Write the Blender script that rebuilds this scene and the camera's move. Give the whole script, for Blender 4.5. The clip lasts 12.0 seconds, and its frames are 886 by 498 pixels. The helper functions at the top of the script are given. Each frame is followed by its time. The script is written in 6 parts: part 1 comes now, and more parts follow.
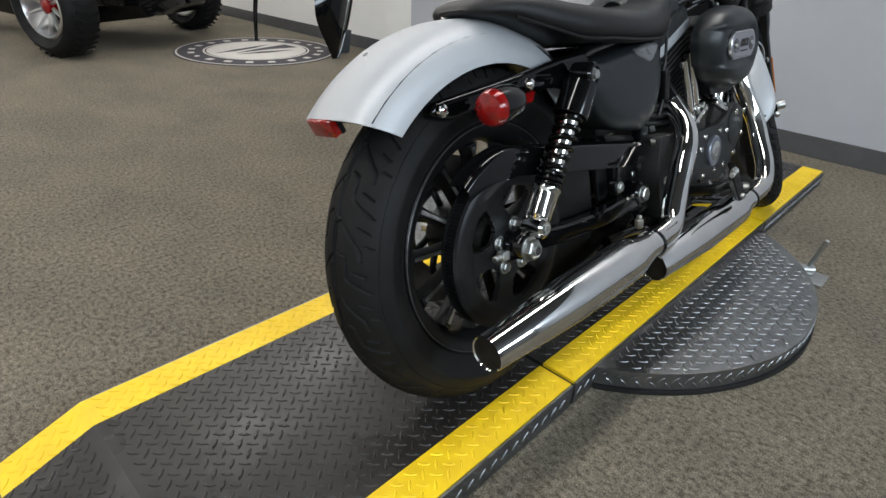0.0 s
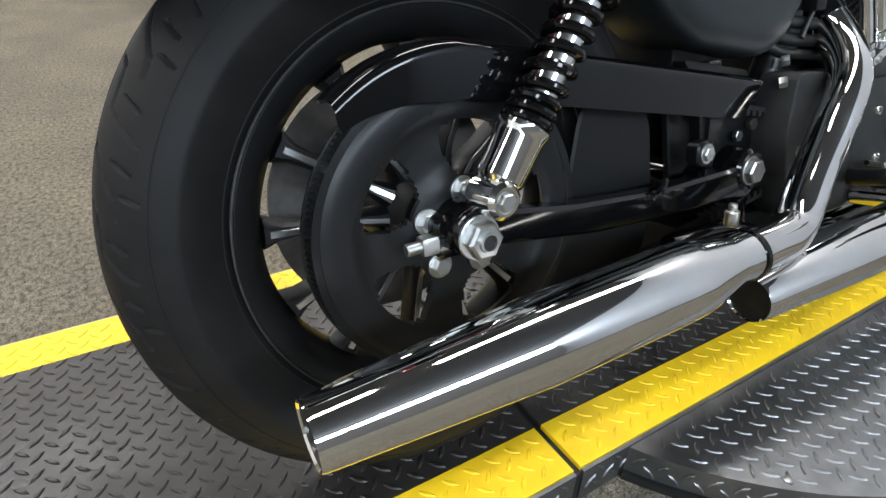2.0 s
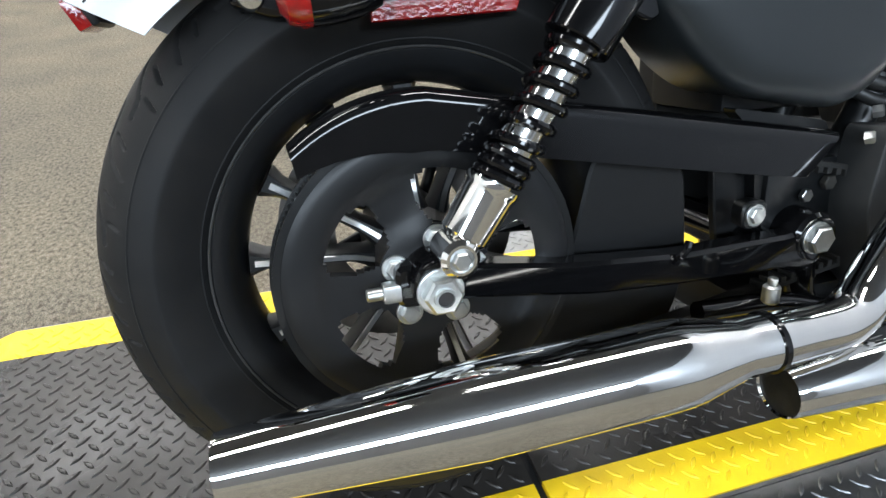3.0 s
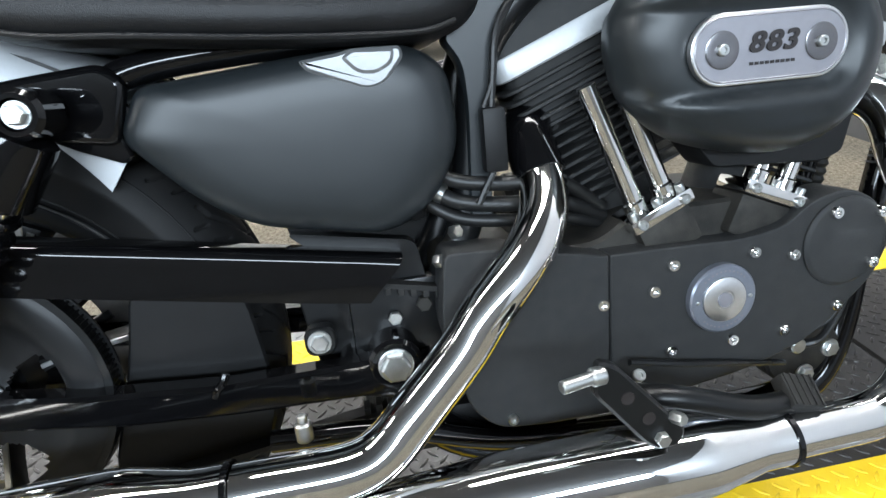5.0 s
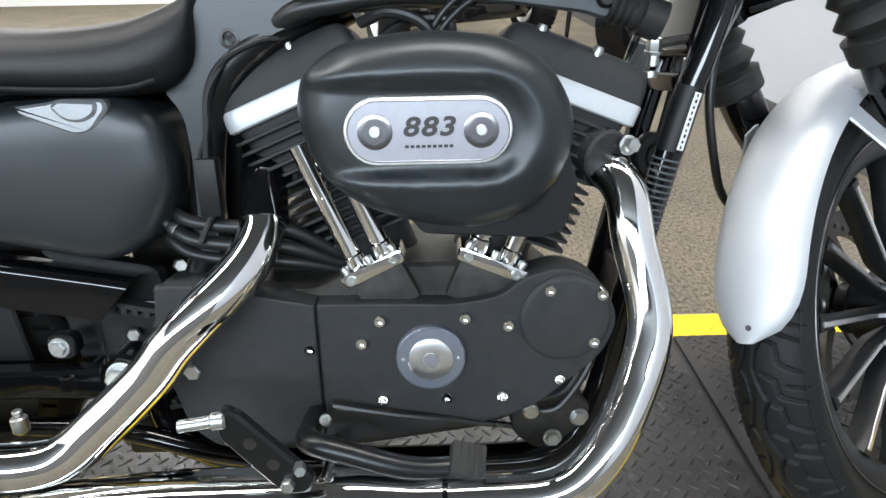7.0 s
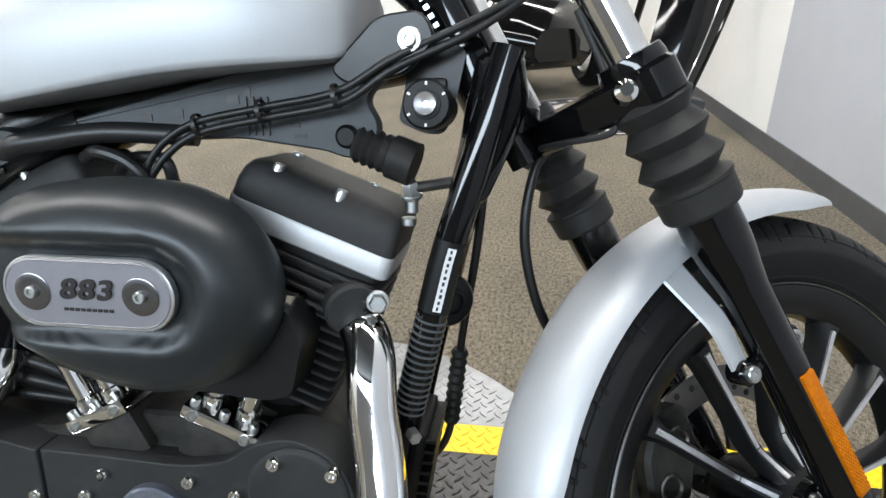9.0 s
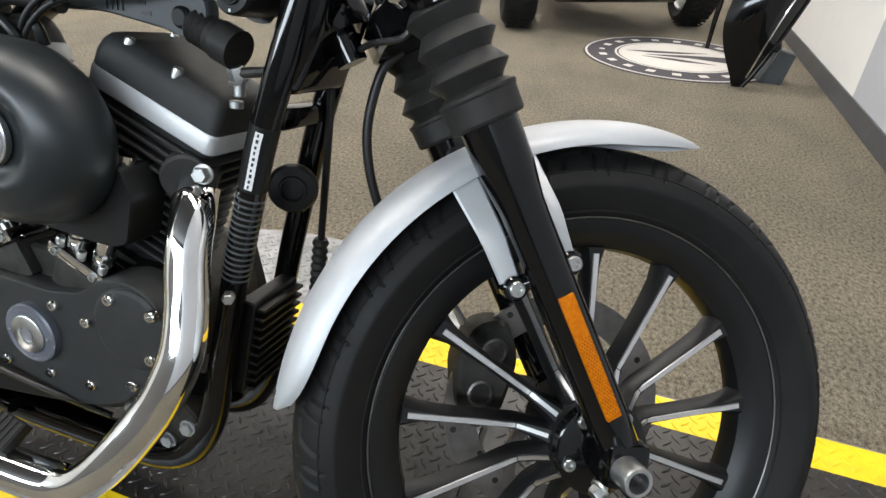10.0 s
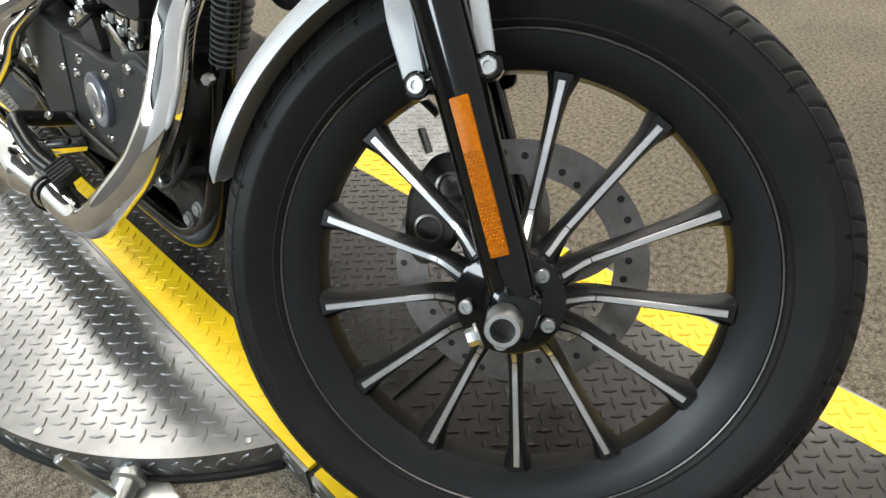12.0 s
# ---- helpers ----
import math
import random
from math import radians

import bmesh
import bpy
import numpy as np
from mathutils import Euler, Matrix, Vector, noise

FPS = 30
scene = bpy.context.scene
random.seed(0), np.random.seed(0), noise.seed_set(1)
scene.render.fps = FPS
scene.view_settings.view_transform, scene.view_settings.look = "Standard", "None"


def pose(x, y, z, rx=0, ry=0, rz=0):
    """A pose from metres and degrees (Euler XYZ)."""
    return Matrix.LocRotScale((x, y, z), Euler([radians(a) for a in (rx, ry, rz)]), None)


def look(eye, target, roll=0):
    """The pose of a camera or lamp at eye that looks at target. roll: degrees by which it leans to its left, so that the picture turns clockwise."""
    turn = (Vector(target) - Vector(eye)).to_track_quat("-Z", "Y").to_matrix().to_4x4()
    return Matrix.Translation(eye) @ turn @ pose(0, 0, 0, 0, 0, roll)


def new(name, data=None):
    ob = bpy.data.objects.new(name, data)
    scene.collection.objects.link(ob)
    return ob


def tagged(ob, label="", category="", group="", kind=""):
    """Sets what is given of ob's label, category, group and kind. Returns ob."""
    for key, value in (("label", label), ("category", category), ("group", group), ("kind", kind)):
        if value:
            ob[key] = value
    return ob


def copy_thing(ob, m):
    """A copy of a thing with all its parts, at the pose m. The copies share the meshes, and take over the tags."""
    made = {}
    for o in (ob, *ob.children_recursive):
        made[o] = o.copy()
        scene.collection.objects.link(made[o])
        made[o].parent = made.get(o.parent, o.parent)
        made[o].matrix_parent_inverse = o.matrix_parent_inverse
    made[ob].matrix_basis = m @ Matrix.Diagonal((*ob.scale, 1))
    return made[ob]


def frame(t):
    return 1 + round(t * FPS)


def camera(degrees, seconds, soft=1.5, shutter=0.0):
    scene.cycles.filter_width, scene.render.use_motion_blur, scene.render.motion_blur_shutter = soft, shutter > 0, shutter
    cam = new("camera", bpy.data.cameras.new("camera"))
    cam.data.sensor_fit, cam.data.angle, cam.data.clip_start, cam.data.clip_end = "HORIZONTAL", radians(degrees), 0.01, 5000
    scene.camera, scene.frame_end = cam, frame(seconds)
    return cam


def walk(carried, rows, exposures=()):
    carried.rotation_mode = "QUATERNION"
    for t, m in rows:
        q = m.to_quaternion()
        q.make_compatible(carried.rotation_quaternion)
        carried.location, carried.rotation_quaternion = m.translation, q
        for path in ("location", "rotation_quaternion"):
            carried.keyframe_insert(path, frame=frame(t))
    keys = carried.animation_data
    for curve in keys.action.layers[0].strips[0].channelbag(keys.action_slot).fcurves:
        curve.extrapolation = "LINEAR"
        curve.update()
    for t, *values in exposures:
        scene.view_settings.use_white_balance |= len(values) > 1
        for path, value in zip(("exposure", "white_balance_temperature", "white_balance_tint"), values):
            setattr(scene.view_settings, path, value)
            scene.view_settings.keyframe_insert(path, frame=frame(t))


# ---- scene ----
# ---------------------------------------------------------------- camera
cam = camera(75.5, 12.0)
PATH = [
    (0, (-0.7257, -0.5817, 0.7981), (-0.0815, 0.0151, 0.3198), 2.979),
    (0.5, (-0.5888, -0.5204, 0.6870), (0.0302, 0.0871, 0.1892), 2.148),
    (1, (-0.4811, -0.4947, 0.6560), (0.1099, 0.1353, 0.1523), 1.464),
    (1.5, (-0.3770, -0.4748, 0.6175), (0.1666, 0.2019, 0.1208), 2.446),
    (2, (-0.2681, -0.4735, 0.5991), (0.1914, 0.2510, 0.0853), 2.150),
    (2.5, (-0.2114, -0.4876, 0.6077), (0.1373, 0.3012, 0.1015), 1.454),
    (2.7, (-0.1778, -0.4909, 0.6254), (0.1217, 0.3047, 0.0987), 1.485),
    (4.3, (0.2128, -0.5897, 0.6541), (0.3486, 0.3089, 0.2367), -5.205),
    (4.5, (0.2577, -0.5634, 0.6763), (0.4410, 0.3090, 0.2232), -3.866),
    (5, (0.4251, -0.5800, 0.6953), (0.5634, 0.3000, 0.2410), -3.870),
    (5.5, (0.5517, -0.6048, 0.7037), (0.6594, 0.2861, 0.2624), -2.703),
    (6, (0.6618, -0.5959, 0.7228), (0.7470, 0.2845, 0.2564), -1.965),
    (6.5, (0.7367, -0.6079, 0.7503), (0.7852, 0.2696, 0.2732), -1.253),
    (6.7, (0.7674, -0.6210, 0.7592), (0.7851, 0.2569, 0.2806), -1.692),
    (8.3, (1.0277, -0.6163, 0.7713), (1.0249, 0.2712, 0.3105), -0.044),
    (8.5, (1.0533, -0.5637, 0.7895), (1.0229, 0.3268, 0.3354), -0.723),
    (9, (1.1683, -0.4702, 0.8353), (1.0314, 0.4243, 0.4098), -1.562),
    (9.5, (1.2874, -0.4615, 0.8322), (1.0770, 0.4066, 0.3827), -2.031),
    (10, (1.4531, -0.4577, 0.8230), (1.1902, 0.3486, 0.2931), 2.313),
    (10.5, (1.5239, -0.3880, 0.7826), (1.2022, 0.3502, 0.1897), 3.118),
    (11, (1.5770, -0.3325, 0.7472), (1.1765, 0.3106, 0.0945), 1.149),
    (11.5, (1.6443, -0.3276, 0.7171), (1.1701, 0.2522, 0.0546), -0.250),
    (12, (1.7200, -0.3276, 0.7021), (1.1854, 0.2271, 0.0646), -1.096),
]
EXPOSURE = [(0.0, 0.42, 6500, 10), (1.0, 0.72, 6600, 10), (2.0, 1.0, 6450, 11), (2.7, 1.25, 6350, 10), (4.5, 1.55, 6300, 9), (6.5, 1.58, 6450, 10), (9.0, 1.2, 6500, 10), (10.5, 1.1, 6900, 11), (11.0, 1.16, 6950, 10), (11.5, 1.17, 6950, 9), (12.0, 1.22, 6950, 9)]
walk(cam, [(t, look(eye, aim, roll)) for t, eye, aim, roll in PATH], EXPOSURE)

# ---------------------------------------------------------------- world and lights
world = bpy.data.worlds.new("world")
scene.world = world
world.use_nodes = True
sky = world.node_tree.nodes.new("ShaderNodeTexSky")
sky.sky_type, sky.sun_disc = "NISHITA", False
sky.sun_elevation, sky.sun_rotation = radians(71), radians(200)
world.node_tree.links.new(sky.outputs[0], world.node_tree.nodes["Background"].inputs[0])
world.node_tree.nodes["Background"].inputs[1].default_value = 0.15
sun = new("sun", bpy.data.lights.new("sun", "SUN"))
sun.data.energy, sun.data.angle, sun.data.color = 1.0, radians(12), (1.0, 0.96, 0.9)
sun.matrix_world = look((-2.0, -2.5, 9.5), (0, 0, 0))
# Area lamp in the unseen shop front's openings, in place of the sky's daylight.
day = new("shop_front_daylight", bpy.data.lights.new("shop_front_daylight", "AREA"))
day.data.shape, day.data.size, day.data.size_y = "RECTANGLE", 8.3, 0.8
day.data.energy, day.data.color = 240.0, (0.78, 0.90, 1.0)
day.matrix_world = look((-1.75, -4.98, 2.68), (-1.75, 0, 1.4))


# ---------------------------------------------------------------- materials
def mat(name, base, rough=0.5, metal=0.0, coat=0.0, spots=None, scale=40.0, amount=0.3, bump=0.0, bump_scale=300.0,
        rough_var=0.0, emit=0.0, trans=0.0, ior=1.45, coat_rough=0.05, spec=0.5, smudge=6.0):
    """A surface: base colour mixed with a second one by noise at two scales, fine relief, uneven gloss."""
    m = bpy.data.materials.new(name)
    m.use_nodes = True
    t = m.node_tree
    p = t.nodes["Principled BSDF"]
    p.inputs["Metallic"].default_value = metal
    p.inputs["Coat Weight"].default_value = coat
    p.inputs["Coat Roughness"].default_value = coat_rough
    p.inputs["Transmission Weight"].default_value = trans
    p.inputs["IOR"].default_value = ior
    p.inputs["Specular IOR Level"].default_value = spec
    c = t.nodes.new("ShaderNodeTexCoord")
    n1 = t.nodes.new("ShaderNodeTexNoise")
    n1.inputs["Scale"].default_value, n1.inputs["Detail"].default_value = scale, 5.0
    n2 = t.nodes.new("ShaderNodeTexNoise")
    n2.inputs["Scale"].default_value, n2.inputs["Detail"].default_value = smudge, 4.0
    for n in (n1, n2):
        t.links.new(c.outputs["Object"], n.inputs["Vector"])
    add = t.nodes.new("ShaderNodeMath")
    add.operation = "ADD"
    t.links.new(n1.outputs[0], add.inputs[0])
    t.links.new(n2.outputs[0], add.inputs[1])
    ramp = t.nodes.new("ShaderNodeMapRange")
    ramp.inputs["From Min"].default_value, ramp.inputs["From Max"].default_value = 0.7, 1.3
    t.links.new(add.outputs[0], ramp.inputs["Value"])
    mix = t.nodes.new("ShaderNodeMix")
    mix.data_type = "RGBA"
    second = spots or tuple(v * (1 - amount) for v in base)
    mix.inputs["A"].default_value, mix.inputs["B"].default_value = (*base, 1), (*second, 1)
    t.links.new(ramp.outputs[0], mix.inputs["Factor"])
    t.links.new(mix.outputs["Result"], p.inputs["Base Color"])
    if rough_var:
        r = t.nodes.new("ShaderNodeMapRange")
        r.inputs["From Min"].default_value, r.inputs["From Max"].default_value = 0.3, 0.7
        r.inputs["To Min"].default_value, r.inputs["To Max"].default_value = max(rough - rough_var, 0.02), rough + rough_var
        t.links.new(n2.outputs[0], r.inputs["Value"])
        t.links.new(r.outputs[0], p.inputs["Roughness"])
    else:
        p.inputs["Roughness"].default_value = rough
    if bump:
        n3 = t.nodes.new("ShaderNodeTexNoise")
        n3.inputs["Scale"].default_value, n3.inputs["Detail"].default_value = bump_scale, 3.0
        t.links.new(c.outputs["Object"], n3.inputs["Vector"])
        b = t.nodes.new("ShaderNodeBump")
        b.inputs["Strength"].default_value, b.inputs["Distance"].default_value = bump, 0.002
        t.links.new(n3.outputs[0], b.inputs["Height"])
        t.links.new(b.outputs[0], p.inputs["Normal"])
    if emit:
        p.inputs["Emission Color"].default_value, p.inputs["Emission Strength"].default_value = (*base, 1), emit
    return m


CHROME = mat("chrome", (0.78, 0.77, 0.75), 0.05, 1.0, amount=0.06, rough_var=0.03, smudge=25)
STEEL = mat("zinc_steel", (0.50, 0.51, 0.50), 0.36, 1.0, amount=0.25, scale=120, rough_var=0.08)
ALU = mat("machined_aluminium", (0.72, 0.72, 0.72), 0.30, 1.0, amount=0.12, scale=200)
POLISHED = mat("polished_aluminium", (0.75, 0.75, 0.74), 0.14, 1.0, amount=0.1, rough_var=0.06)
RUBBER = mat("tyre_rubber", (0.0072, 0.0075, 0.0080), 0.54, spots=(0.0125, 0.012, 0.0118), scale=30, bump=0.12, bump_scale=900, rough_var=0.1, spec=0.17)
BOOT = mat("boot_rubber", (0.012, 0.012, 0.0115), 0.55, spots=(0.020, 0.019, 0.018), scale=60, bump=0.1, bump_scale=600, spec=0.25)
GLOSS = mat("gloss_black_paint", (0.0030, 0.0030, 0.0034), 0.08, coat=0.20, amount=0.3, rough_var=0.03, spec=0.32)
SATIN = mat("satin_black_paint", (0.0052, 0.0056, 0.006), 0.32, amount=0.25, scale=15, bump=0.02, bump_scale=1500, rough_var=0.05, spec=0.36)
DENIM = mat("denim_black_paint", (0.0115, 0.0142, 0.0158), 0.38, amount=0.2, scale=10, bump=0.015, bump_scale=2000, spec=0.5)
WRINKLE = mat("wrinkle_black_coating", (0.0185, 0.0190, 0.0195), 0.5, spots=(0.026, 0.026, 0.0255), scale=60, bump=0.25, bump_scale=1400, spec=0.25)
PLASTIC = mat("black_plastic", (0.0045, 0.0047, 0.005), 0.46, amount=0.3, scale=60, bump=0.05, bump_scale=1200, spec=0.3)
GREYPLASTIC = mat("grey_plastic", (0.058, 0.064, 0.068), 0.5, amount=0.25, scale=50, bump=0.05, bump_scale=1200, spec=0.35)
VINYL = mat("black_vinyl", (0.007, 0.007, 0.0075), 0.43, amount=0.3, scale=40, bump=0.25, bump_scale=900, spec=0.35)
SILVER = mat("silver_paint", (0.43, 0.445, 0.46), 0.50, 0.40, coat=0.08, amount=0.05, scale=400, smudge=4, coat_rough=0.3)
EMBLEM = mat("dull_silver_emblem", (0.27, 0.275, 0.28), 0.40, 0.6, amount=0.15, scale=150)
SILVERSTRIP = mat("silver_powder_coat", (0.44, 0.45, 0.46), 0.42, 0.3, amount=0.1, scale=200)
WHEELBLACK = mat("wheel_black_paint", (0.007, 0.0073, 0.008), 0.38, amount=0.3, scale=30, rough_var=0.06, spec=0.32)
CASTDARK = mat("dark_casting_and_holes", (0.018, 0.0175, 0.016), 0.55, 0.3, spots=(0.05, 0.046, 0.04), scale=50, bump=0.2, bump_scale=500, spec=0.3)
SPUN = mat("spun_dished_metal", (0.24, 0.235, 0.245), 0.24, 1.0, amount=0.2, scale=60)
TIMER = mat("blue_grey_anodised", (0.24, 0.26, 0.31), 0.30, 0.7, amount=0.12, scale=120)
RIMEDGE = mat("rim_edge_highlight", (0.16, 0.155, 0.15), 0.4, 0.7, amount=0.5, scale=50)
DISC = mat("brake_disc_steel", (0.25, 0.235, 0.22), 0.42, 1.0, amount=0.35, scale=70, rough_var=0.08)
REDLENS = mat("red_lens", (0.42, 0.008, 0.007), 0.08, coat=0.5, spots=(0.16, 0.004, 0.004), scale=90, trans=0.3, bump=0.3, bump_scale=260)
AMBER = mat("amber_reflector", (0.50, 0.150, 0.0), 0.35, coat=0.0, spec=0.2, spots=(0.32, 0.080, 0.0), scale=260, bump=0.08, bump_scale=600)
PLATEFACE = mat("brushed_grey_badge", (0.29, 0.285, 0.31), 0.36, 0.6, amount=0.12, scale=90)
LABELWHITE = mat("white_label", (0.7, 0.7, 0.7), 0.5, amount=0.1)
# Black for print, and for the shade painted into small holes.
INK_HOLE = mat("ink_and_hole_black", (0.015, 0.012, 0.012), 0.4, amount=0.1)
YELLOW = mat("yellow_paint", (0.86, 0.60, 0.012), 0.42, spots=(0.74, 0.48, 0.01), scale=25, amount=0.2, rough_var=0.1, bump=0.06, bump_scale=200)
BLACKPLATE = mat("black_painted_plate", (0.018, 0.0165, 0.0155), 0.30, spots=(0.034, 0.030, 0.0265), scale=18, rough_var=0.10, bump=0.08, bump_scale=400, spec=0.40)
ALUPLATE = mat("bare_tread_plate", (0.30, 0.304, 0.31), 0.43, 1.0, amount=0.42, scale=26, rough_var=0.10, bump=0.05, bump_scale=260, smudge=3.5)
SEAM = mat("black_rubber_seam", (0.012, 0.012, 0.012), 0.6, amount=0.3)
CABLE = mat("cable_sheath", (0.010, 0.010, 0.010), 0.42, amount=0.3)
WALLGREY = mat("grey_wall_paint", (0.42, 0.43, 0.46), 0.75, amount=0.05, scale=8, smudge=1.2, bump=0.05, bump_scale=220)
WALLDARK = mat("grey_painted_front_wall", (0.25, 0.25, 0.255), 0.7, amount=0.1, scale=8, smudge=1.2)
WALLWHITE = mat("white_wall_paint", (0.76, 0.75, 0.72), 0.7, amount=0.04, scale=8, smudge=1.2, bump=0.05, bump_scale=220)
BASEBOARD = mat("dark_grey_vinyl_skirting", (0.085, 0.085, 0.088), 0.5, amount=0.2, scale=20)
CEILING = mat("dark_ceiling_paint", (0.07, 0.07, 0.072), 0.85, amount=0.08, scale=20, bump=0.2, bump_scale=150)
MATDARK = mat("printed_mat_dark", (0.055, 0.050, 0.058), 0.8, amount=0.25, scale=60)
MATLIGHT = mat("printed_mat_light", (0.60, 0.57, 0.53), 0.8, amount=0.15, scale=60)
LAMP = mat("lamp_diffuser", (1.0, 0.99, 0.97), 0.5, amount=0.0, emit=16)


def carpet_material():
    m = bpy.data.materials.new("loop_carpet")
    m.use_nodes = True
    t = m.node_tree
    p = t.nodes["Principled BSDF"]
    p.inputs["Roughness"].default_value = 0.95
    p.inputs["Specular IOR Level"].default_value = 0.15
    c = t.nodes.new("ShaderNodeTexCoord")
    stretch = t.nodes.new("ShaderNodeMapping")
    stretch.inputs["Scale"].default_value = (1.5, 1.0, 1.0)
    t.links.new(c.outputs["Object"], stretch.inputs["Vector"])
    ramps = []
    for scale, detail, stops in ((70.0, 5.0, ((0.33, (0.112, 0.098, 0.075)), (0.455, (0.188, 0.166, 0.130)), (0.66, (0.275, 0.247, 0.197)))),
                                 (330.0, 2.0, ((0.32, (0.48, 0.48, 0.48)), (0.48, (0.95, 0.95, 0.95)), (0.68, (1.34, 1.32, 1.28)))),
                                 (2.2, 3.0, ((0.35, (0.86, 0.86, 0.87)), (0.65, (1.08, 1.06, 1.02))))):
        n = t.nodes.new("ShaderNodeTexNoise")
        n.inputs["Scale"].default_value, n.inputs["Detail"].default_value = scale, detail
        t.links.new(stretch.outputs[0] if scale < 100 else c.outputs["Object"], n.inputs["Vector"])
        r = t.nodes.new("ShaderNodeValToRGB")
        while len(r.color_ramp.elements) < len(stops):
            r.color_ramp.elements.new(0.5)
        for e, (pos, col) in zip(r.color_ramp.elements, stops):
            e.position, e.color = pos, (*col, 1)
        t.links.new(n.outputs[0], r.inputs[0])
        ramps.append((n, r))
    last = ramps[0][1].outputs[0]
    for _, r in ramps[1:]:
        x = t.nodes.new("ShaderNodeMix")
        x.data_type, x.blend_type = "RGBA", "MULTIPLY"
        x.inputs["Factor"].default_value = 1.0
        t.links.new(last, x.inputs["A"])
        t.links.new(r.outputs[0], x.inputs["B"])
        last = x.outputs["Result"]
    t.links.new(last, p.inputs["Base Color"])
    b = t.nodes.new("ShaderNodeBump")
    b.inputs["Strength"].default_value, b.inputs["Distance"].default_value = 0.9, 0.008
    t.links.new(ramps[1][0].outputs[0], b.inputs["Height"])
    t.links.new(b.outputs[0], p.inputs["Normal"])
    return m


CARPET = carpet_material()


# ---------------------------------------------------------------- mesh helpers
def part(name, bm, material, parent=None, label="", smooth=35, matrix=None):
    """Links a bmesh as one mesh object, under a thing or a part."""
    if matrix is not None:
        bmesh.ops.transform(bm, matrix=matrix, verts=bm.verts)
    bmesh.ops.recalc_face_normals(bm, faces=bm.faces)
    me = bpy.data.meshes.new(name)
    bm.to_mesh(me)
    bm.free()
    me.materials.append(material)
    if smooth:
        me.shade_smooth()
        me.set_sharp_from_angle(angle=radians(smooth))
        for p in me.polygons:
            if p.loop_total > 6:
                p.use_smooth = False
    ob = new(name, me)
    ob.parent = parent
    if label:
        tagged(ob, label)
    return ob


def share(ob, parent, matrix):
    """Another object on the same mesh."""
    o = ob.copy()
    scene.collection.objects.link(o)
    o.parent = parent
    o.matrix_basis = matrix
    return o


def basis(p0, p1):
    """A frame at p0 whose z axis runs to p1."""
    return Matrix.Translation(p0) @ (Vector(p1) - Vector(p0)).to_track_quat("Z", "Y").to_matrix().to_4x4()


def lathe(bm, profile, m=Matrix(), seg=32, close=False):
    """A turned form: profile of (radius, height) along z."""
    rings = []
    for r, h in profile:
        if r < 1e-6:
            rings.append([bm.verts.new(m @ Vector((0, 0, h)))])
        else:
            rings.append([bm.verts.new(m @ Vector((r * math.cos(2 * math.pi * k / seg), r * math.sin(2 * math.pi * k / seg), h))) for k in range(seg)])
    pairs = list(zip(rings, rings[1:])) + ([(rings[-1], rings[0])] if close else [])
    for a, b in pairs:
        for k in range(seg):
            f = [a[k % len(a)], a[(k + 1) % len(a)], b[(k + 1) % len(b)], b[k % len(b)]]
            f = list(dict.fromkeys(f))
            if len(f) > 2:
                bm.faces.new(f)
    if not close:
        for ring in (rings[0], rings[-1]):
            if len(ring) > 2:
                bm.faces.new(ring)
    return bm


def rod(bm, p0, p1, r, seg=20, chamfer=0.0):
    """A round bar from p0 to p1 with chamfered ends."""
    h = (Vector(p1) - Vector(p0)).length
    c = min(chamfer, r * 0.9, h * 0.45)
    prof = [(r - c, 0), (r, c), (r, h - c), (r - c, h)] if c else [(r, 0), (r, h)]
    return lathe(bm, prof, basis(p0, p1), seg)


def spline(points, n=8):
    """A smooth line through the points."""
    p = [Vector(q) for q in points]
    p = [2 * p[0] - p[1]] + p + [2 * p[-1] - p[-2]]
    out = []
    for a, b, c, d in zip(p, p[1:], p[2:], p[3:]):
        for k in range(n):
            s = k / n
            out.append(0.5 * (2 * b + (c - a) * s + (2 * a - 5 * b + 4 * c - d) * s * s + (3 * b - a - 3 * c + d) * s ** 3))
    return out + [p[-2]]


def tube(bm, points, r, seg=16, n=8, smooth=True, hollow=0.0):
    """A pipe along a smooth line; r may be a number or one radius a point."""
    line = spline(points, n) if smooth else [Vector(q) for q in points]
    rad = [float(q) for q in np.interp(np.linspace(0, 1, len(line)), np.linspace(0, 1, len(r)), r)] if isinstance(r, list) else [r] * len(line)
    tan = [(line[min(i + 1, len(line) - 1)] - line[max(i - 1, 0)]).normalized() for i in range(len(line))]
    side = tan[0].orthogonal().normalized()
    rings = []
    for p, t, q in zip(line, tan, rad):
        side = (side - t * side.dot(t)).normalized()
        up = t.cross(side)
        rings.append([bm.verts.new(p + q * (math.cos(2 * math.pi * k / seg) * side + math.sin(2 * math.pi * k / seg) * up)) for k in range(seg)])
    for a, b in zip(rings, rings[1:]):
        for k in range(seg):
            bm.faces.new((a[k], a[(k + 1) % seg], b[(k + 1) % seg], b[k]))
    bm.faces.new(rings[0])
    bm.faces.new(rings[-1])
    return bm


def relaxed(points, n=6, rounds=14):
    """A bent pipe's line: a spline through the points, evened out so that its bends run smoothly."""
    p = [Vector(q) for q in spline(points, n)]
    for _ in range(rounds):
        p = [p[0]] + [(a + b * 2 + c) / 4 for a, b, c in zip(p, p[1:], p[2:])] + [p[-1]]
    return p[::2] + ([] if len(p) % 2 else [p[-1]])


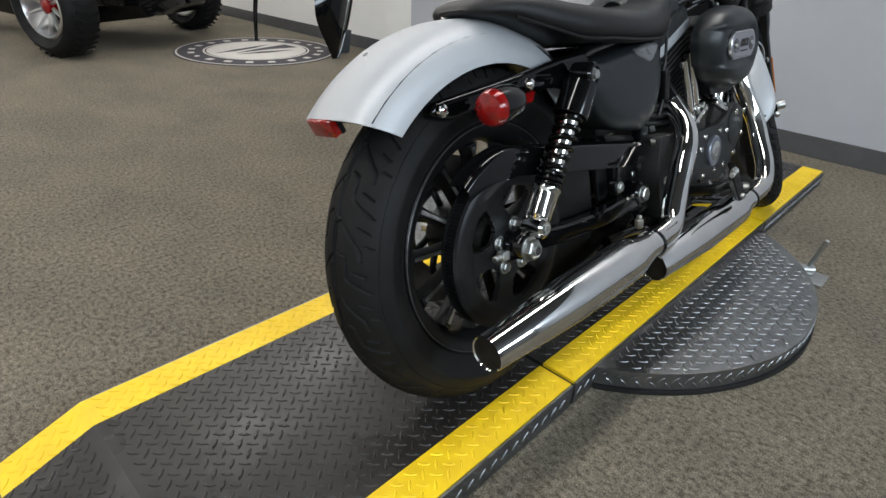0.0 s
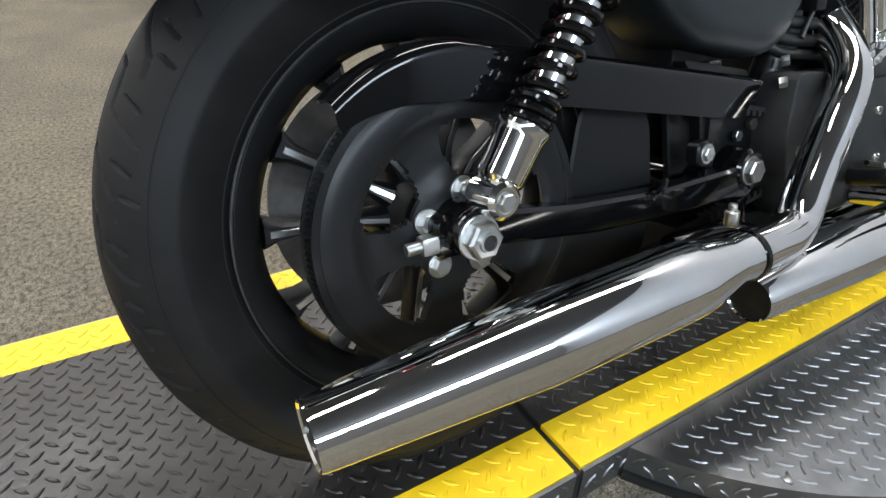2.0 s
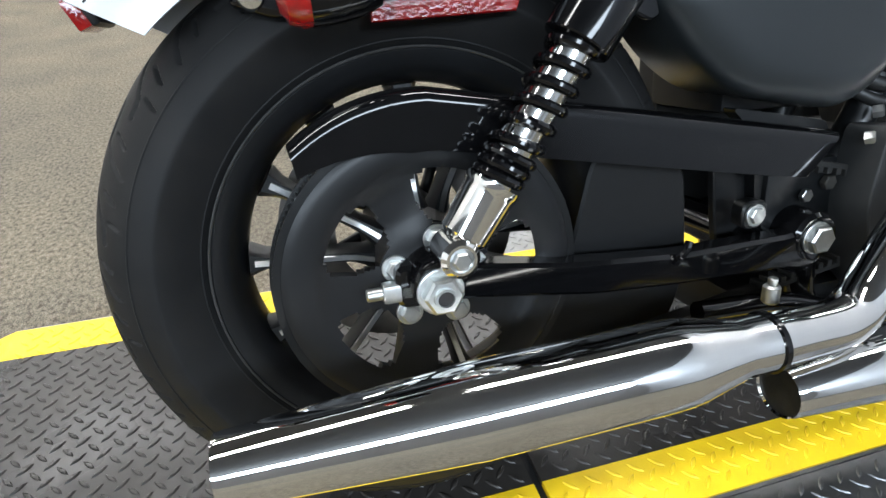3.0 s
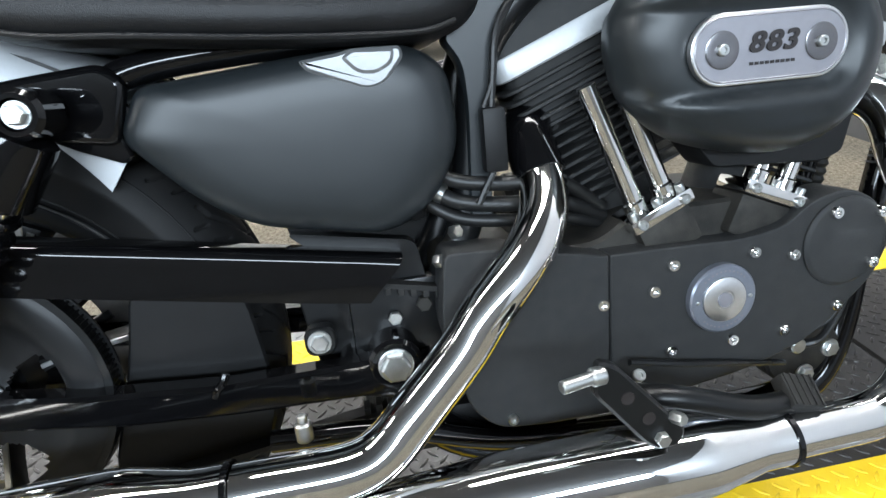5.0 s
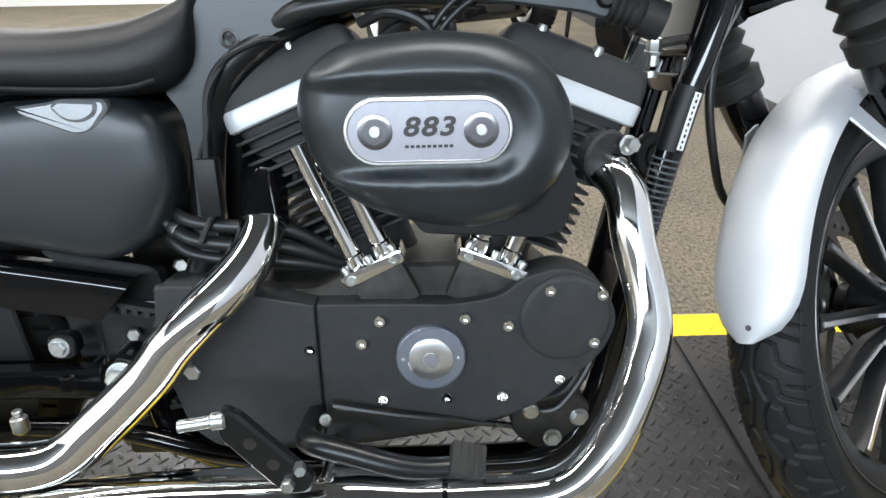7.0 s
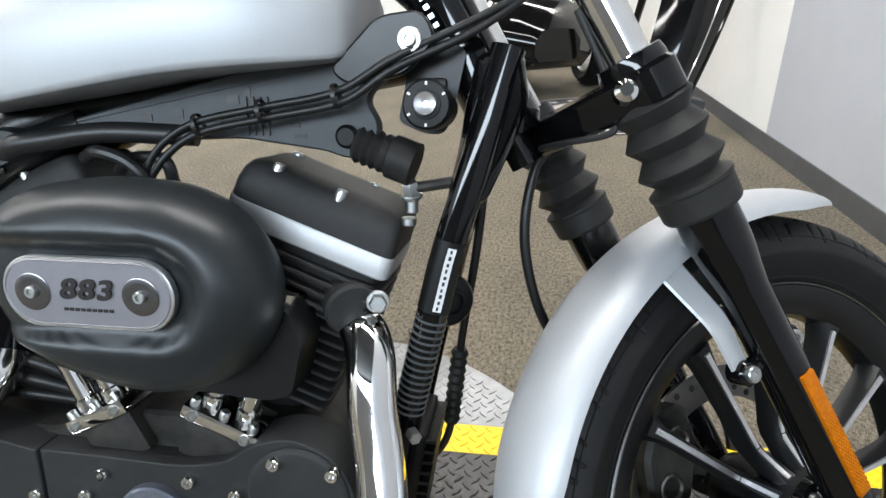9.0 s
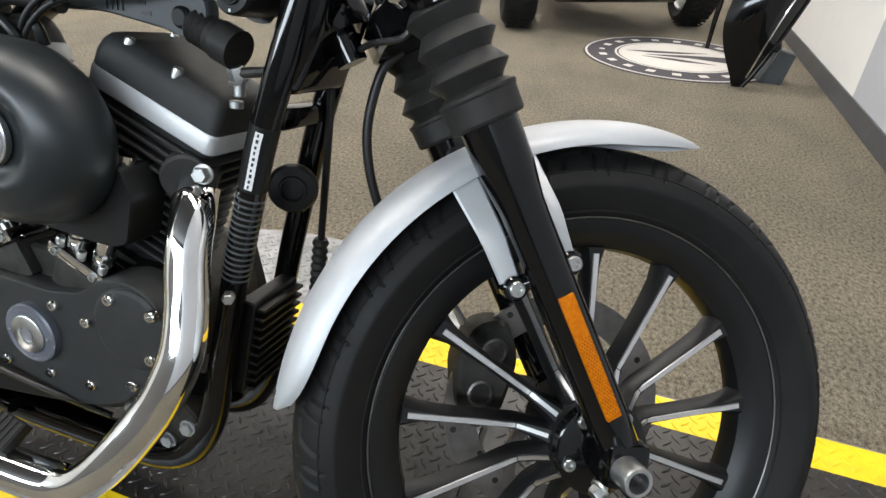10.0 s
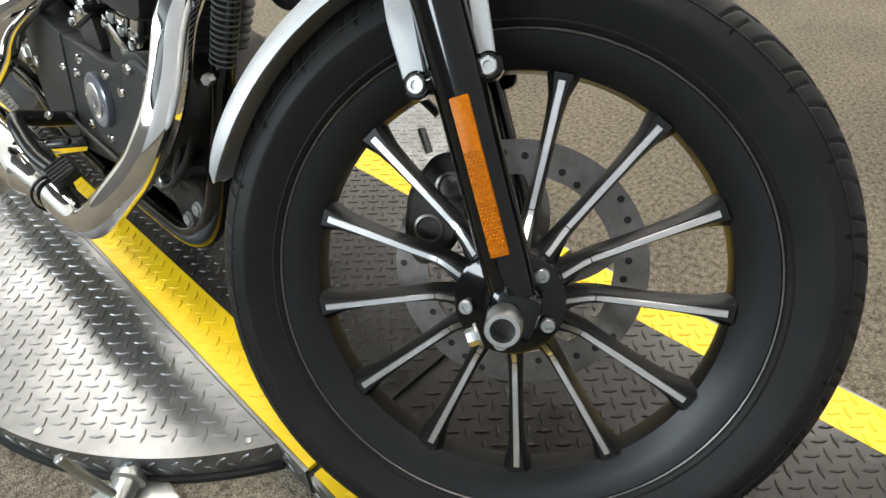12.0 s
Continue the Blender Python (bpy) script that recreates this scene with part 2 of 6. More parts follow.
def rounded(points, radius, n=4):
    """Rounds the corners of a 2D outline."""
    out = []
    k = len(points)
    for i in range(k):
        a, b, c = (Vector(points[j % k]) for j in (i - 1, i, i + 1))
        r = radius[i] if isinstance(radius, list) else radius
        u, v = (a - b), (c - b)
        d = min(r, u.length * 0.45, v.length * 0.45)
        p, q = b + u.normalized() * d, b + v.normalized() * d
        for s in range(n + 1):
            w = s / n
            out.append((1 - w) ** 2 * p + 2 * w * (1 - w) * b + w * w * q)
    return out


def bezel(bm, outline, layers, cap=True):
    """A pillowy slab: the 2D outline (x, z), shrunk towards its middle, at each layer (y, shrink in metres)."""
    pts = [Vector(p) for p in outline]
    k = len(pts)
    area = sum(pts[i].x * pts[(i + 1) % k].y - pts[(i + 1) % k].x * pts[i].y for i in range(k))
    sign = 1 if area > 0 else -1
    norm = []
    for i in range(k):
        e1, e2 = (pts[i] - pts[i - 1]).normalized(), (pts[(i + 1) % k] - pts[i]).normalized()
        n = Vector((-(e1 + e2).y, (e1 + e2).x)) * sign
        norm.append(n.normalized() if n.length > 1e-6 else Vector((0, 0)))
    rings = [[bm.verts.new((p.x + n.x * s, y, p.y + n.y * s)) for p, n in zip(pts, norm)] for y, s in layers]
    for a, b in zip(rings, rings[1:]):
        for i in range(k):
            bm.faces.new((a[i], a[(i + 1) % k], b[(i + 1) % k], b[i]))
    if cap:
        bm.faces.new(rings[0])
        bm.faces.new(rings[-1])
    return bm


def box(bm, x0, x1, y0, y1, z0, z1, bevel=0.0, m=None, seg=2):
    r = bmesh.ops.create_cube(bm, size=1.0)
    mm = Matrix.Translation(((x0 + x1) / 2, (y0 + y1) / 2, (z0 + z1) / 2)) @ Matrix.Diagonal((x1 - x0, y1 - y0, z1 - z0, 1))
    bmesh.ops.transform(bm, matrix=(m or Matrix()) @ mm, verts=r["verts"])
    if bevel:
        edges = list({e for v in r["verts"] for e in v.link_edges})
        bmesh.ops.bevel(bm, geom=edges, offset=bevel, segments=seg, profile=0.6, affect="EDGES")
    return bm


def loft(bm, sections, cap=True):
    """A skin over closed sections with the same number of points."""
    rings = [[bm.verts.new(p) for p in s] for s in sections]
    k = len(rings[0])
    for a, b in zip(rings, rings[1:]):
        for i in range(k):
            bm.faces.new((a[i], a[(i + 1) % k], b[(i + 1) % k], b[i]))
    if cap:
        bm.faces.new(rings[0])
        bm.faces.new(rings[-1])
    return bm


def sheet(bm, grid, thick):
    """A curved sheet of real thickness from a grid of points: a list of rows."""
    g = [[Vector(p) for p in row] for row in grid]
    nr, nc = len(g), len(g[0])
    top, bot = [], []
    for i in range(nr):
        a, b = [], []
        for j in range(nc):
            du = g[min(i + 1, nr - 1)][j] - g[max(i - 1, 0)][j]
            dv = g[i][min(j + 1, nc - 1)] - g[i][max(j - 1, 0)]
            n = du.cross(dv).normalized()
            a.append(bm.verts.new(g[i][j]))
            b.append(bm.verts.new(g[i][j] - n * thick))
        top.append(a)
        bot.append(b)
    for i in range(nr - 1):
        for j in range(nc - 1):
            bm.faces.new((top[i][j], top[i + 1][j], top[i + 1][j + 1], top[i][j + 1]))
            bm.faces.new((bot[i][j], bot[i][j + 1], bot[i + 1][j + 1], bot[i + 1][j]))
    rim = [(i, 0) for i in range(nr)] + [(nr - 1, j) for j in range(1, nc)] + [(i, nc - 1) for i in range(nr - 2, -1, -1)] + [(0, j) for j in range(nc - 2, 0, -1)]
    for (i, j), (k, l) in zip(rim, rim[1:] + rim[:1]):
        bm.faces.new((top[i][j], top[k][l], bot[k][l], bot[i][j]))
    return bm


def socket_bolt(bm, p, d, r=0.006, h=0.006):
    """A socket-head bolt with its recess, its head standing out from p along d."""
    m = basis(p, Vector(p) + Vector(d))
    return lathe(bm, [(r, 0), (r, h * 0.8), (r * 0.86, h), (r * 0.5, h), (r * 0.45, h * 0.55), (0, h * 0.55)], m, 14)


def hex_bolt(bm, p, d, r=0.01, h=0.008, washer=0.0):
    """A hexagon-head bolt or nut, with a washer."""
    m = basis(p, Vector(p) + Vector(d))
    if washer:
        lathe(bm, [(washer, 0), (washer, 0.0025), (washer * 0.95, 0.003)], m, 24)
    lathe(bm, [(r, 0), (r, h * 0.85), (r * 0.85, h), (0, h)], m, 6)
    return bm

# ---------------------------------------------------------------- room
FLOOR = -0.058         # the carpet; the lift's deck is at 0
WX, WY0, WX0, WY1, TOP = 2.455, -5.0, -6.0, 9.0, 3.3


def slab(name, x0, x1, y0, y1, z0, z1, material, label, category, bevel=0.0):
    ob = part(name, box(bmesh.new(), x0, x1, y0, y1, z0, z1, bevel), material, smooth=0)
    return tagged(ob, label, category, kind="structure")


slab("floor", WX0, WX, WY0, WY1, FLOOR - 0.1, FLOOR, CARPET, "grey-brown flecked loop-pile showroom carpet", "floor")
slab("ceiling", WX0, WX, WY0, WY1, TOP, TOP + 0.1, CEILING, "plain dark-painted showroom ceiling", "ceiling")
slab("wall_east", WX, WX + 0.15, WY0, 2.82, FLOOR - 0.1, TOP, WALLGREY, "pale blue-grey painted showroom wall", "wall")
slab("wall_east_far", WX + 0.004, WX + 0.15, 2.82, WY1, FLOOR - 0.1, TOP, WALLWHITE, "white painted showroom wall", "wall")
slab("wall_north", WX0, WX, WY1, WY1 + 0.15, FLOOR - 0.1, TOP, WALLWHITE, "white painted far showroom wall", "wall")
slab("wall_west", WX0 - 0.15, WX0, WY0, WY1, FLOOR - 0.1, TOP, WALLWHITE, "white painted showroom wall behind", "wall")
bm = bmesh.new()
box(bm, WX - 0.010, WX, WY0, WY1, FLOOR, FLOOR + 0.099, 0.003)
tagged(part("baseboard", bm, BASEBOARD, smooth=0), "dark grey vinyl skirting along the wall", "baseboard", kind="structure")

# Unseen shop front behind the camera, open to the sky; it shapes the reflections.
slab("wall_south", WX0, WX, WY0 - 0.15, WY0, FLOOR - 0.1, 2.25, WALLDARK, "unseen grey wall under the high window openings", "wall")
slab("wall_south_top", WX0, WX, WY0 - 0.15, WY0, 3.10, TOP, WALLDARK, "unseen grey wall above the high window openings", "wall")
bm = bmesh.new()
for k in range(6):
    x = WX0 + k * (WX - WX0 - 0.08) / 5
    box(bm, x, x + 0.08, WY0 - 0.12, WY0 - 0.03, 2.25, 3.10)
tagged(part("window_1", bm, SATIN, smooth=0), "unseen dark mullions of the window openings", "window", kind="structure")
slab("ground", -60, 60, -60, WY0 - 0.15, FLOOR - 0.3, FLOOR - 0.12, CARPET, "pale pavement outside the shop windows", "ground")


def ceiling_light(x, y):
    e = tagged(new("ceiling_light"), "white long strip ceiling light, switched on", "lamp", "ceiling lights")
    e.location = (x, y, TOP)
    part("housing", box(bmesh.new(), -1.2, 1.2, -0.16, 0.16, -0.05, 0, 0.006), WALLWHITE, e, smooth=0)
    part("diffuser", box(bmesh.new(), -1.18, 1.18, -0.14, 0.14, -0.058, -0.0505), LAMP, e, smooth=0)
    return e


first = ceiling_light(-4.4, 0.05)
for i in range(3):
    for y in (0.05, 3.4, 6.4):
        if i or y > 0.05:
            copy_thing(first, Matrix.Translation((-4.4 + 2.95 * i, y, TOP)))

# ---------------------------------------------------------------- the lift
DY = 0.138             # middle of the deck
NI, NO, FI, FO_ = -0.0883, -0.1668, 0.3657, 0.4433


def lug_mesh(bm, x, y, angle, z=0.0, length=0.0245, width=0.0062, height=0.0021, m=None):
    """One raised lug of tread plate: a pointed lens with a rounded top."""
    c, s = math.cos(angle), math.sin(angle)
    a = length / 2
    ring = []
    for u, v in ((-1, 0), (-0.55, 0.75), (0, 1), (0.55, 0.75), (1, 0), (0.55, -0.75), (0, -1), (-0.55, -0.75)):
        px, py = u * a, v * width / 2
        ring.append((px * c - py * s, px * s + py * c))
    top = [(-0.5 * a * c, -0.5 * a * s), (0.5 * a * c, 0.5 * a * s)]
    place = (lambda q: m @ Vector(q)) if m else (lambda q: q)
    lo = [bm.verts.new(place((x + p, y + q, z))) for p, q in ring]
    mid = [bm.verts.new(place((x + p * 0.72, y + q * 0.72, z + height * 0.8))) for p, q in ring]
    t0, t1 = (bm.verts.new(place((x + p, y + q, z + height))) for p, q in top)
    for k in range(8):
        bm.faces.new((lo[k], lo[(k + 1) % 8], mid[(k + 1) % 8], mid[k]))
    bm.faces.new((mid[0], mid[1], t0))
    bm.faces.new((mid[7], mid[0], t0))
    bm.faces.new((mid[1], mid[2], t0))
    bm.faces.new((mid[6], mid[7], t0))
    bm.faces.new((mid[2], t1, t0))
    bm.faces.new((mid[6], t0, t1))
    bm.faces.new((mid[2], mid[3], t1))
    bm.faces.new((mid[3], mid[4], t1))
    bm.faces.new((mid[4], mid[5], t1))
    bm.faces.new((mid[5], mid[6], t1))


PX, PY = 0.0313, 0.0298


def lugs(inside, x0, x1, y0, y1, m=None, spacing=1.0):
    """The lugs of tread plate over an area, in two directions that alternate."""
    bm = bmesh.new()
    for half, angle in ((0.0, radians(45)), (0.5, radians(-45))):
        for i in range(math.floor(x0 / PX) - 1, math.ceil(x1 / PX) + 2):
            for j in range(math.floor(y0 / PY) - 1, math.ceil(y1 / PY) + 2):
                x, y = (i + half) * PX + 0.004, (j + half) * PY
                if inside(x, y):
                    lug_mesh(bm, x, y, angle, m=m)
    return bm


def deck_section(name, x0, x1, label, ramp=0.0):
    """A length of deck: a thick plate with lugs, yellow edge bands with lugs of their own, and side skirts."""
    e = tagged(new(name), label, "lift deck", "lift sections")
    part("plate", box(bmesh.new(), x0, x1, NI, FI, -0.012, 0, 0.0), BLACKPLATE, e, smooth=0)
    part("tread", lugs(lambda x, y: x0 + 0.012 < x < x1 - 0.012 and NI + 0.006 < y < FI - 0.006, x0, x1, NI, FI), BLACKPLATE, e)
    for y0, y1 in ((NO, NI), (FI, FO_)):
        band = part("edge_band", box(bmesh.new(), x0, x1, y0, y1, -0.012, 0.0003, 0.0), YELLOW, e, "yellow painted tread plate", smooth=0)
        part("tread", lugs(lambda x, y: x0 + 0.010 < x < x1 - 0.010 and y0 + 0.004 < y < y1 - 0.004, x0, x1, y0, y1), YELLOW, band)
    for y, s in ((NO, -1), (FO_, 1)):
        skirt = part("skirt", box(bmesh.new(), x0, x1, y + s * 0.001, y + s * 0.006, FLOOR, -0.002, 0.0), ALUPLATE, e, "bare aluminium tread plate", smooth=0)
        m = Matrix.Translation((0, y + s * 0.006, 0)) @ (Matrix.Rotation(radians(90), 4, "X") if s < 0 else Matrix.Rotation(radians(-90), 4, "X"))
        part("tread", lugs(lambda x, v: x0 + 0.01 < x < x1 - 0.01 and (0.008 < -v < 0.052 if s < 0 else 0.008 < v < 0.052), x0, x1, -0.06, 0.06, m=m), ALUPLATE, skirt)
    return e


GAP1, GAP2, REAR, FRONT = 0.138, 1.317, -0.600, 2.066
deck_section("lift_deck", REAR, GAP1 - 0.006, "black tread plate lift deck with yellow edge bands")
deck_section("lift_deck", GAP1 + 0.006, GAP2 - 0.006, "black tread plate turntable deck with yellow edge bands")
deck_section("lift_deck", GAP2 + 0.006, FRONT, "black tread plate lift deck under the front wheel")
for x in (GAP1, GAP2):
    b = part("seam", box(bmesh.new(), x - 0.005, x + 0.005, NO - 0.004, FO_ + 0.004, FLOOR, -0.006), SEAM, smooth=0)
    tagged(b, "black gap strip between two deck plates", "seam")

# The ramp that slopes from the deck to the carpet.
ramp = tagged(new("lift_ramp"), "black tread plate ramp with yellow edge bands", "ramp")
RL_ = 0.165
tilt = Matrix.Translation((REAR, 0, 0)) @ Matrix.Rotation(-math.asin(0.058 / RL_), 4, "Y")
part("plate", box(bmesh.new(), -RL_, 0, NI, FI, -0.008, 0), BLACKPLATE, ramp, smooth=0, matrix=tilt)
part("tread", lugs(lambda x, y: -RL_ + 0.012 < x < -0.015 and NI + 0.006 < y < FI - 0.006, -RL_, 0, NI, FI, m=tilt), BLACKPLATE, ramp)
for y0, y1 in ((NO, NI), (FI, FO_)):
    bm = box(bmesh.new(), -RL_, 0, y0, y1, -0.008, 0.0003)
    band = part("edge_band", bm, YELLOW, ramp, "yellow painted tread plate", smooth=0, matrix=tilt)
    part("tread", lugs(lambda x, y: -RL_ + 0.01 < x < -0.012 and y0 + 0.004 < y < y1 - 0.004, -RL_, 0, y0, y1, m=tilt), YELLOW, band)

# The round turntable of bare plate that shows on both sides of the deck.
TC, TR = (0.735, DY), 0.599
table = tagged(new("turntable"), "round bare aluminium tread plate turntable on the carpet", "turntable")
table.location = (*TC, 0)
for s, (lo, hi) in ((-1, (-TR, NO - 0.007 - DY)), (1, (FO_ + 0.007 - DY, TR))):
    edge = lo if s > 0 else hi
    a = math.acos(abs(edge) / TR)
    arc = [(TR * math.sin(-a + 2 * a * k / 60), s * TR * math.cos(-a + 2 * a * k / 60)) for k in range(61)]
    bm = bmesh.new()
    loft(bm, [[(x, y, z) for x, y in arc] for z in (-0.010, -0.0035)])
    seg = part("plate", bm, ALUPLATE, table, smooth=0)

    def inside(x, y, s=s, edge=edge):
        return math.hypot(x, y) < TR - 0.014 and s * y > s * edge + 0.008
    bm = lugs(inside, -TR, TR, min(lo, hi), max(lo, hi))
    part("tread", bm, ALUPLATE, seg, matrix=Matrix.Translation((0, 0, -0.0035)))
    bm = bmesh.new()
    rows = [[bm.verts.new((x * q, y * q, z)) for x, y in arc] for q, z in ((1.0, -0.004), (1.001, FLOOR + 0.012), (0.985, FLOOR + 0.012), (0.985, -0.004))]
    for r0, r1 in zip(rows, rows[1:] + rows[:1]):
        for k in range(60):
            bm.faces.new((r0[k], r0[k + 1], r1[k + 1], r1[k]))
    skirt = part("skirt", bm, ALUPLATE, table)
    bm = bmesh.new()
    for row, ang in ((0, 45), (1, -45)):
        n = int(2 * a * TR / PX)
        for k in range(n):
            th = -a + (k + 0.5 + 0.5 * row) * 2 * a / n
            if abs(th) < a - 0.02:
                mm = Matrix.Rotation(-th if s > 0 else th + math.pi, 4, "Z") @ Matrix.Translation((0, TR + 0.0005, -0.020 - 0.015 * row)) @ Matrix.Rotation(radians(-90), 4, "X")
                lug_mesh(bm, 0, 0, radians(ang), m=mm)
    part("tread", bm, ALUPLATE, skirt)
    bm = bmesh.new()
    rows = [[bm.verts.new((x * q, y * q, z)) for x, y in arc] for q, z in ((1.012, FLOOR), (1.012, FLOOR + 0.010), (0.97, FLOOR + 0.0115), (0.97, FLOOR))]
    for r0, r1 in zip(rows, rows[1:] + rows[:1]):
        for k in range(60):
            bm.faces.new((r0[k], r0[k + 1], r1[k + 1], r1[k]))
    part("base_strip", bm, SEAM, table, "black rubber strip on the carpet")
for a in (-100, -65, -35, -130):
    x, y = 0.585 * math.cos(radians(a)), 0.585 * math.sin(radians(a))
    part("screw", lathe(bmesh.new(), [(0.006, -0.0035), (0.006, -0.001), (0.003, 0)], Matrix.Translation((x, y, 0)), 10), STEEL, table)

# The locking lever at the turntable's edge.
lever = tagged(new("locking_lever"), "steel locking pin and lever at the turntable's edge", "lever")
bm = bmesh.new()
rod(bm, (1.108, -0.322, -0.036), (1.152, -0.372, -0.036), 0.017, 24, 0.002)
lathe(bm, [(0.023, 0), (0.023, 0.008), (0.018, 0.011)], basis((1.118, -0.333, -0.036), (1.152, -0.372, -0.036)), 24)
part("barrel", bm, STEEL, lever)
bm = bmesh.new()
rod(bm, (1.141, -0.357, -0.036), (1.124, -0.382, 0.079), 0.0062, 16, 0.002)
part("handle", bm, STEEL, lever)
bm = box(bmesh.new(), 1.095, 1.185, -0.415, -0.300, FLOOR, FLOOR + 0.006, 0.002)
part("foot", bm, STEEL, lever)

# ---------------------------------------------------------------- the motorcycle
# Its own frame: x forward from the rear axle, y to its left, z up from the tyres' line; it leans on its side stand.
LEAN, RAKE, STEER = 11.2, 30.3, 33.2
bike = tagged(new("motorcycle"), "black and silver V-twin cruiser motorcycle leaning on its side stand", "motorcycle")
bike.matrix_world = Matrix.Translation((0.0023, 0.0221, -0.0171)) @ Matrix.Rotation(radians(-LEAN), 4, "X") @ Matrix.Translation((0, -0.07, 0))
AXIS = Vector((-math.sin(radians(RAKE)), 0, math.cos(radians(RAKE))))
FOOT = Vector((1.407, 0, 0.274))
TURN = Matrix.Translation(FOOT) @ Matrix.Rotation(radians(STEER), 4, AXIS) @ Matrix.Translation(-FOOT)
OUT = Vector((0, -1, 0))


def wheel_matrix(x, z, y=0.0):
    """Local frame of a wheel: its axis is z, pointing to the bike's right."""
    return Matrix.Translation((x, y, z)) @ Matrix.Rotation(radians(90), 4, "X")


def tyre_profile(R, rim, half, n=120):
    """Outer section of a tyre, right to left, as (radius, height)."""
    out = []
    for k in range(n + 1):
        a = math.pi * k / n
        q = math.sin(a) ** 0.62 if 0 < k < n else 0.0
        r = rim + (R - rim) * q
        h = half * math.cos(a) * (1.0 + 0.06 * math.sin(math.pi * q)) * (0.62 + 0.38 * min(1, q / 0.45))
        out.append((r, h))
    return out


def groove(s, a, lines, pitch, width, depth):
    """Depth of tread grooves at each place: s along the tread, a away from its middle; lines are in shares of a pitch and metres."""
    u = (s / pitch) % 1.0
    d = np.full(np.shape(u), 1.0)
    for line in lines:
        for (u0, a0), (u1, a1) in zip(line, line[1:]):
            for shift in (-1, 0, 1):
                x0, x1 = (u0 + shift) * pitch, (u1 + shift) * pitch
                px, pa = u * pitch - x0, a - a0
                ex, ea = x1 - x0, a1 - a0
                t = np.clip((px * ex + pa * ea) / (ex * ex + ea * ea), 0, 1)
                d = np.minimum(d, np.hypot(px - t * ex, pa - t * ea))
    return depth * np.clip(1.6 - d / width, 0, 1)


def tyre(name, R, rim, half, m, parent, lines, pitches, width, depth, label, seg=1500):
    """A tyre with its tread grooves cut into the surface."""
    prof = tyre_profile(R, rim, half)
    pitch = 2 * math.pi * R / pitches
    th = np.arange(seg) * 2 * math.pi / seg
    verts = []
    for r, h in prof:
        d = np.zeros(seg)
        if r > R - 0.040:
            d = groove(th * R + (0.5 * pitch if h < 0 else 0.0), np.full(seg, abs(h)), lines, pitch, width, depth)
        verts.append(np.stack([(r - d) * np.cos(th), (r - d) * np.sin(th), np.full(seg, h)], 1))
    verts.append(np.stack([(rim - 0.006) * np.cos(th), (rim - 0.006) * np.sin(th), np.zeros(seg)], 1))
    n = len(verts)
    k = np.arange(seg)
    faces = []
    for a in range(n):
        b = (a + 1) % n
        faces.append(np.stack([a * seg + k, a * seg + (k + 1) % seg, b * seg + (k + 1) % seg, b * seg + k], 1))
    me = bpy.data.meshes.new(name)
    me.from_pydata(np.concatenate(verts).tolist(), [], np.concatenate(faces).tolist())
    me.transform(m)
    me.materials.append(RUBBER)
    me.shade_smooth()
    me.set_sharp_from_angle(angle=radians(50))
    ob = new(name, me)
    ob.parent = parent
    tagged(ob, label)
    # Fine ribs moulded into the sidewall.
    walls = sorted((r, h) for r, h in prof if h > 0)
    for share_, size in ((0.10, 0.0012), (0.66, 0.0010)):
        r = rim + (R - rim) * share_
        h = float(np.interp(r, [w[0] for w in walls], [w[1] for w in walls]))
        ring = [(r + size * math.cos(a), h + size * math.sin(a)) for a in (0, 1.05, 2.09, 3.14, 4.19, 5.24)]
        part("sidewall_rib", lathe(bmesh.new(), ring, m, 120, close=True), RUBBER, ob)
    return ob


REAR_TREAD = (((0.52, 0.003), (0.95, 0.003), (1.0, 0.010), (1.34, 0.043), (1.48, 0.045)), ((0.0, 0.010), (0.06, 0.002), (0.46, 0.002), (0.52, 0.003)),
              ((0.40, 0.012), (0.45, 0.023), (0.74, 0.025), (0.93, 0.055)), ((0.64, 0.037), (0.70, 0.050)), ((0.08, 0.040), (0.14, 0.053)), ((0.30, 0.050), (0.33, 0.058)))
FRONT_TREAD = (((0.0, 0.006), (0.30, 0.014), (0.50, 0.006), (0.80, 0.003), (1.0, 0.006)), ((0.30, 0.014), (0.40, 0.026), (0.68, 0.028), (0.85, 0.044)),
               ((0.85, 0.012), (0.95, 0.024), (1.20, 0.026), (1.34, 0.044)), ((0.05, 0.034), (0.12, 0.046)))


def rim(name, r_out, r_in, half, m, parent, label):
    """A cast rim: flanges, drop centre and inner barrel."""
    bm = bmesh.new()
    p = [(r_out, half), (r_out + 0.004, half - 0.003), (r_out - 0.004, half - 0.008), (r_out - 0.010, half - 0.012), (r_out - 0.018, 0.0),
         (r_out - 0.010, -half + 0.012), (r_out - 0.004, -half + 0.008), (r_out + 0.004, -half + 0.003), (r_out, -half),
         (r_out - 0.012, -half + 0.004), (r_in + 0.010, -half + 0.010), (r_in, -half * 0.45), (r_in - 0.003, 0), (r_in, half * 0.45), (r_in + 0.010, half - 0.010), (r_out - 0.012, half - 0.004)]
    lathe(bm, p, m, 96, close=True)
    ob = part(name, bm, WHEELBLACK, parent, label)
    # A pale ring paints in the highlight along the tyre bead line.
    ring = [(r_out + 0.0025 + 0.0011 * math.cos(a), half + 0.0011 * math.sin(a)) for a in (0, 1.57, 3.14, 4.71)]
    part("rim_highlight", lathe(bmesh.new(), ring, m, 96, close=True), RIMEDGE, ob, "thin pale ring for the highlight on the rim edge")
    return ob


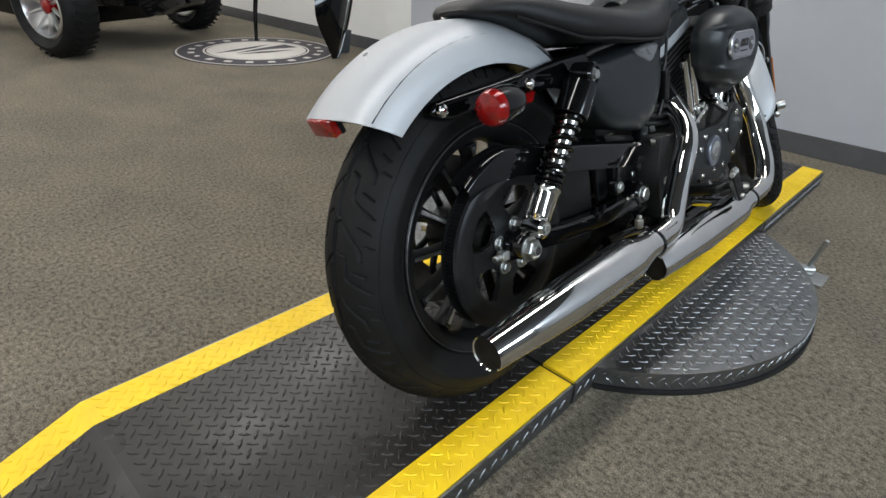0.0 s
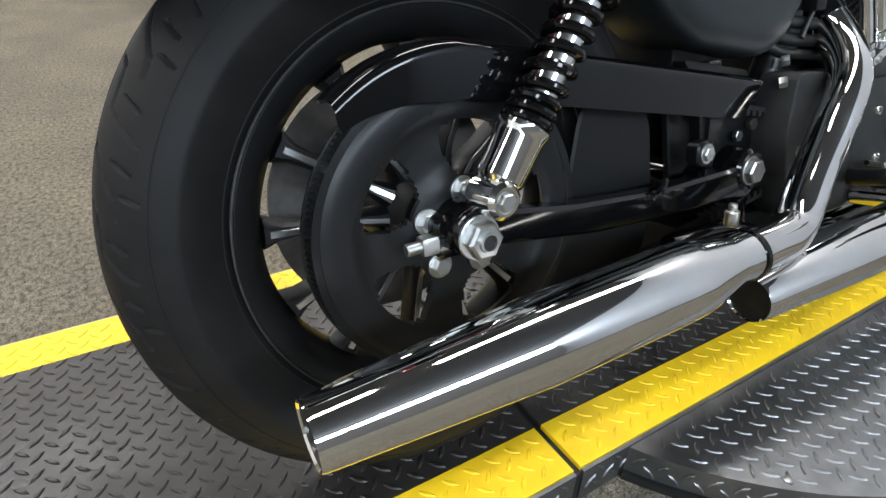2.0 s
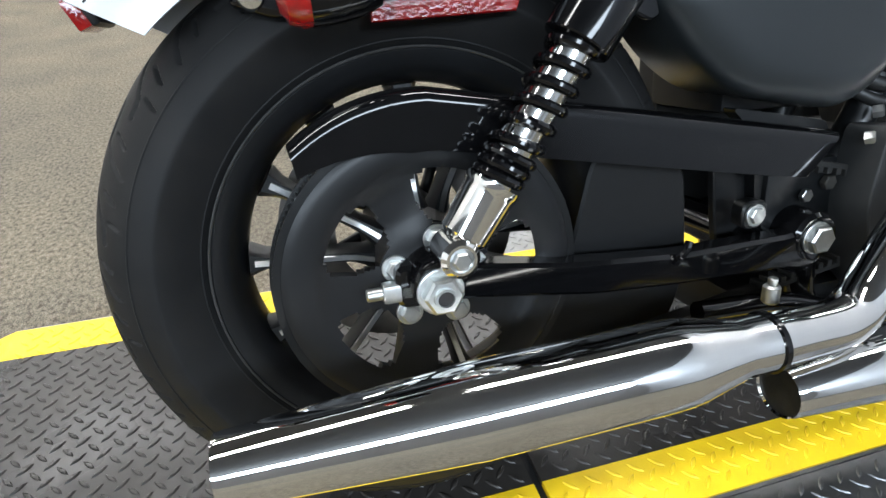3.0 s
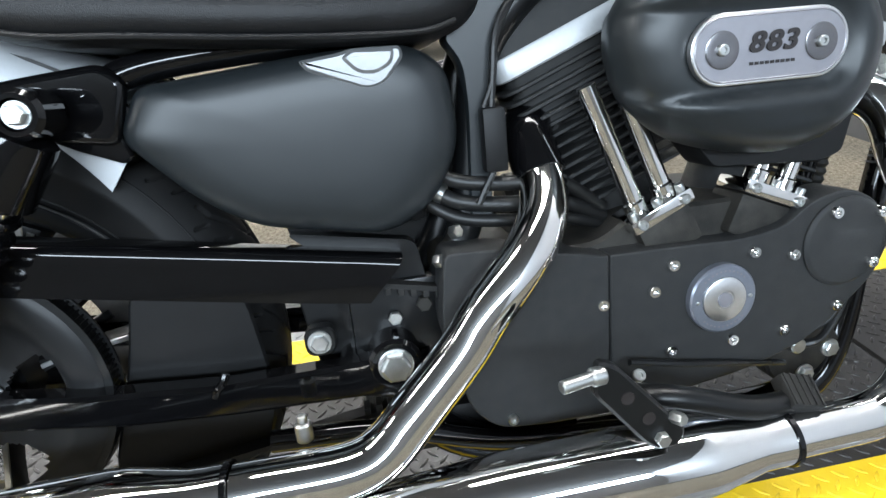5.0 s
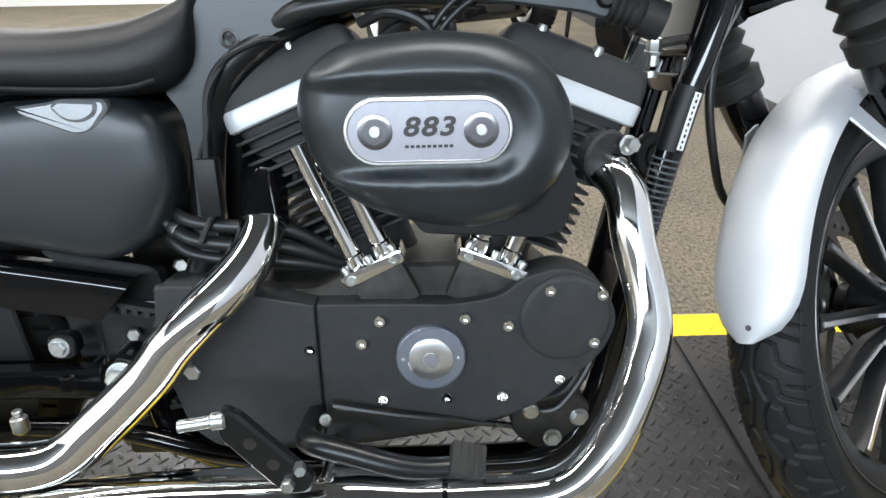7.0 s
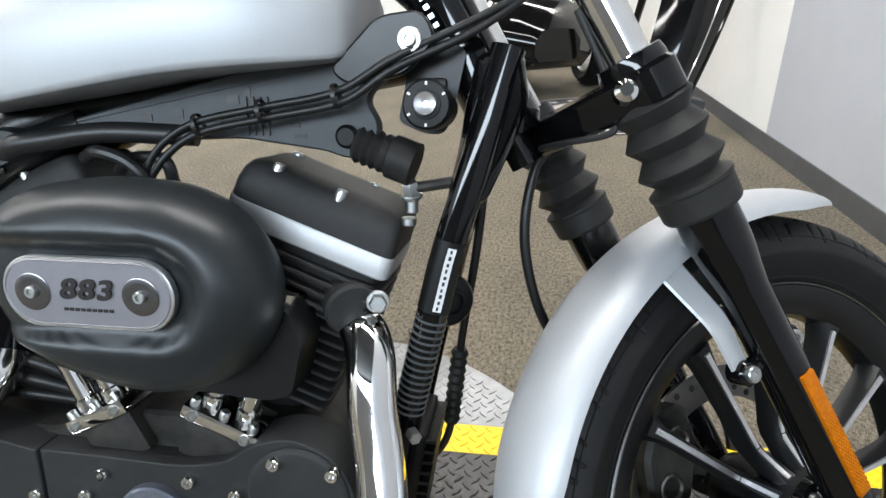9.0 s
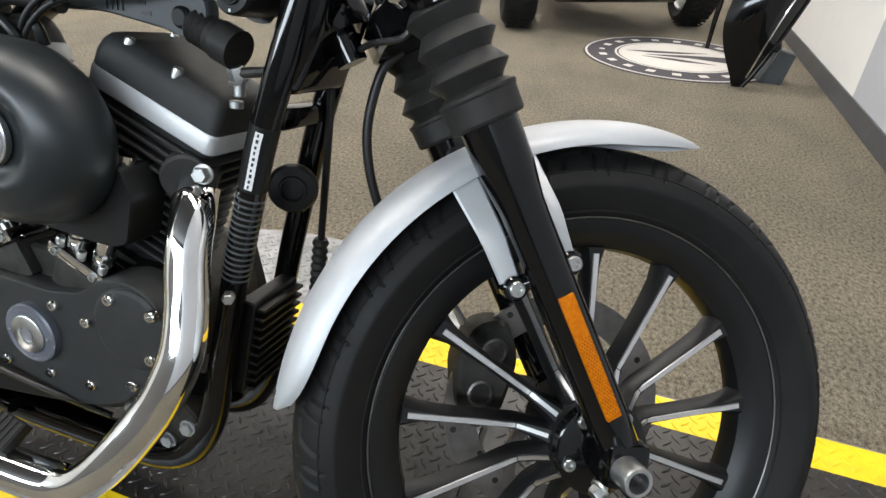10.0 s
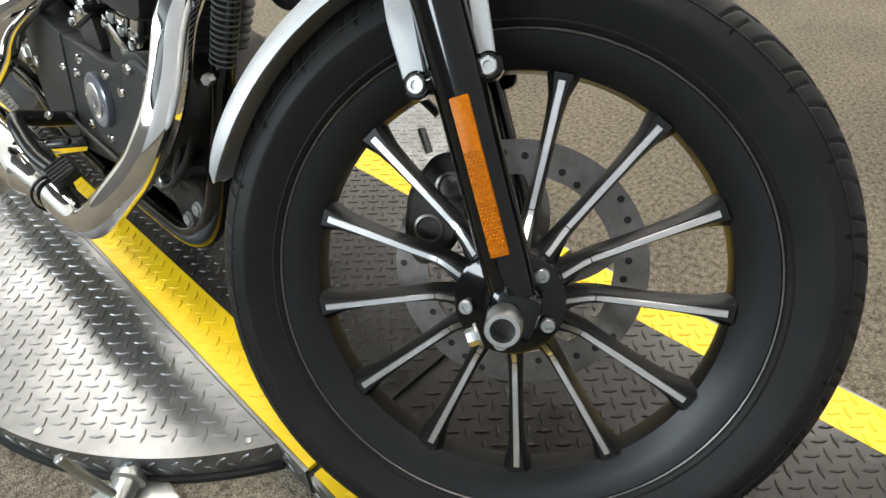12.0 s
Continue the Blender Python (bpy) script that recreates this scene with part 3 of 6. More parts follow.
def spoke_pair(parent, m, angle, r0, r1, face_in, face_out, name="spoke"):
    """One tapering cast spoke with a machined bright edge on its outer face."""
    t = m @ Matrix.Rotation(angle, 4, "Z")
    rows = []
    for k in range(13):
        s = (k / 12) ** 1.5
        r = r0 + (r1 - r0) * s
        top = face_in + (face_out - face_in) * min(1, s / 0.22) ** 0.8
        w = 0.0105 - 0.0035 * math.sin(math.pi * s) + 0.006 * max(0, s - 0.86) / 0.14 + 0.004 * max(0, 0.15 - s) / 0.15
        rows.append([(r, -w, top - 0.026), (r, -w, top - 0.010), (r, -w * 0.55, top - 0.001), (r, w * 0.55, top - 0.001), (r, w, top - 0.010), (r, w, top - 0.026)])
    bm = loft(bmesh.new(), rows)
    sp = part(name, bm, WHEELBLACK, parent, matrix=t)
    rows = []
    for k in range(13):
        s = 0.05 + 0.91 * (k / 12) ** 1.5
        r = r0 + (r1 - r0) * s
        top = face_in + (face_out - face_in) * min(1, s / 0.22) ** 0.8
        w = 0.0029 + 0.0010 * s
        rows.append([(r, -w, top - 0.0015), (r, -w * 0.8, top + 0.0008), (r, w * 0.8, top + 0.0008), (r, w, top - 0.0015)])
    return sp, part("bright_edge", loft(bmesh.new(), rows), ALU, None, "machined bright edge", matrix=t)


# ---- rear wheel
RW = wheel_matrix(0.011, 0.3210, 0.016)
RP = wheel_matrix(0.006, 0.322)
tyre("rear_tyre", 0.3110, 0.206, 0.070, RW, bike, REAR_TREAD, 16, 0.0013, 0.0045, "wide black rear tyre with zigzag tread")
rrim = rim("rear_rim", 0.207, 0.178, 0.0520, RW, bike, "satin black cast rear rim")
for k in range(13):
    sp, edge = spoke_pair(rrim, RW, radians(9.0 + 360 / 13 * k), 0.045, 0.175, 0.045, 0.028)
    edge.parent = rrim
bm = lathe(bmesh.new(), [(0.052, -0.07), (0.052, 0.04), (0.046, 0.062), (0.02, 0.064)], RW, 36)
part("rear_hub", bm, WHEELBLACK, bike)
bm = lathe(bmesh.new(), [(0.08, -0.075), (0.146, -0.075), (0.146, -0.070), (0.08, -0.070)], RW, 64, close=True)
part("rear_brake_disc", bm, DISC, bike, "drilled steel brake disc")
bm = bmesh.new()
for k in range(8):
    a = 2 * math.pi * k / 8
    rod(bm, RW @ Vector((0.04 * math.cos(a), 0.04 * math.sin(a), -0.072)), RW @ Vector((0.09 * math.cos(a + 0.25), 0.09 * math.sin(a + 0.25), -0.072)), 0.007, 8)
part("rear_disc_carrier", bm, WHEELBLACK, bike)


def pulley():
    """The belt pulley: a dished, toothed disc with five rounded openings round a bolted hub."""
    bm = bmesh.new()
    na, rr = 160, [0.018, 0.030, 0.046, 0.054, 0.058, 0.062, 0.067, 0.073, 0.080, 0.087, 0.093, 0.098, 0.102, 0.106, 0.110, 0.116, 0.132, 0.138, 0.144]
    hh = [0.086, 0.086, 0.085, 0.083, 0.082, 0.081, 0.080, 0.080, 0.080, 0.080, 0.080, 0.081, 0.082, 0.083, 0.085, 0.086, 0.0865, 0.085, 0.082]
    grid = [[bm.verts.new(RP @ Vector((r * math.cos(2 * math.pi * k / na), r * math.sin(2 * math.pi * k / na), h))) for k in range(na)] for r, h in zip(rr, hh)]
    faces = []
    for i in range(len(rr) - 1):
        r = (rr[i] + rr[i + 1]) / 2
        for k in range(na):
            a = (360 * (k + 0.5) / na - 77) % 72
            a = min(a, 72 - a)
            q = (r - 0.080) / 0.0265
            open_ = abs(q) < 1 and a < 24 * (1 - abs(q) ** 3.0) ** 0.4 * (0.92 + 0.16 * q)
            if not open_:
                faces.append(bm.faces.new((grid[i][k], grid[i][(k + 1) % na], grid[i + 1][(k + 1) % na], grid[i + 1][k])))
    bmesh.ops.delete(bm, geom=[v for v in bm.verts if not v.link_faces], context="VERTS")
    bmesh.ops.recalc_face_normals(bm, faces=bm.faces)
    if faces[0].normal.y > 0:
        bmesh.ops.reverse_faces(bm, faces=bm.faces)
    bmesh.ops.solidify(bm, geom=list(bm.faces), thickness=0.011)
    pl = part("pulley", bm, WHEELBLACK, bike, "satin black toothed belt pulley", smooth=40)
    outer = 0.146
    part("pulley_rim", lathe(bmesh.new(), [(outer + 0.005, 0.058), (outer + 0.005, 0.061), (outer, 0.0615), (outer, 0.079), (outer + 0.003, 0.0795), (outer + 0.003, 0.083), (outer - 0.004, 0.0835), (outer - 0.012, 0.078), (outer - 0.012, 0.060)], RP, 150, close=True), SATIN, pl)
    bm = bmesh.new()
    for k in range(150):
        a = 2 * math.pi * k / 150
        box(bm, outer - 0.001, outer + 0.003, -0.0012, 0.0012, 0.0615, 0.079, m=RP @ Matrix.Rotation(a, 4, "Z"))
    tagged(part("tooth_ring", bm, SATIN, pl, smooth=0), kind="stuff")
    for k in range(5):
        a = math.atan2(0.042, 0.004) + 2 * math.pi * k / 5
        c = RP @ Vector((0.0405 * math.cos(a), 0.0405 * math.sin(a), 0.086))
        part("pulley_bolt", hex_bolt(bmesh.new(), c, OUT, 0.0098, 0.009, 0.0130), STEEL, pl, "zinc-plated hexagon bolt")
    return pl


pulley()

# ---- rear axle, adjuster and shock
ax = part("rear_axle", rod(bmesh.new(), (0.001, 0.13, 0.325), (0.001, -0.131, 0.325), 0.0125), STEEL, bike)
part("axle_nut", hex_bolt(bmesh.new(), (0.001, -0.124, 0.325), OUT, 0.0185, 0.016, 0.022), STEEL, ax, "zinc-plated hexagon axle nut")
bm = lathe(bmesh.new(), [(0.010, 0.0), (0.010, 0.004), (0.0075, 0.004), (0.0075, 0.0)], basis((0.001, -0.140, 0.325), (0.001, -0.16, 0.325)), 20, close=True)
part("axle_tip", bm, STEEL, ax)
# A black disc stands in for the shade in the axle's bore.
part("axle_bore_shade", lathe(bmesh.new(), [(0.0076, 0.0), (0.0076, 0.0006), (0, 0.0006)], basis((0.001, -0.1403, 0.325), (0.001, -0.16, 0.325)), 20), INK_HOLE, ax, "black disc for the shade in the hollow axle end")
bm = box(bmesh.new(), -0.048, -0.014, -0.108, -0.092, 0.312, 0.330, 0.004)
rod(bm, (-0.062, -0.10, 0.321), (-0.04, -0.10, 0.321), 0.006, 12, 0.001)
part("axle_adjuster", bm, STEEL, ax)

bm = bmesh.new()
bezel(bm, rounded([(-0.035, 0.348), (0.04, 0.338), (0.14, 0.322), (0.27, 0.311), (0.41, 0.312), (0.455, 0.325), (0.47, 0.29), (0.44, 0.262), (0.41, 0.272), (0.27, 0.276), (0.17, 0.283), (0.04, 0.303), (-0.035, 0.305)], 0.012),
      [(-0.080, 0.004), (-0.084, 0.0), (-0.104, 0.0), (-0.108, 0.004)])
sw = part("swingarm", bm, GLOSS, bike, "gloss black box-section swingarm")
bm = bezel(bmesh.new(), rounded([(-0.035, 0.348), (0.14, 0.322), (0.41, 0.312), (0.47, 0.29), (0.41, 0.272), (0.04, 0.303)], 0.012), [(0.080, 0.004), (0.084, 0.0), (0.104, 0.0), (0.108, 0.004)])
part("swingarm_left", bm, GLOSS, bike)
part("swingarm_cross", rod(bmesh.new(), (0.40, -0.085, 0.29), (0.40, 0.085, 0.29), 0.022), GLOSS, bike)
bm = lathe(bmesh.new(), [(0.026, 0.0), (0.026, 0.038), (0.022, 0.044), (0.012, 0.044)], basis((0.002, -0.080, 0.330), (0.002, -0.2, 0.330)), 32)
part("axle_boss", bm, GLOSS, sw)
part("swingarm_clip", tube(bmesh.new(), [(0.257, -0.109, 0.303), (0.262, -0.112, 0.312), (0.268, -0.112, 0.318), (0.272, -0.110, 0.326)], 0.0042, 8), GLOSS, sw)
bm = hex_bolt(bmesh.new(), (0.441, -0.108, 0.304), OUT, 0.0165, 0.012, 0.0190)
part("pivot_bolt", bm, STEEL, bike, "zinc-plated swingarm pivot bolt")
part("bracket_bolt", hex_bolt(bmesh.new(), (0.366, -0.094, 0.337), OUT, 0.0095, 0.007, 0.0125), STEEL, bike)
bm = bezel(bmesh.new(), rounded([(0.350, 0.353), (0.383, 0.353), (0.384, 0.322), (0.351, 0.320)], 0.013), [(-0.076, 0.001), (-0.092, 0.0), (-0.094, 0.002)])
part("guard_bracket", bm, SATIN, bike)
part("grommet_stud", rod(rod(bmesh.new(), (0.343, -0.152, 0.262), (0.343, -0.152, 0.282), 0.0085, 16, 0.002), (0.343, -0.152, 0.282), (0.343, -0.152, 0.290), 0.005, 12, 0.001), STEEL, bike)


def shock():
    """A rear shock: top cover, coil spring over a bright body, chrome lower cup and eyes."""
    lo, hi = Vector((0.014, -0.128, 0.362)), Vector((0.171, -0.128, 0.591))
    L = (hi - lo).length
    m = basis(lo, hi)
    body = part("shock_absorber", lathe(bmesh.new(), [(0.013, 0.01), (0.013, L * 0.62), (0.016, L * 0.62), (0.016, L * 0.7)], m, 20), CHROME, bike, "rear shock absorber with black coil spring")
    p = [(0.012, 0.008), (0.018, 0.012), (0.0225, 0.018), (0.0235, 0.058), (0.0245, 0.062), (0.0255, 0.064), (0.0255, 0.069), (0.014, 0.070)]
    part("lower_cup", lathe(bmesh.new(), p, m, 32), CHROME, body, "chrome lower cup")
    z0, z1 = 0.071, L * 0.74
    line = []
    turns = [(0.0, 0.0), (3.0, 0.028), (9.0, z1 - z0)]
    n = 200
    for k in range(n + 1):
        a = 9.0 * k / n
        h = np.interp(a, [q[0] for q in turns], [q[1] for q in turns])
        line.append(m @ Vector((0.0200 * math.cos(2 * math.pi * a), 0.0200 * math.sin(2 * math.pi * a), z0 + h)))
    part("coil_spring", tube(bmesh.new(), line, 0.0048, 10, smooth=False), GLOSS, body, "gloss black coil spring")
    part("damper_sleeve", lathe(bmesh.new(), [(0.0170, 0.068), (0.0170, L * 0.75)], m, 28), POLISHED, body)
    p = [(0.022, L * 0.71), (0.0290, L * 0.715), (0.0300, L * 0.72), (0.0300, L * 0.90), (0.0285, L * 0.93), (0.018, L * 0.94)]
    part("top_cover", lathe(bmesh.new(), p, m, 32), GLOSS, body, "gloss black top cover")
    for c, r in ((lo, 0.0175), (hi, 0.021)):
        part("shock_eye", lathe(bmesh.new(), [(r, -0.016), (r, 0.020), (r - 0.004, 0.024), (r * 0.62, 0.024), (r * 0.62, -0.016)], Matrix.Translation(c) @ Matrix.Rotation(radians(90), 4, "X"), 28, close=True), CHROME if r < 0.02 else GLOSS, body)
        part("shock_bolt", hex_bolt(bmesh.new(), c + Vector((0, -0.018, 0)), OUT, 0.0085, 0.010, 0.0115), STEEL, body, "chrome acorn shock bolt")
    return body


shock()
part("shock_stud", rod(bmesh.new(), (0.014, -0.085, 0.362), (0.014, -0.13, 0.362), 0.009, 14), STEEL, bike)
part("brake_hose_clip", tube(bmesh.new(), [(0.035, -0.105, 0.366), (0.05, -0.105, 0.372), (0.055, -0.105, 0.385)], 0.006, 10), POLISHED, bike)

# ---- fender struts, tail lamp parts
for s in (-1, 1):
    bm = bezel(bmesh.new(), rounded([(-0.140, 0.568), (-0.134, 0.585), (0.027, 0.606), (0.155, 0.622), (0.222, 0.628), (0.240, 0.612), (0.222, 0.556), (0.184, 0.562), (0.114, 0.576), (0.06, 0.578), (-0.105, 0.556)], 0.010),
               [(s * 0.088, 0.002), (s * 0.090, 0.0), (s * 0.0945, 0.0), (s * 0.0980, 0.0012), (s * 0.1000, 0.0035), (s * 0.1010, 0.007)])
    for v in bm.verts:
        v.co.y -= s * 0.033 * max(0.0, 0.05 - v.co.x) / 0.173
    st = part("fender_strut", bm, GLOSS, bike, "gloss black fender strut")
    if s < 0:
        for x, y, z in ((-0.122, -0.068, 0.574), (0.050, -0.1005, 0.590)):
            part("strut_bolt", lathe(bmesh.new(), [(0.0105, 0), (0.0105, 0.003), (0.009, 0.007), (0.005, 0.0095), (0, 0.010)], basis((x, y, z), (x, -1, z)), 24), CHROME, st, "chrome dome strut bolt")
bm = bezel(bmesh.new(), [(-0.030, 0.551), (-0.030, 0.568), (0.106, 0.573), (0.099, 0.555)], [(-0.066, 0), (-0.0715, 0), (-0.073, 0.0015)])
part("side_reflector", bm, REDLENS, bike, "red side reflector strip")
sig = part("turn_signal", lathe(bmesh.new(), [(0.010, 0.055), (0.020, 0.050), (0.026, 0.035), (0.028, 0.015), (0.028, 0.0)], basis((-0.085, -0.140, 0.575), (0.0, -0.140, 0.583)), 32), GLOSS, bike, "black bullet turn signal with red lens")
part("lens", lathe(bmesh.new(), [(0.027, 0.0), (0.027, -0.007), (0.0235, -0.015), (0.0145, -0.020), (0.0, -0.022)], basis((-0.085, -0.140, 0.575), (0.0, -0.140, 0.583)), 32), REDLENS, sig, "red lens")
part("stalk", rod(bmesh.new(), (-0.06, -0.10, 0.572), (-0.06, -0.115, 0.576), 0.010, 16), GLOSS, sig)


def rear_fender():
    """The bobbed rear fender: a rounded section swept round the wheel and cut off at its tail."""
    rows = []
    c = Vector((0.0, 0, 0.325))
    for i in range(33):
        s = i / 32
        row = []
        for j in range(25):
            v = j / 24 * 2 - 1
            a = radians(44 + (136.2 - 44) * s - 4.2 * abs(v) ** 2.5 * s ** 6 + (8.0 * (1 - abs(v)) * (1 - s) ** 4))
            w = 0.090
            y = 0.022 + w * math.sin(v * math.pi / 2)
            top = 0.377 - 0.003 * s * s
            edge = 0.303 - 0.032 * max(0.0, 1 - s / 0.25) ** 0.7 
            drop = (top - edge) * (1 - math.cos(v * math.pi / 2)) ** 1.35
            r = top - drop
            row.append(c + Vector((r * math.cos(a), y, r * math.sin(a))))
        rows.append(row)
    fen = part("rear_fender", sheet(bmesh.new(), rows, -0.0025), SILVER, bike, "satin silver bobbed rear fender", smooth=60)
    part("fender_screw", lathe(bmesh.new(), [(0.008, 0), (0.008, 0.003), (0.005, 0.006), (0, 0.0065)], basis((-0.004, 0.022, 0.701), (-0.01, 0.022, 0.8)), 16), CHROME, fen)
    part("fender_screw", lathe(bmesh.new(), [(0.004, 0), (0.004, 0.003), (0, 0.005)], basis((-0.165, 0.037, 0.661), (-0.25, 0.037, 0.8)), 12), STEEL, fen)
    return fen


rear_fender()
tail = Matrix.Translation((-0.262, 0.029, 0.572)) @ Matrix.Rotation(radians(-25), 4, "Y")
rr = part("rear_reflector", box(bmesh.new(), -0.008, 0.006, -0.027, 0.027, -0.0135, 0.0135, 0.003, m=tail), REDLENS, bike, "red rectangular rear reflector")
part("reflector_mount", box(bmesh.new(), 0.004, 0.012, -0.029, 0.029, -0.0150, 0.0120, 0.003, m=tail), PLASTIC, rr)
bm = bmesh.new()
rows = []
for i in range(15):
    a = radians(46 + 88 * i / 14)
    rows.append([Vector((0.346 * math.cos(a), y, 0.325 + 0.346 * math.sin(a))) for y in (-0.055, -0.020, 0.022, 0.062, 0.097)])
part("fender_liner", sheet(bm, rows, 0.003), PLASTIC, bike)

# ---- belt, belt guard and debris guard
for (x0, z0), (x1, z1), side, first in (((0.02, 0.325 + 0.148), (0.53, 0.366), -1, 0.74), ((0.02, 0.325 - 0.148), (0.53, 0.255), 1, 0.74)):
    rows = []
    for k in range(21):
        s = k / 20
        x, z = x0 + (x1 - x0) * s, z0 + (z1 - z0) * s
        rows.append([(x, -0.066, z - 0.003), (x, -0.066, z + 0.003), (x, -0.086, z + 0.003), (x, -0.086, z - 0.003)])
    belt = part("drive_belt", loft(bmesh.new(), rows), BOOT, bike, "black toothed drive belt")
    for k in range(10):
        q = first + (1 - first) * (k + 0.5) / 10
        x, z = x0 + (x1 - x0) * q, z0 + (z1 - z0) * q
        part("belt_tooth", box(bmesh.new(), x - 0.0035, x + 0.0035, -0.0865, -0.066, z + side * 0.006 - 0.004, z + side * 0.006 + 0.004, 0.001), BOOT, belt, smooth=0)
rows = []
for i in range(25):
    q = i / 24
    if q < 0.5:
        a = radians(130 - 42 * q * 2)
        x, z = 0.172 * math.cos(a), 0.325 + 0.168 * math.sin(a)
    else:
        w = (q - 0.5) * 2
        x, z = 0.006 + (0.462 - 0.006) * w, 0.493 + (0.413 - 0.493) * w
    low = 0.020 + 0.024 * min(1.0, q * 2.4) + 0.006 * q
    slant = max(0.0, (q - 0.85) / 0.15)
    deep = [(-0.060, -0.001), (-0.085, -0.003), (-0.092, -0.0015), (-0.0955, 0.002), (-0.096, 0.0045), (-0.0962, 0.007), (-0.0962, low - 0.010 * slant)]
    rows.append([Vector((x + (0.15 * (1 - slant) - 0.95 * slant) * max(0.0, d), y, z - d)) for y, d in deep])
part("belt_guard", sheet(bmesh.new(), rows, 0.003), GLOSS, bike, "gloss black belt guard", smooth=50)
bm = bezel(bmesh.new(), rounded([(0.12, 0.20), (0.20, 0.17), (0.29, 0.20), (0.31, 0.27), (0.295, 0.40), (0.24, 0.43), (0.185, 0.42), (0.165, 0.33)], 0.03), [(-0.058, 0.003), (-0.061, 0.0), (-0.064, 0.003)])
part("debris_guard", bm, PLASTIC, bike)

def pillow(bm, outline, layers):
    """A domed form: the 2D outline drawn in towards its middle at each layer (y, share)."""
    pts = [Vector(p) for p in outline]
    c = sum(pts, Vector((0, 0))) / len(pts)
    rings = [[bm.verts.new((p.x + (c.x - p.x) * s, y, p.y + (c.y - p.y) * s)) for p in pts] for y, s in layers]
    k = len(pts)
    for a, b in zip(rings, rings[1:]):
        for i in range(k):
            bm.faces.new((a[i], a[(i + 1) % k], b[(i + 1) % k], b[i]))
    bm.faces.new(rings[0])
    mid = bm.verts.new((c.x, layers[-1][0] + (layers[-1][0] - layers[-2][0]) * 0.05, c.y))
    for i in range(k):
        bm.faces.new((rings[-1][i], rings[-1][(i + 1) % k], mid))
    return bm


# ---- oil tank side cover and emblem
bm = bmesh.new()
tank_line = rounded([(0.243, 0.606), (0.219, 0.562), (0.275, 0.500), (0.325, 0.466), (0.452, 0.441), (0.501, 0.466), (0.535, 0.526), (0.526, 0.602), (0.486, 0.625), (0.404, 0.622)], [0.012, 0.016, 0.03, 0.04, 0.05, 0.05, 0.06, 0.05, 0.04, 0.03], 8)
pillow(bm, tank_line, [(0.0, 0.0), (-0.082, 0.0), (-0.093, 0.012), (-0.100, 0.045), (-0.105, 0.10), (-0.109, 0.2), (-0.111, 0.35), (-0.112, 0.6)])
oil = part("oil_tank_cover", bm, DENIM, bike, "denim black teardrop side cover", smooth=60)
em = rounded([(0.389, 0.614), (0.425, 0.618), (0.437, 0.621), (0.482, 0.620), (0.4836, 0.610), (0.464, 0.5875), (0.447, 0.584), (0.395, 0.605)], [0.003, 0.01, 0.01, 0.006, 0.01, 0.012, 0.012, 0.008], 5)
part("emblem", bezel(bmesh.new(), em, [(-0.100, 0), (-0.1100, 0), (-0.1135, 0.003)]), EMBLEM, oil, "silver teardrop emblem")
em = rounded([(0.427, 0.6135), (0.437, 0.620), (0.476, 0.618), (0.4728, 0.605), (0.457, 0.597), (0.440, 0.599)], [0.004, 0.004, 0.005, 0.012, 0.012, 0.012], 5)
part("emblem_boss", bezel(bmesh.new(), em, [(-0.110, 0), (-0.1140, 0), (-0.1165, 0.003)]), EMBLEM, oil)
part("cover_bolt", hex_bolt(bmesh.new(), (0.497, -0.098, 0.408), (0.5, -0.8, 0.2), 0.0075, 0.010), STEEL, bike)
part("cover_bolt", hex_bolt(bmesh.new(), (0.518, -0.085, 0.433), (0.5, -0.8, 0.2), 0.0075, 0.010), STEEL, bike)

# ---- frame
FR = SATIN
part("frame_backbone", tube(bmesh.new(), [(0.50, 0, 0.68), (0.70, 0, 0.735), (0.90, 0, 0.765), (1.10, 0, 0.80)], 0.030, 18), FR, bike)
for s in (-1, 1):
    y = 0.062 * s
    part("frame_seat_tube", tube(bmesh.new(), [(0.72, y * 0.6, 0.718), (0.655, y * 0.9, 0.690), (0.600, y, 0.650), (0.567, y * 0.9, 0.60), (0.553, y * 0.9, 0.53), (0.540, y * 0.9, 0.44), (0.50, y * 0.9, 0.36)], 0.019, 18), FR, bike, "matte black frame tube")
    part("frame_downtube", tube(bmesh.new(), [(1.148, y * 0.72, 0.79), (1.121, y * 0.88, 0.689), (1.0945, y * 0.93, 0.60), (1.076, y * 0.94, 0.52), (1.058, y * 0.95, 0.44), (1.038, y * 0.97, 0.338), (1.012, y * 1.02, 0.215), (0.96, y * 1.08, 0.155), (0.85, y * 1.1, 0.143), (0.60, y * 1.1, 0.150), (0.48, y * 1.1, 0.20), (0.46, y * 1.1, 0.30)], [0.0155] * 6 + [0.019] + [0.0225] * 5, 24), GLOSS, bike, "gloss black frame downtube")
bm = bezel(bmesh.new(), rounded([(0.562, 0.688), (0.556, 0.654), (0.534, 0.636), (0.527, 0.624), (0.543, 0.601), (0.546, 0.560), (0.540, 0.44), (0.566, 0.44), (0.569, 0.571), (0.578, 0.628), (0.603, 0.654), (0.645, 0.676), (0.700, 0.698), (0.672, 0.717), (0.575, 0.719)], [0.012, 0.02, 0.01, 0.01, 0.02, 0.03, 0.01, 0.01, 0.03, 0.03, 0.03, 0.03, 0.01, 0.01, 0.01]), [(-0.046, 0.001), (-0.050, 0), (-0.074, 0.0), (-0.078, 0.0022)])
casting = part("frame_gusset", bm, DENIM, bike, "satin black cast frame gusset")
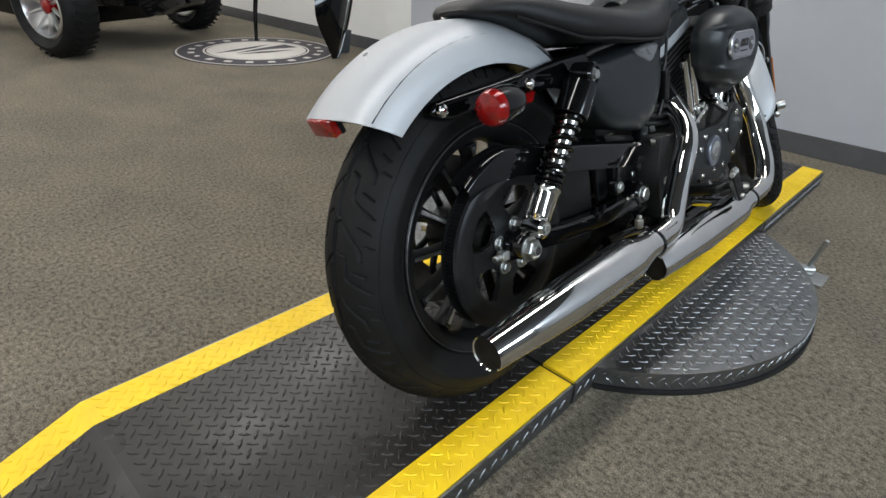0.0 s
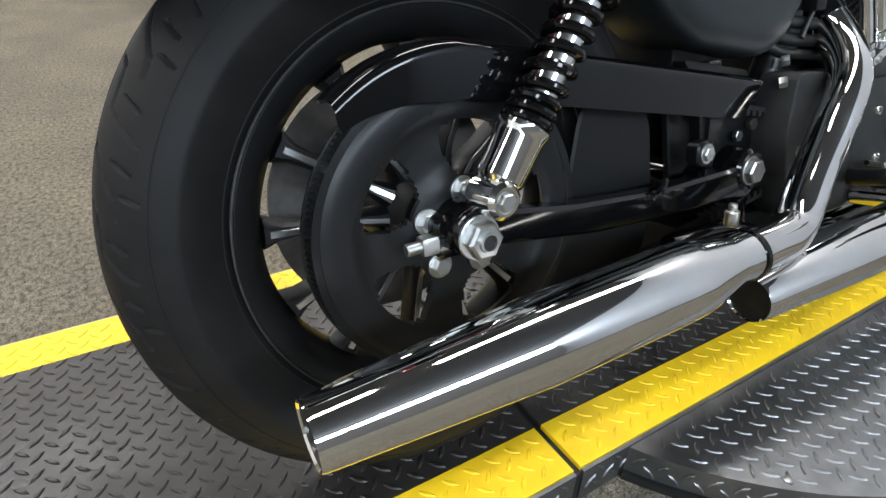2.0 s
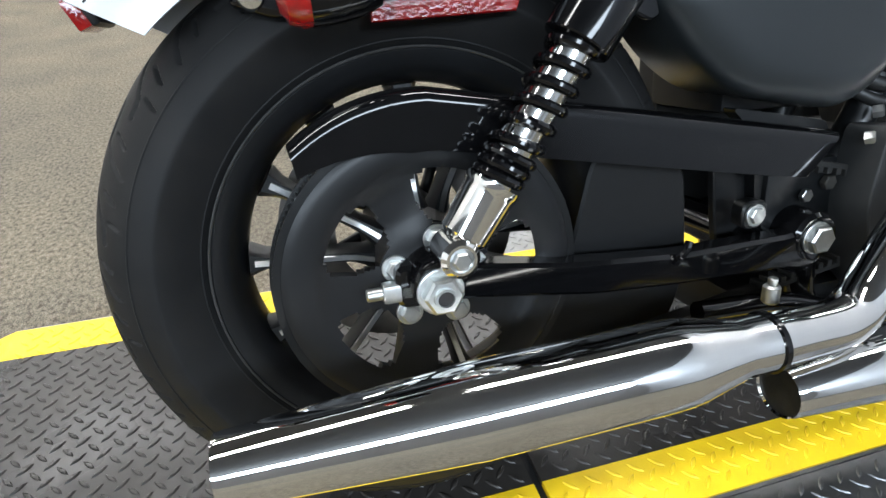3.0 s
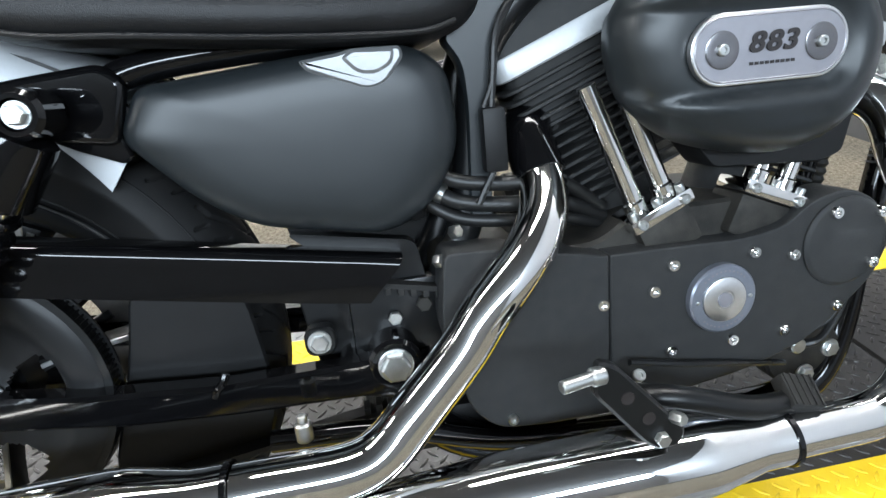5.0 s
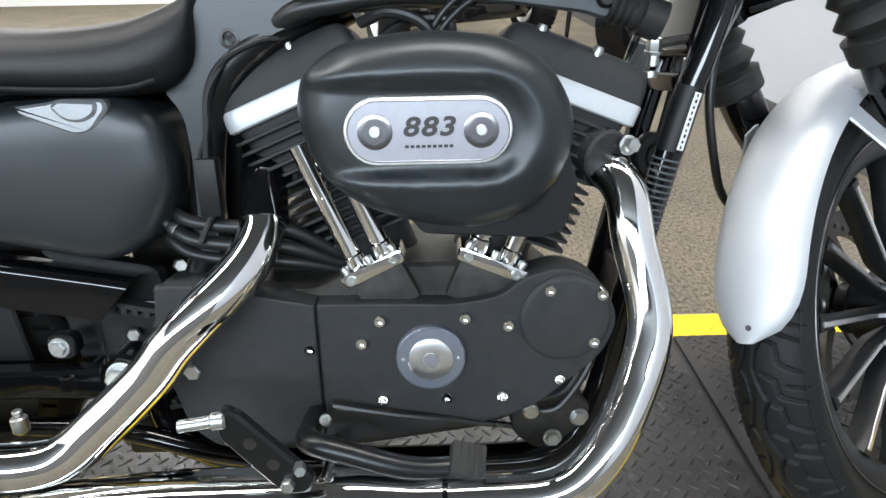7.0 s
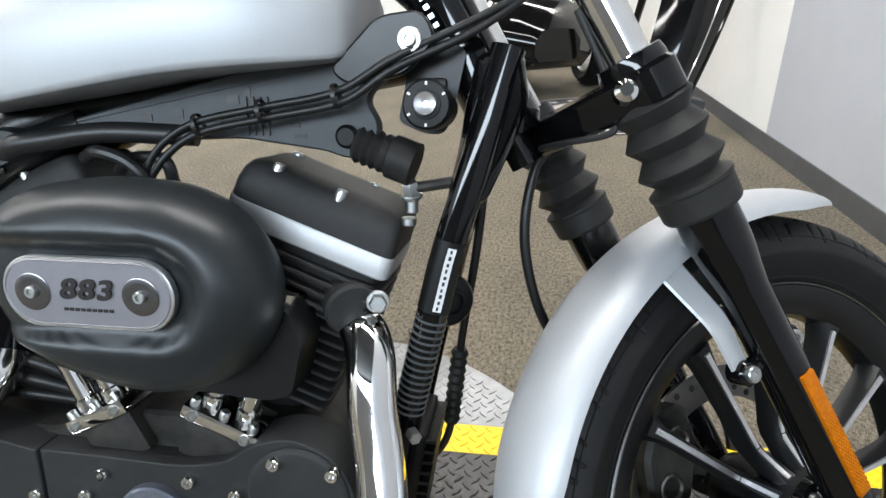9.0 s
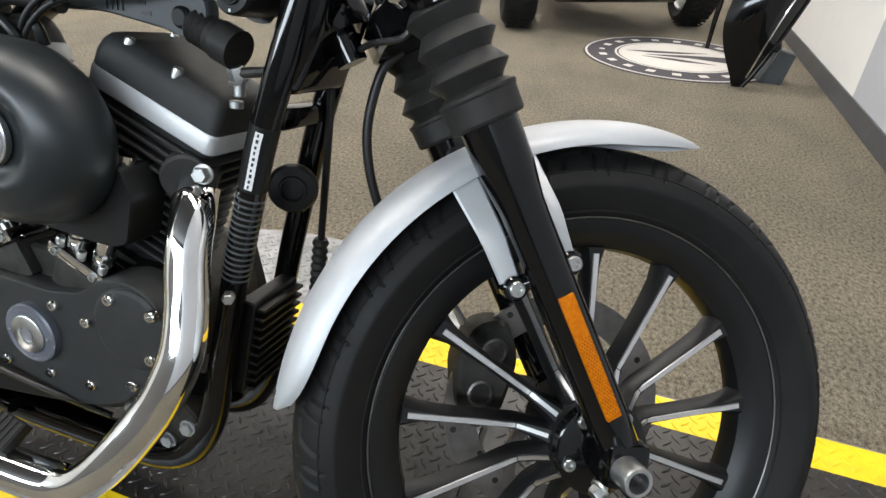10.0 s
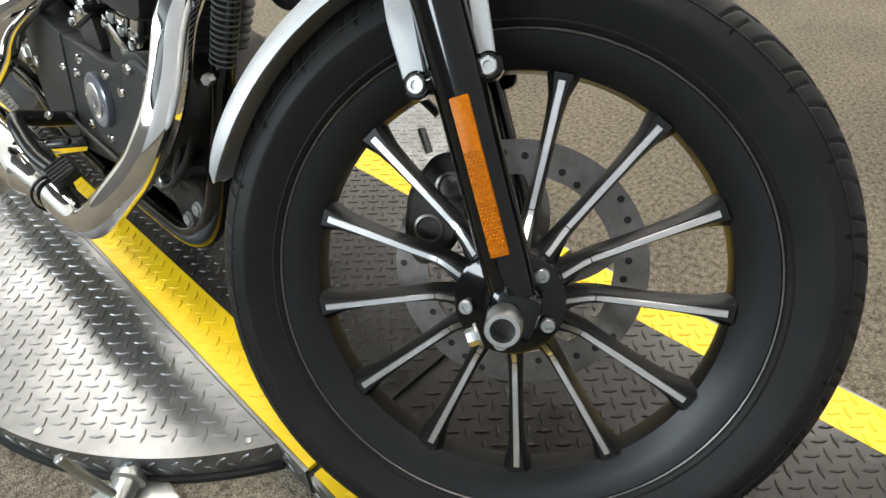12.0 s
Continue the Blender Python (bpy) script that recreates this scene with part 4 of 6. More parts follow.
# Shade of the bolt hole, laid on as a black disc.
part("gusset_hole_shade", lathe(bmesh.new(), [(0.0105, -0.004), (0.0105, 0.0004), (0.0070, 0.0010), (0.0058, -0.0002), (0.0, -0.0002)], basis((0.604, -0.0782, 0.677), (0.604, -1, 0.677)), 22), INK_HOLE, casting, "black disc for the bolt hole's shade")
part("gusset_wire", tube(bmesh.new(), [(0.560, -0.090, 0.556), (0.572, -0.090, 0.585), (0.577, -0.088, 0.625), (0.596, -0.084, 0.655), (0.635, -0.080, 0.674), (0.655, -0.076, 0.676)], 0.0032, 8), CABLE, casting)
bm = bezel(bmesh.new(), rounded([(0.155, 0.575), (0.222, 0.570), (0.230, 0.545), (0.221, 0.5400), (0.184, 0.556), (0.158, 0.570)], 0.004), [(-0.086, 0), (-0.092, 0.0), (-0.094, 0.002)])
part("strut_bracket", bm, GLOSS, bike)
# Added dark plate, blocking a see-through gap that should look dark.
bm = bezel(bmesh.new(), rounded([(0.344, 0.39), (0.42, 0.39), (0.42, 0.28), (0.36, 0.285), (0.352, 0.33)], 0.006), [(-0.040, 0), (-0.048, 0), (-0.050, 0.002)])
part("gap_blocker", bm, PLASTIC, bike)
bm = bezel(bmesh.new(), rounded([(0.36, 0.62), (0.53, 0.62), (0.53, 0.42), (0.95, 0.41), (0.98, 0.30), (0.90, 0.21), (0.50, 0.21), (0.40, 0.27), (0.37, 0.33), (0.36, 0.47)], 0.02), [(0.090, 0.004), (0.096, 0), (0.125, 0), (0.132, 0.006)])
part("primary_cover", bm, WRINKLE, bike, "black primary cover on the far side")
part("frame_rear_rail", tube(bmesh.new(), [(0.44, -0.070, 0.63), (0.36, -0.075, 0.632), (0.25, -0.080, 0.622), (0.20, -0.085, 0.60)], 0.014, 14), GLOSS, bike)
bm = bezel(bmesh.new(), rounded([(0.345, 0.45), (0.48, 0.425), (0.50, 0.30), (0.44, 0.25), (0.40, 0.29), (0.38, 0.42)], 0.012), [(-0.045, 0), (-0.065, 0)])
part("frame_side_plate", bm, SATIN, bike)
part("battery_tray", box(bmesh.new(), 0.345, 0.50, -0.05, 0.08, 0.44, 0.61, 0.012), PLASTIC, bike)
bm = box(bmesh.new(), 0.556, 0.580, -0.100, -0.080, 0.492, 0.556, 0.004)
cn = part("wire_connector", bm, PLASTIC, bike, "black wiring connector on the frame")
part("connector_lead", tube(bmesh.new(), [(0.568, -0.09, 0.556), (0.572, -0.09, 0.59), (0.578, -0.088, 0.625), (0.60, -0.08, 0.66)], 0.0035, 8), CABLE, cn)
part("connector_lead", tube(bmesh.new(), [(0.566, -0.09, 0.492), (0.556, -0.09, 0.475), (0.548, -0.09, 0.46)], 0.0035, 8), CABLE, cn)

# ---- seat
secs = []
for x, zb, zt, w in ((-0.01, 0.706, 0.712, 0.03), (0.005, 0.700, 0.722, 0.060), (0.045, 0.690, 0.730, 0.090), (0.10, 0.668, 0.728, 0.112), (0.18, 0.644, 0.715, 0.130), (0.26, 0.637, 0.705, 0.138), (0.35, 0.629, 0.695, 0.138), (0.43, 0.624, 0.692, 0.132), (0.50, 0.622, 0.700, 0.120), (0.535, 0.629, 0.712, 0.112), (0.556, 0.643, 0.722, 0.104), (0.567, 0.662, 0.730, 0.094), (0.571, 0.690, 0.735, 0.075)):
    h = zt - zb
    secs.append([(x, w * c, zb + h * v) for c, v in ((-0.80, 0.0), (-0.95, 0.12), (-1.0, 0.35), (-0.97, 0.62), (-0.85, 0.86), (-0.6, 0.97), (-0.3, 1.0), (0, 1.0), (0.3, 1.0), (0.6, 0.97), (0.85, 0.86), (0.97, 0.62), (1.0, 0.35), (0.95, 0.12), (0.80, 0.0))])
fine = []
for k in range(len(secs[0])):
    fine.append(spline([s[k] for s in secs], 4))
seat = part("seat", loft(bmesh.new(), list(zip(*fine))), VINYL, bike, "black vinyl solo seat", smooth=60)
for s in (-1, 1):
    line = [(x, s * w * 0.965, zb + (zt - zb) * 0.10) for x, zb, zt, w in ((0.045, 0.690, 0.730, 0.090), (0.10, 0.668, 0.728, 0.112), (0.18, 0.644, 0.715, 0.130), (0.26, 0.637, 0.705, 0.138), (0.35, 0.629, 0.695, 0.138), (0.43, 0.624, 0.692, 0.132), (0.50, 0.622, 0.700, 0.120), (0.535, 0.629, 0.712, 0.112))]
    part("seat_piping", tube(bmesh.new(), line, 0.003, 8), VINYL, seat)

# ---- fuel tank
secs = []
for x, zb, zt, w in ((0.595, 0.745, 0.785, 0.035), (0.61, 0.732, 0.81, 0.070), (0.66, 0.737, 0.845, 0.105), (0.74, 0.748, 0.875, 0.124), (0.85, 0.764, 0.890, 0.130), (0.92, 0.771, 0.890, 0.124), (0.975, 0.776, 0.880, 0.102), (1.003, 0.781, 0.868, 0.080), (1.013, 0.796, 0.848, 0.055)):
    h = zt - zb
    secs.append([(x, w * c, zb + h * v) for c, v in ((-0.55, 0.0), (-0.92, 0.0), (-0.955, 0.012), (-0.965, 0.05), (-1.0, 0.32), (-0.98, 0.55), (-0.86, 0.78), (-0.62, 0.94), (-0.3, 1.0), (0, 1.02), (0.3, 1.0), (0.62, 0.94), (0.86, 0.78), (0.98, 0.55), (1.0, 0.32), (0.965, 0.05), (0.955, 0.012), (0.92, 0.0), (0.55, 0.0))])
fine = [spline([s[k] for s in secs], 5) for k in range(len(secs[0]))]
part("fuel_tank", loft(bmesh.new(), list(zip(*fine))), SILVER, bike, "satin silver peanut fuel tank", smooth=70)

# ---- engine
case = part("crankcase", bezel(bmesh.new(), rounded([(0.50, 0.40), (0.68, 0.40), (0.72, 0.43), (0.90, 0.43), (0.985, 0.37), (0.96, 0.26), (0.88, 0.21), (0.70, 0.185), (0.56, 0.21), (0.51, 0.28)], 0.03), [(0.10, 0.01), (0.09, 0), (-0.085, 0), (-0.09, 0.004)]), CASTDARK, bike, "dark grey cast crankcase")
left = rounded([(0.501, 0.421), (0.555, 0.418), (0.676, 0.3935), (0.6745, 0.206), (0.60, 0.207), (0.545, 0.212), (0.516, 0.240), (0.492, 0.340)], [0.012, 0.01, 0.002, 0.002, 0.01, 0.02, 0.03, 0.02], 5)
part("sprocket_cover", bezel(bmesh.new(), left, [(-0.070, 0), (-0.117, 0), (-0.1192, 0.0009), (-0.120, 0.0025)]), WRINKLE, case, "wrinkle black sprocket cover")
right = rounded([(0.677, 0.3935), (0.746, 0.393), (0.836, 0.390), (0.885, 0.399), (0.910, 0.420), (0.955, 0.433), (1.000, 0.412), (1.020, 0.365), (1.004, 0.325), (0.975, 0.297), (0.925, 0.255), (0.870, 0.236), (0.792, 0.223), (0.70, 0.210), (0.6755, 0.206)],
                [0.002, 0.03, 0.04, 0.03, 0.03, 0.04, 0.05, 0.04, 0.03, 0.04, 0.05, 0.05, 0.05, 0.01, 0.002], 5)
cam_cover = part("cam_cover", bezel(bmesh.new(), right, [(-0.070, 0), (-0.1155, 0), (-0.1174, 0.0009), (-0.118, 0.0025)]), WRINKLE, case, "wrinkle black cam cover")
part("nose_cap", lathe(bmesh.new(), [(0.052, 0), (0.052, 0.004), (0.049, 0.0065), (0.046, 0.007), (0, 0.007)], basis((0.958, -0.116, 0.370), (0.958, -1, 0.370)), 48), WRINKLE, cam_cover)
tc = (0.8045, -0.116, 0.3275)
timer = part("timer_cover", lathe(bmesh.new(), [(0.0395, 0), (0.0395, 0.010), (0.0375, 0.0120), (0.0265, 0.0125), (0.026, 0.0115), (0, 0.0115)], basis(tc, (0.8045, -1, 0.3275)), 56), TIMER, case, "round machined timer cover")
part("timer_disc", lathe(bmesh.new(), [(0.0255, 0.0115), (0.0255, 0.0140), (0.0240, 0.0148), (0.0110, 0.0148), (0.0105, 0.0138), (0, 0.0138)], basis(tc, (0.8045, -1, 0.3275)), 48), ALU, timer, "spun aluminium disc")
part("timer_boss", lathe(bmesh.new(), [(0.0085, 0.0138), (0.0085, 0.0152), (0, 0.0156)], basis(tc, (0.8045, -1, 0.3275)), 32), PLATEFACE, timer)
for sgn in (-1, 1):
    part("timer_rivet", lathe(bmesh.new(), [(0.0024, 0.012), (0.0022, 0.0138), (0, 0.0145)], basis((0.8045 + sgn * 0.0315, -0.116, 0.3275), (0.8045 + sgn * 0.0315, -1, 0.3275)), 12), STEEL, timer)
for sgn in (-1, 1):
    bm = bmesh.new()
    for k in range(11):
        a = radians(90 - 5 * 9 + 9 * k) if sgn > 0 else radians(-90 - 45 + 9 * k)
        box(bm, -0.0011, 0.0011, -0.0009, 0.0009, 0, 0.0004, m=Matrix.Translation((0.8045 + 0.0325 * math.cos(a), -0.1286, 0.3275 + 0.0325 * math.sin(a))) @ Matrix.Rotation(radians(90), 4, "X") @ Matrix.Rotation(a + math.pi / 2, 4, "Z"))
    part("engraved_marks", bm, PLATEFACE, timer, smooth=0)
for x, z in ((0.667, 0.340), (0.726, 0.346), (0.748, 0.373), (0.844, 0.374), (0.893, 0.364), (0.938, 0.407), (0.996, 0.401), (0.990, 0.343), (0.954, 0.294), (0.887, 0.274), (0.822, 0.273), (0.747, 0.272)):
    on_cap = math.hypot(x - 0.958, z - 0.370) < 0.055
    part("cover_bolt", socket_bolt(bmesh.new(), (x, -0.1215 if on_cap else -0.1165, z), OUT, 0.0070, 0.0080), POLISHED, case, "zinc socket-head bolt")
part("cover_bolt", hex_bolt(bmesh.new(), (0.530, -0.118, 0.315), OUT, 0.0095, 0.007), STEEL, case)
part("cover_bolt", socket_bolt(bmesh.new(), (0.560, -0.118, 0.222), OUT, 0.006, 0.007), STEEL, case)


def cylinder_bank(cx, cz, tilt, front):
    """A finned cylinder with its rocker box: black top, bright band, cooling fins."""
    m = Matrix.Translation((cx, 0, cz)) @ Matrix.Rotation(radians(tilt), 4, "Y")
    L = 0.088
    barrel = part("cylinder", lathe(bmesh.new(), [(0.048, -0.24), (0.048, -0.01)], m, 32), WRINKLE, bike, "black finned cylinder")
    out = [(v.x, v.y) for v in rounded([(-L, -0.070), (L, -0.070), (L, 0.042), (-L, 0.042)], [0.022, 0.012, 0.022, 0.022], 4)]
    for k in range(13):
        z = -0.026 - k * 0.0125
        q = 1.0 if k < 4 else 0.86
        bm = loft(bmesh.new(), [[m @ Vector((x * q * w, y * q * w, z + h)) for x, y in out] for h, w in ((-0.0022, 0.975), (-0.0014, 1.0), (0.0014, 1.0), (0.0022, 0.975))])
        part("cooling_fin", bm, WRINKLE, barrel)
    bm = loft(bmesh.new(), [[m @ Vector((x * w, y * w, z)) for x, y in out] for z, w in ((-0.014, 0.97), (-0.012, 1.0), (0.008, 1.0), (0.010, 0.985))])
    box_ = part("rocker_box", bm, SILVERSTRIP, bike, "rocker box with a silver band and black cover")
    rings = []
    for z, w, t in ((0.009, 0.985, 0), (0.026, 0.975, 0), (0.038, 0.94, 0), (0.046, 0.88, 0), (0.050, 0.78, 0), (0.051, 0.5, 0)):
        rings.append([m @ Vector((x * w, y * w, z)) for x, y in out])
    part("rocker_cover", loft(bmesh.new(), rings), WRINKLE, box_, "wrinkle black rocker cover")
    for x, y in ((-0.048, -0.056), (0.018, -0.058), (-0.06, 0.02), (0.03, 0.025)):
        z = 0.041
        p = m @ Vector((x, y, z))
        part("rocker_bolt", socket_bolt(bmesh.new(), p, (m.to_3x3() @ Vector((0, 0, 1))), 0.0058, 0.012), STEEL, box_)
    part("head", loft(bmesh.new(), [[m @ Vector((x * w, y * w, z)) for x, y in out] for z, w in ((-0.075, 0.80), (-0.014, 0.90))]), WRINKLE, bike)
    return m


MR = cylinder_bank(0.661, 0.620, -22.0, False)
MF = cylinder_bank(0.960, 0.619, 21.0, True)


def tappet(p0, p1):
    """A chrome tappet guide block with its bolts, on a dark body."""
    a, b = Vector(p0), Vector(p1)
    u = (b - a).normalized()
    ang = math.atan2(u.z, u.x)
    m = Matrix.Translation((a + b) / 2) @ Matrix.Rotation(-ang, 4, "Y")
    L = (b - a).length / 2
    blk = part("tappet_block", box(bmesh.new(), -L, L, -0.112, -0.060, -0.008, 0.008, 0.004, m=Matrix.Translation((0, 0, 0)) @ m), CHROME, bike, "chrome tappet block")
    part("tappet_body", box(bmesh.new(), -L * 0.85, L * 0.85, -0.104, -0.05, -0.055, -0.0085, 0.005, m=m), CASTDARK, blk)
    for x in (-L * 0.78, 0, L * 0.78):
        part("tappet_bolt", socket_bolt(bmesh.new(), m @ Vector((x, -0.104, 0.0075)), m.to_3x3() @ Vector((0, 0, 1)), 0.005, 0.008), STEEL, blk)
    for x in (-L * 0.70, L * 0.70):
        part("tappet_bolt", socket_bolt(bmesh.new(), m @ Vector((x, -0.111, 0.0)), OUT, 0.0055, 0.004), STEEL, blk)
    return m, L


mr, lr = tappet((0.708, 0, 0.414), (0.776, 0, 0.447))
mf, lf = tappet((0.838, 0, 0.448), (0.914, 0, 0.416))
for m, L, up in ((mr, lr, MR), (mf, lf, MF)):
    for x, xt in ((-L * 0.48, -0.030), (L * 0.45, 0.032)):
        lo = m @ Vector((x, -0.090, 0.006))
        d = up.to_3x3() @ Vector((0, 0, 1))
        hi = lo + d * 0.150
        t = part("pushrod_tube", rod(bmesh.new(), lo, hi, 0.0104, 24), CHROME, bike, "chrome pushrod tube")
        part("pushrod_collar", rod(bmesh.new(), lo, lo + d * 0.016, 0.0125, 20, 0.002), CHROME, t)
        part("pushrod_clip", rod(bmesh.new(), lo + d * 0.085, lo + d * 0.090, 0.0105, 20, 0.001), CHROME, t)

# ---- air cleaner
al = rounded([(0.676, 0.604), (0.684, 0.640), (0.722, 0.668), (0.800, 0.680), (0.880, 0.674), (0.930, 0.648), (0.958, 0.598), (0.952, 0.545), (0.918, 0.500), (0.864, 0.481), (0.800, 0.487), (0.735, 0.508), (0.690, 0.548)], 0.05, 5)


def air_cover():
    """The oval air cleaner cover: a domed form with a sunk channel, open to the rear, round its badge."""
    pts = [Vector(p) for p in al]
    c = Vector((0.812, 0.582))
    dome = [(-0.095, 1.0 - 0.06), (-0.104, 1.0 - 0.02), (-0.112, 1.0), (-0.122, 1.0), (-0.134, 0.985), (-0.145, 0.955), (-0.155, 0.91), (-0.163, 0.85), (-0.168, 0.78), (-0.1705, 0.71), (-0.1715, 0.64), (-0.172, 0.57), (-0.172, 0.5), (-0.172, 0.42), (-0.172, 0.34), (-0.172, 0.25), (-0.172, 0.15), (-0.172, 0.05)]
    bm = bmesh.new()
    rings = []
    for y, q in dome:
        ring = []
        for p in pts:
            x, z = c.x + (p.x - c.x) * q, c.y + (p.y - c.y) * q
            # distance from the badge's axis, which runs back to the rear edge
            dx = max(0.0, x - 0.862)
            d = math.hypot(dx, z - 0.5875)
            sink = 0.0
            if q < 0.99:
                k = min(1.0, max(0.0, (0.047 - d) / 0.010))
                sink = 0.0075 * k * k * (3 - 2 * k)
                ridge = math.exp(-((d - 0.052) / 0.007) ** 2) * 0.0025 * min(1.0, (0.99 - q) / 0.1)
                sink -= ridge
            ring.append(bm.verts.new((x, min(y + sink, -0.098) if q < 0.99 else y, z)))
        rings.append(ring)
    k = len(pts)
    for a, b in zip(rings, rings[1:]):
        for i in range(k):
            bm.faces.new((a[i], a[(i + 1) % k], b[(i + 1) % k], b[i]))
    bm.faces.new(rings[0])
    bm.faces.new(rings[-1])
    return bm


fine = []
for p, q in zip(al, al[1:] + al[:1]):
    fine += [p, p.lerp(q, 0.5)] if (q - p).length > 0.006 else [p]
al = fine
air = part("air_cleaner", air_cover(), DENIM, bike, "satin black oval air cleaner with a number badge", smooth=70)


def stadium(cx, cz, half, r, tilt=0.0, n=14):
    pts = []
    for k in range(n + 1):
        a = -math.pi / 2 + math.pi * k / n
        pts.append((half + r * math.cos(a), r * math.sin(a)))
    for k in range(n + 1):
        a = math.pi / 2 + math.pi * k / n
        pts.append((-half + r * math.cos(a), r * math.sin(a)))
    c, s = math.cos(radians(tilt)), math.sin(radians(tilt))
    return [(cx + x * c - y * s, cz + x * s + y * c) for x, y in pts]


BX, BZ = 0.809, 0.5875
badge = part("badge", bezel(bmesh.new(), stadium(BX, BZ, 0.0475, 0.0295), [(-0.1650, 0), (-0.1725, 0), (-0.1740, 0.0018), (-0.1733, 0.0026)]), PLATEFACE, air, "brushed metal badge with two dished screws")
part("badge_rim", bezel(bmesh.new(), stadium(BX, BZ, 0.0475, 0.0312), [(-0.1660, 0), (-0.1722, 0), (-0.1730, 0.0012)]), ALU, air)
for sg in (-1, 1):
    c = (BX + sg * 0.0495, -0.1732, BZ)
    part("screw_dish", lathe(bmesh.new(), [(0.0165, 0.0008), (0.0155, 0.0012), (0.008, 0.0004), (0.0045, 0.0004)], basis(c, (c[0], -1, c[2])), 36), SPUN, badge, "spun dished washer")
    part("badge_screw", socket_bolt(bmesh.new(), (c[0], -0.1734, c[2]), OUT, 0.0052, 0.0042), STEEL, badge)


def lettering(text, size, matrix, material, parent, name="lettering", shear=0.0, depth=0.0004, bold=0.0):
    cu = bpy.data.curves.new(name, "FONT")
    cu.body, cu.size, cu.align_x, cu.align_y, cu.extrude, cu.shear, cu.offset = text, size, "CENTER", "CENTER", depth, shear, bold
    tmp = bpy.data.objects.new(name, cu)
    scene.collection.objects.link(tmp)
    bpy.context.view_layer.update()
    me = bpy.data.meshes.new_from_object(tmp)
    bpy.data.objects.remove(tmp)
    me.materials.clear()
    me.materials.append(material)
    me.transform(matrix)
    ob = new(name, me)
    ob.parent = parent
    return ob


FACE = Matrix.Rotation(radians(90), 4, "X")
for k, digit in enumerate("883"):
    at = Matrix.Translation((BX + (k - 1) * 0.0168, -0.1746, BZ + 0.0035)) @ FACE @ Matrix.Diagonal((1.20, 0.98, 1, 1))
    lettering(digit, 0.0245, at, INK_HOLE, badge, "digit", 0.22, 0.0008, 0.0007)
bm = bmesh.new()
for k in range(9):
    box(bm, BX - 0.022 + k * 0.0052, BX - 0.022 + k * 0.0052 + 0.0036, -0.1742, -0.1735, BZ - 0.0152, BZ - 0.0125)
part("small_lettering", bm, INK_HOLE, badge, smooth=0)
bm = bezel(bmesh.new(), rounded([(0.76, 0.52), (0.80, 0.470), (0.93, 0.462), (0.955, 0.470), (0.968, 0.525), (0.955, 0.56)], 0.008), [(-0.060, 0), (-0.105, 0), (-0.108, 0.002)])
part("air_backplate", bm, PLASTIC, air)

# ---- exhaust
part("rear_header", tube(bmesh.new(), relaxed([(0.617, -0.066, 0.500), (0.619, -0.084, 0.476), (0.611, -0.108, 0.451), (0.596, -0.128, 0.430), (0.577, -0.143, 0.411), (0.554, -0.153, 0.390), (0.530, -0.158, 0.366), (0.510, -0.162, 0.340), (0.479, -0.169, 0.310), (0.446, -0.178, 0.281), (0.426, -0.184, 0.263), (0.404, -0.190, 0.252), (0.378, -0.196, 0.250), (0.345, -0.200, 0.252), (0.305, -0.205, 0.256), (0.264, -0.209, 0.2585)], 6, 4), 0.0256, 32, 2), CHROME, bike, "chrome rear exhaust header with heat shield")
part("front_header", tube(bmesh.new(), relaxed([(0.998, -0.040, 0.530), (1.014, -0.066, 0.526), (1.025, -0.084, 0.510), (1.029, -0.096, 0.489), (1.032, -0.106, 0.459), (1.039, -0.116, 0.429), (1.045, -0.128, 0.400), (1.047, -0.140, 0.372), (1.041, -0.152, 0.344), (1.030, -0.163, 0.316), (1.016, -0.176, 0.291), (1.000, -0.189, 0.266), (0.981, -0.199, 0.242), (0.957, -0.206, 0.220), (0.925, -0.208, 0.207), (0.885, -0.209, 0.205), (0.845, -0.210, 0.205), (0.794, -0.211, 0.204)], 6, 5), 0.0238, 32, 2), CHROME, bike, "chrome front exhaust header with heat shield")


def muffler(tip, joint, label):
    """A tapered straight muffler: neck, cone, body and a rolled open tip."""
    a, b = Vector(joint), Vector(tip)
    L = (b - a).length
    p = [(0.0272, -0.02), (0.0275, 0.0), (0.0280, 0.012), (0.0385, 0.060), (0.0402, 0.075), (0.0408, 0.10), (0.0408, L * 0.56), (0.0292, L - 0.004), (0.0282, L), (0.0262, L - 0.002), (0.0262, L - 0.10), (0.0, L - 0.10)]
    ob = part("muffler", lathe(bmesh.new(), p, basis(a, b), 48), CHROME, bike, label)
    # A raised black ring stands in for the shaded gap at the joint.
    part("clamp", lathe(bmesh.new(), [(0.0262, -0.024), (0.0292, -0.0235), (0.0292, -0.0185), (0.0262, -0.018)], basis(a, b), 32, close=True), GLOSS, ob, "black ring for the shade in the clamp groove")
    part("dark_inside", lathe(bmesh.new(), [(0.0261, L - 0.004), (0.0260, L - 0.11), (0.0, L - 0.11), (0.0, L - 0.109), (0.0252, L - 0.109), (0.0252, L - 0.004)], basis(a, b), 32), CASTDARK, ob)
    return ob


muffler((-0.197, -0.190, 0.240), (0.262, -0.209, 0.2585), "long chrome upper muffler")
muffler((0.3235, -0.1957, 0.188), (0.797, -0.211, 0.204), "long chrome lower muffler")
for x, z, y in ((1.030, 0.557, -0.090),):
    part("exhaust_stud", hex_bolt(bmesh.new(), (x, y + 0.02, z), (0.3, -1, 0.1), 0.0088, 0.014, 0.0112), STEEL, bike)
